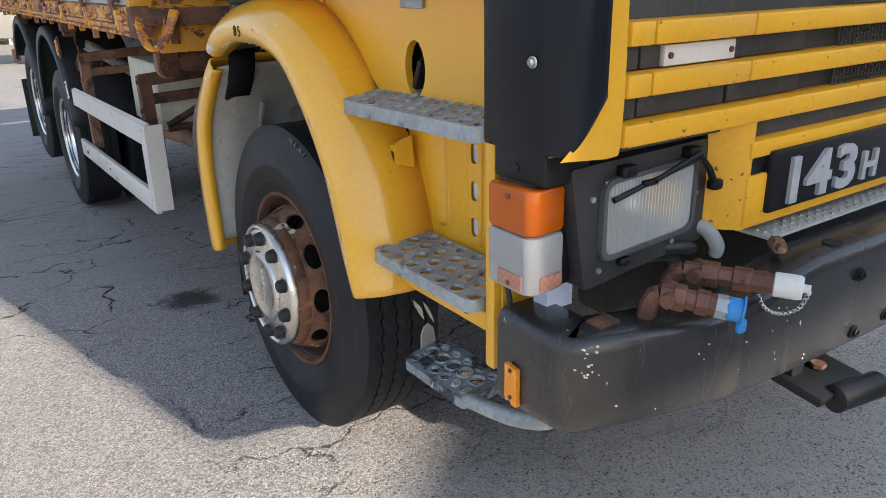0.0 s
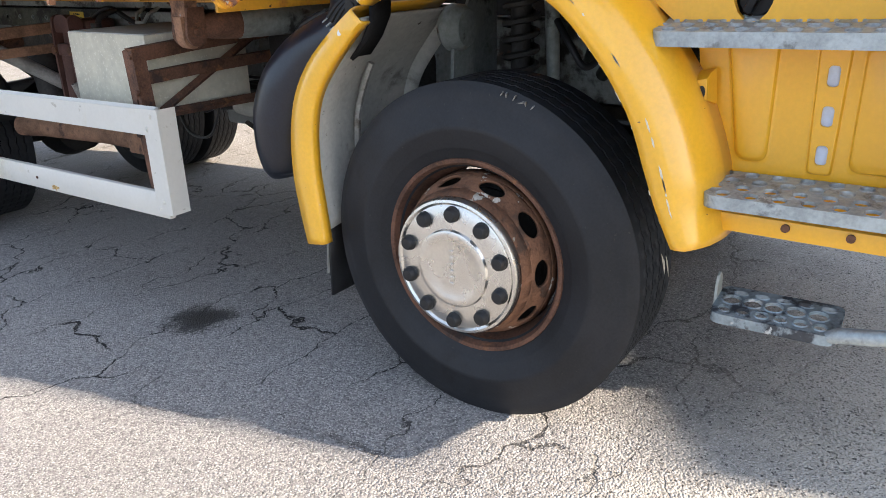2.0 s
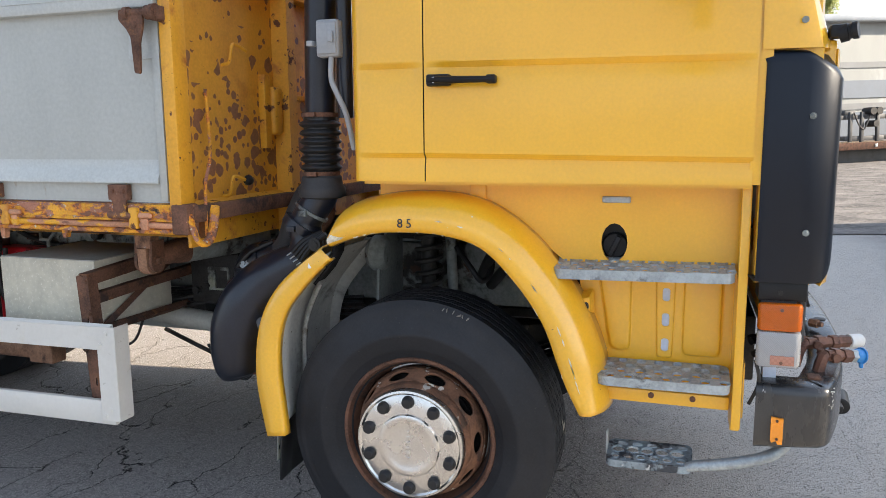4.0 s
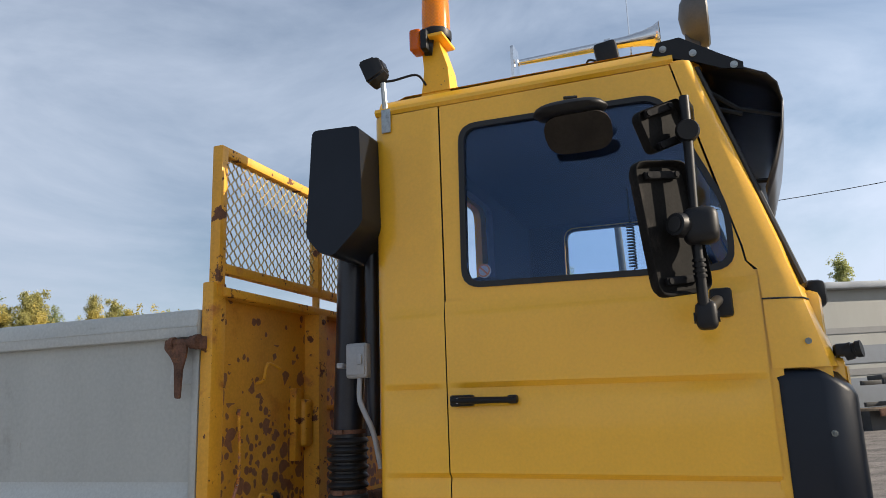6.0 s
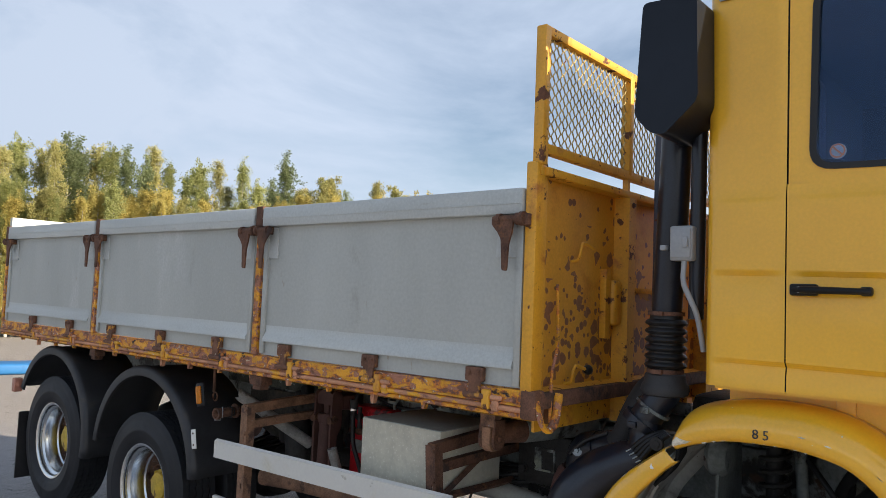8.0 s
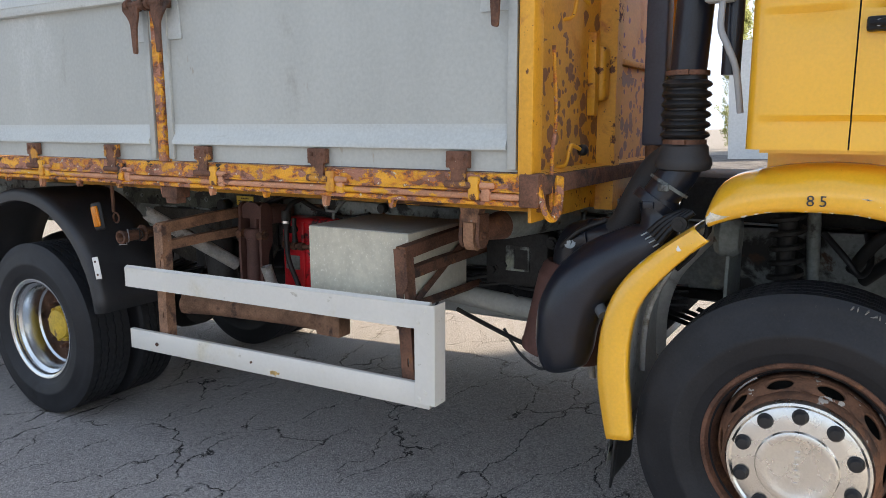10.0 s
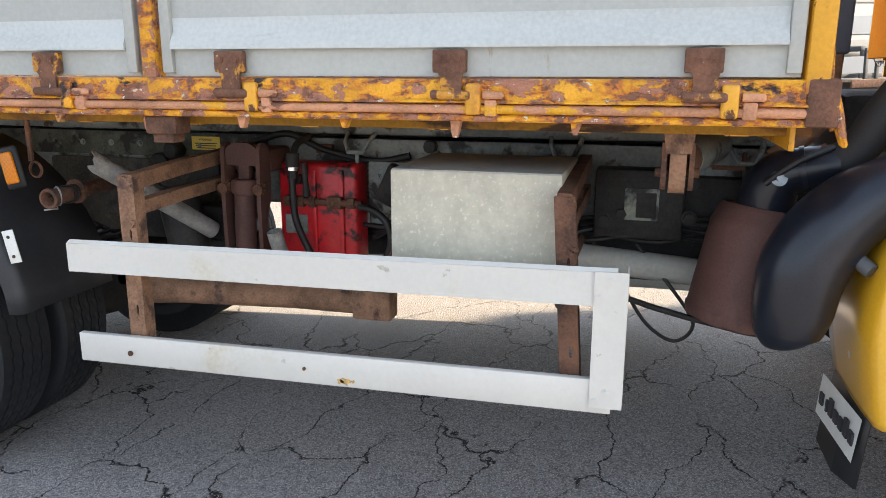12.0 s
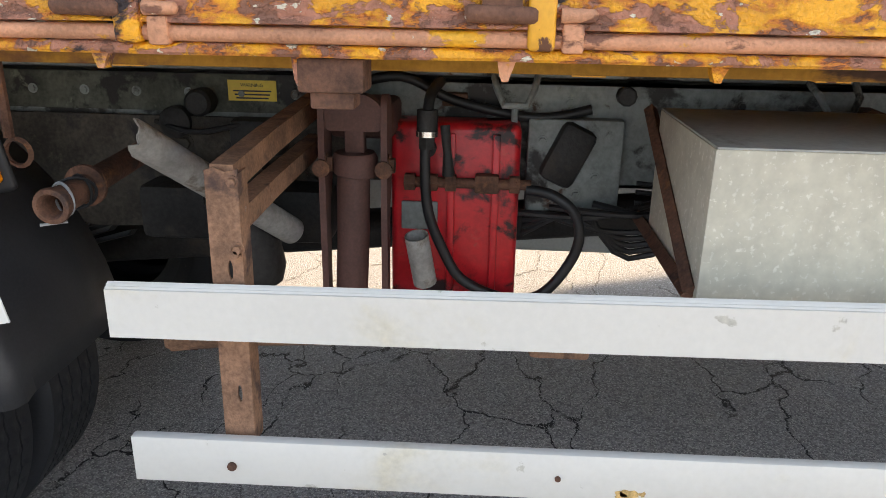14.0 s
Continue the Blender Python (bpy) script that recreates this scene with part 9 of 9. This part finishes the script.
M_DIRT = surf("gravel_strip", (0.135, 0.120, 0.108), 0.95, 0, 0.40, 1.2, 12, 0.8, 0.03,
              patches=[((0.20, 0.175, 0.15), 0.56, 0.66, 3.0, 0.95, 8.0), ((0.05, 0.045, 0.04), 0.60, 0.70, 1.6, 0.95, 7.0)])
M_WOOD = surf("weathered_planks", (0.28, 0.20, 0.13), 0.85, 0, 0.25, 3.0, 40, 0.3, 0.004)
M_STEELGREY = surf("grey_steel_frame", (0.05, 0.052, 0.055), 0.6, 0.2, 0.2, 3.0, 40, 0.2, 0.002)
M_POLE = surf("grey_wooden_pole", (0.17, 0.15, 0.13), 0.9, 0, 0.2, 3.0, 30, 0.3, 0.003)
M_TRUNK = surf("birch_bark", (0.50, 0.48, 0.44), 0.85, 0, 0.2, 2.0, 20, 0.3, 0.004,
               patches=[((0.05, 0.045, 0.04), 0.60, 0.66, 5.0, 0.9, 4.0)])
M_TRAILER = surf("dull_beige_trailer_paint", (0.17, 0.165, 0.155), 0.6, 0, 0.12, 0.8, 20, 0.1, 0.002)
M_TARP = surf("blue_tarpaulin", (0.02, 0.14, 0.34), 0.55, 0, 0.1, 3.0, 30, 0.2, 0.003)


def leaf_material(name, a, b, c):
    m, n, l, p = nodes_of(name)
    g = n.new("ShaderNodeNewGeometry")
    rp = n.new("ShaderNodeValToRGB")
    e = rp.color_ramp.elements
    e[0].color, e[1].color = (*a, 1), (*c, 1)
    mid = e.new(0.55)
    mid.color = (*b, 1)
    l.new(g.outputs["Random Per Island"], rp.inputs["Fac"])
    out = n["Material Output"]
    df, tl, mx = n.new("ShaderNodeBsdfDiffuse"), n.new("ShaderNodeBsdfTranslucent"), n.new("ShaderNodeMixShader")
    l.new(rp.outputs["Color"], df.inputs["Color"])
    l.new(rp.outputs["Color"], tl.inputs["Color"])
    mx.inputs[0].default_value = 0.5
    l.new(df.outputs[0], mx.inputs[1])
    l.new(tl.outputs[0], mx.inputs[2])
    l.new(mx.outputs[0], out.inputs["Surface"])
    return m


M_LEAF = [leaf_material("green_birch_leaves", (0.25, 0.275, 0.10), (0.36, 0.38, 0.15), (0.48, 0.48, 0.22)),
          leaf_material("turning_birch_leaves", (0.31, 0.30, 0.11), (0.42, 0.395, 0.16), (0.53, 0.48, 0.21)),
          leaf_material("yellow_birch_leaves", (0.38, 0.33, 0.10), (0.49, 0.41, 0.13), (0.57, 0.47, 0.17)),
          leaf_material("dark_spruce_needles", (0.19, 0.23, 0.11), (0.26, 0.30, 0.15), (0.34, 0.37, 0.20))]


def build_tree(rng, h, spread, mat_leaf, label, leaves=19000):
    """A slim birch: an upright stem, rising limbs, drooping twigs with small leaves."""
    t = thing("birch_tree", label, "tree", "trees behind the yard")
    bm = B()
    top = Vector((rng.uniform(-0.3, 0.3), rng.uniform(-0.3, 0.3), h * 0.98))
    trunk = smooth_path([(0, 0, -0.3), (0.1 * rng.uniform(-1, 1), 0.1, h * 0.3), (top.x * 0.6, top.y * 0.6, h * 0.65), top], 6)
    tube(bm, trunk, [h * 0.009 + 0.04, h * 0.007 + 0.03, 0.045, 0.012], 7)
    twigs = []
    for i in range(int(h * 4.2)):
        f = rng.uniform(0.12, 0.99)
        base = trunk[int(f * (len(trunk) - 1))]
        a = rng.uniform(0, 2 * math.pi)
        prof = min(1.0, (1.03 - f) * 1.15) * (0.6 + 0.4 * min(1, f * 3))
        ln = spread * prof * rng.uniform(0.45, 1.15) + 0.15
        tip = base + Vector((math.cos(a) * ln, math.sin(a) * ln, ln * rng.uniform(0.7, 1.5)))
        mid = base.lerp(tip, 0.5) + Vector((0, 0, 0.10 * ln))
        tube(bm, [base, mid, tip], [0.026, 0.016, 0.006], 4)
        for _ in range(7):
            u = rng.uniform(0.25, 1.05)
            p = base.lerp(mid, u * 2) if u < 0.5 else mid.lerp(tip, u * 2 - 1)
            o = Vector((rng.gauss(0, 0.24), rng.gauss(0, 0.24), rng.gauss(-0.05, 0.35)))
            twigs.append((p, p + o, p + o * 1.25 + Vector((0, 0, -rng.uniform(0.15, 0.6)))))
    part("trunk", bm, M_TRUNK, t, "pale birch trunk with limbs")
    vs, fs = [], []
    per = max(4, leaves // len(twigs))
    for a, b, c in twigs:
        for _ in range(per):
            u = rng.random()
            p = (a.lerp(b, u * 2) if u < 0.5 else b.lerp(c, u * 2 - 1)) + Vector((rng.gauss(0, 0.10), rng.gauss(0, 0.10), rng.gauss(0, 0.10)))
            s = rng.uniform(0.04, 0.085)
            u = Vector((rng.gauss(0, 1), rng.gauss(0, 1), rng.gauss(0, 1))).normalized()
            w = u.orthogonal().normalized()
            k = len(vs)
            vs += [p - u * s, p + w * s * 0.6, p + u * s, p - w * s * 0.6]
            fs.append((k, k + 1, k + 2, k + 3))
    me = bpy.data.meshes.new("crown")
    me.from_pydata([tuple(v) for v in vs], [], fs)
    me.materials.append(mat_leaf)
    ob = new("crown", me)
    ob.parent = t
    return t


def polar(az, d, z=0.0):
    """A place seen from where the camera stands beside the cab."""
    a = radians(az)
    return Vector((-1.7 + d * math.cos(a), 1.4 + d * math.sin(a), z))


def build_trees():
    rng = random.Random(4)
    kinds = [(11.5, 1.35, M_LEAF[0], "tall birch with thin green leaves behind the yard"),
             (12.5, 1.5, M_LEAF[1], "tall birch turning yellow behind the yard"),
             (10.5, 1.2, M_LEAF[1], "slim birch with green and yellow leaves"),
             (9.5, 1.45, M_LEAF[2], "yellow autumn birch at the yard edge"),
             (11.0, 1.2, M_LEAF[3], "dark green tree among the birches")]
    protos = []
    for h, sp, mt, lb in kinds:
        protos.append(build_tree(rng, h, sp, mt, lb))
    used = [False] * len(protos)
    spots = []
    az = 40.5
    while az < 97:
        el = float(np.interp(az, [41, 46, 50, 61, 72, 97], [10.4, 10.0, 11.2, 11.8, 11.8, 11.3]))
        spots.append((az, rng.uniform(60, 70), el * rng.uniform(0.80, 1.03), rng.choice([0, 0, 1, 2, 2, 1, 4])))
        az += rng.uniform(0.6, 1.25)
    az = 38.5
    while az < 97:
        spots.append((az, rng.uniform(56, 60), rng.uniform(7.0, 9.2), rng.choice([3, 3, 1, 0, 3, 2])))
        az += rng.uniform(0.35, 0.8)
    for az, d, el, k in spots:
        tall = math.tan(radians(el)) * d + 1.8
        s = tall / kinds[k][0]
        m = Matrix.Translation(polar(az, d)) @ pose(0, 0, 0, 0, 0, rng.uniform(0, 360))
        if not used[k]:
            used[k] = True
            t = protos[k]
            t.matrix_world = m
        else:
            t = copy_thing(protos[k], m)
        w = s * rng.uniform(0.75, 1.05)
        t.scale = (w, w, s)
    for az, d, k, s in ((-8.7, 66, 0, 1.05), (-11.2, 74, 2, 1.05), (8.5, 55, 2, 1.1), (10.0, 60, 0, 1.1)):
        p = polar(az, d)
        t = copy_thing(protos[k], Matrix.Translation(p) @ pose(0, 0, 0, 0, 0, 40 * k))
        t.scale = (s, s, s)


HALL = Matrix.Translation((38.06, -3.62, 0)) @ pose(0, 0, 0, 0, 0, 32.15)


def build_shed():
    """Long low hall with banded cladding across the yard, a raised plank deck along it."""
    hall = thing("storage_hall", "long pale grey hall with blue-grey bands", "building", m=HALL)
    bm = B()
    box(bm, 0, 14, -60, 0.5, -0.2, 6.6)
    part("wall", bm, M_SHED, hall, "pale grey cladding")
    bm = B()
    box(bm, -0.5, 14.4, -60.5, 1.0, 6.6, 6.92, 0.05)
    part("roof", bm, M_SHED_ROOF, hall, "grey sheet roof edge")
    for z0, z1 in ((3.02, 3.86), (0.0, 2.33)):
        bm = B()
        box(bm, -0.05, 0, -60, 0.5, z0, z1)
        part("cladding_band", bm, M_SHED_BAND, hall, "blue-grey band")
    for z0, z1 in ((4.46, 4.74), (2.46, 2.76)):
        bm = B()
        box(bm, -0.045, -0.01, -60, 0.5, z0, z1)
        part("cornice", bm, M_SEAM, hall, "dark cladding seam")
    for y in (-8.95, -24.0):
        bm = B()
        box(bm, -0.40, -0.051, y, y + 0.42, 0.0, 6.6, 0.03)
        part("corner_column", bm, M_SHED, hall, "pale steel column")
    deck = thing("plank_platform", "low weathered plank platform in front of the hall", "platform", m=HALL)
    bm = B()
    box(bm, -3.0, -0.45, -60, 0.4, 0.84, 0.94, 0.01)
    part("deck", bm, M_WOOD, deck, "weathered plank deck")
    bm = B()
    box(bm, -3.06, -2.98, -60, 0.4, 0.60, 0.93, 0.01)
    part("edge_beam", bm, M_RUST, deck, "dark brown edge beam")
    # dark block added for the shade under the deck
    bm = B()
    box(bm, -2.4, -0.45, -60, 0.4, 0.0, 0.838)
    part("deck_shade_block", bm, M_STEELGREY, deck)
    for y in (-1.8, -4.0, -6.2, -8.4):
        bm = B()
        box(bm, -3.09, -3.06, y, y + 0.14, 0.70, 0.84, 0.01)
        part("beam_clamp", bm, M_SHED_ROOF, deck)
    for y in (-1.45, -4.6, -9.0):
        t = thing("axle_frame", "grey steel trailer frame standing on the planks", "trailer frame", "trailer frames by the hall", m=HALL @ Matrix.Translation((-2.7, y, 0.94)))
        for dz in (0.06, 1.02):
            for dx in (0.0, 1.3):
                bm = B()
                box(bm, dx, dx + 0.16, -1.05, 1.05, dz, dz + 0.20, 0.02)
                part("rail", bm, M_STEELGREY, t)
        for yy in (-0.75, 0.10, 0.72):
            bm = B()
            box(bm, -0.06, 0.06, yy, yy + 0.17, 0.0, 1.34, 0.02)
            part("post", bm, M_STEELGREY, t)
        for yy, r, z in ((-0.62, 0.17, 1.36), (-0.28, 0.17, 1.36), (-0.45, 0.15, 0.80)):
            bm = B()
            cyl(bm, (-0.18, yy, z), (0.35, yy, z), r, seg=18)
            part("roller", bm, M_FRAME_DARK, t)
        bm = B()
        tube(bm, [(-0.08, -0.2, 1.2), (-0.12, 0.05, 0.75), (-0.12, 0.2, 0.55), (-0.1, 0.45, 0.8), (-0.1, 0.7, 1.3)], 0.035, 8, 4)
        part("cable", bm, M_HOSE, t)
        bm = B()
        box(bm, 0.2, 1.1, 0.35, 0.95, 1.22, 1.42, 0.03)
        part("gear_box", bm, M_STEELGREY, t)
    bm = B()
    rows = []
    for x0 in np.linspace(11.0, 44, 48):
        rows.append([(x0, y, 0.012 + 0.10 * max(0, noise.noise((x0 * 0.35, y * 0.35, 0.3))) * (1 if x0 > 20 else 0)) for y in np.linspace(-70, 12, 90)])
    rings(bm, rows, False)
    tagged(part("gravel_strip", bm, M_DIRT), "brown gravel and dirt strip beside the asphalt", "gravel", kind="structure")
    # dark cabinet and white wall seen between cab and body
    t = thing("grey_container", "grey steel container beside the hall", "container", m=Matrix.Translation((36.0, -0.3, 0)))
    bm = B()
    box(bm, 0, 2.4, -1.6, 1.4, 0, 2.55, 0.04)
    part("body", bm, M_SHED_BAND, t)
    bm = B()
    box(bm, -0.05, 0.0, -1.2, 0.6, 1.75, 2.25, 0.02)
    part("panel", bm, M_STEELGREY, t)
    bm = B()
    box(bm, 38.0, 38.3, 1.6, 9.0, 0.0, 5.8)
    tagged(part("white_wall", bm, M_WHITE), "plain white wall by the hall", "wall", kind="structure")


def build_lines():
    pole = thing("utility_pole", "grey wooden utility pole with crossarms", "pole", m=Matrix.Translation(polar(5.7, 48)))
    bm = B()
    tube(bm, [(0, 0, 0), (0, 0, 14.6)], [0.30, 0.21], 12)
    part("mast", bm, M_POLE, pole)
    for z in (14.0, 13.3):
        bm = B()
        box(bm, -0.08, 0.08, -0.7, 0.7, z, z + 0.12)
        for y in (-0.6, 0.0, 0.6):
            cyl(bm, (0, y, z + 0.12), (0, y, z + 0.36), 0.05, seg=8)
        part("crossarm", bm, M_STEELGREY, pole)
    a = polar(5.2, 48, 13.6)
    b = polar(-34, 70, 19.3)
    bm = B()
    tube(bm, [a.lerp(b, u) + Vector((0, 0, -0.15 - 5.2 * u * (1 - u))) for u in np.linspace(0, 1, 24)], 0.026, 5)
    tagged(part("overhead_cable", bm, M_SEAL), "thin black overhead cable", "cable")


def build_far_side():
    # blue trough at the far end of the yard
    t = thing("blue_cover", "blue tarpaulin over a low stack in the yard", "tarpaulin", m=Matrix.Translation(polar(70.8, 24.5)) @ pose(0, 0, 0, 0, 0, -20))
    bm = B()
    box(bm, -1.0, 1.2, -0.8, 0.8, 0.0, 0.30, 0.08, 3)
    part("cover", bm, M_TARP, t)
    t = thing("box_trailer", "dull beige box trailer parked behind the truck", "trailer", m=Matrix.Translation(polar(74.5, 30)))
    bm = B()
    box(bm, -4, 0.9, -1.2, 1.2, 0.9, 3.6, 0.04)
    part("body", bm, M_TRAILER, t)
    for x in (-2.5, -1.3):
        for y in (-1.05, 0.8):
            bm = B()
            cyl(bm, (x, y, 0.5), (x, y + 0.25, 0.5), 0.5, seg=24)
            part("wheel", bm, M_TYRE, t)
    # unseen gable added in front, cut to shade the truck front and yard beyond
    bm = B()
    away = 12.0
    rise = away * math.tan(radians(SUN_EL))
    s = Vector((sun_dir.x, sun_dir.y)).normalized()
    outline = [(1.06, -rise), (1.06, 0.20), (1.95, 0.42), (1.95, 0.60), (0.87, 0.61), (0.87, 2.0), (2.2, 2.0), (3.88, 1.17), (4.02, 0.62), (11.4, -0.4), (11.4, -rise)]
    loops = []
    for extra in (0.0, 0.25):
        o = Vector((0.0, 0.9)) + s * (away + extra)
        loops.append([bm.verts.new((o.x + u, o.y + u * 0.2147, v + rise)) for u, v in outline])
        es = [bm.edges.new((loops[-1][k], loops[-1][(k + 1) % len(outline)])) for k in range(len(outline))]
        bmesh.ops.triangle_fill(bm, edges=es, use_beauty=True, use_dissolve=False)
    for k in range(len(outline)):
        q = (k + 1) % len(outline)
        bm.faces.new((loops[0][k], loops[0][q], loops[1][q], loops[1][k]))
    tagged(part("wall_shade_gable", bm, M_SHED), "unseen plain pale gable added to cast shade", "wall", kind="structure")


build_shed()
build_lines()
build_far_side()
build_trees()
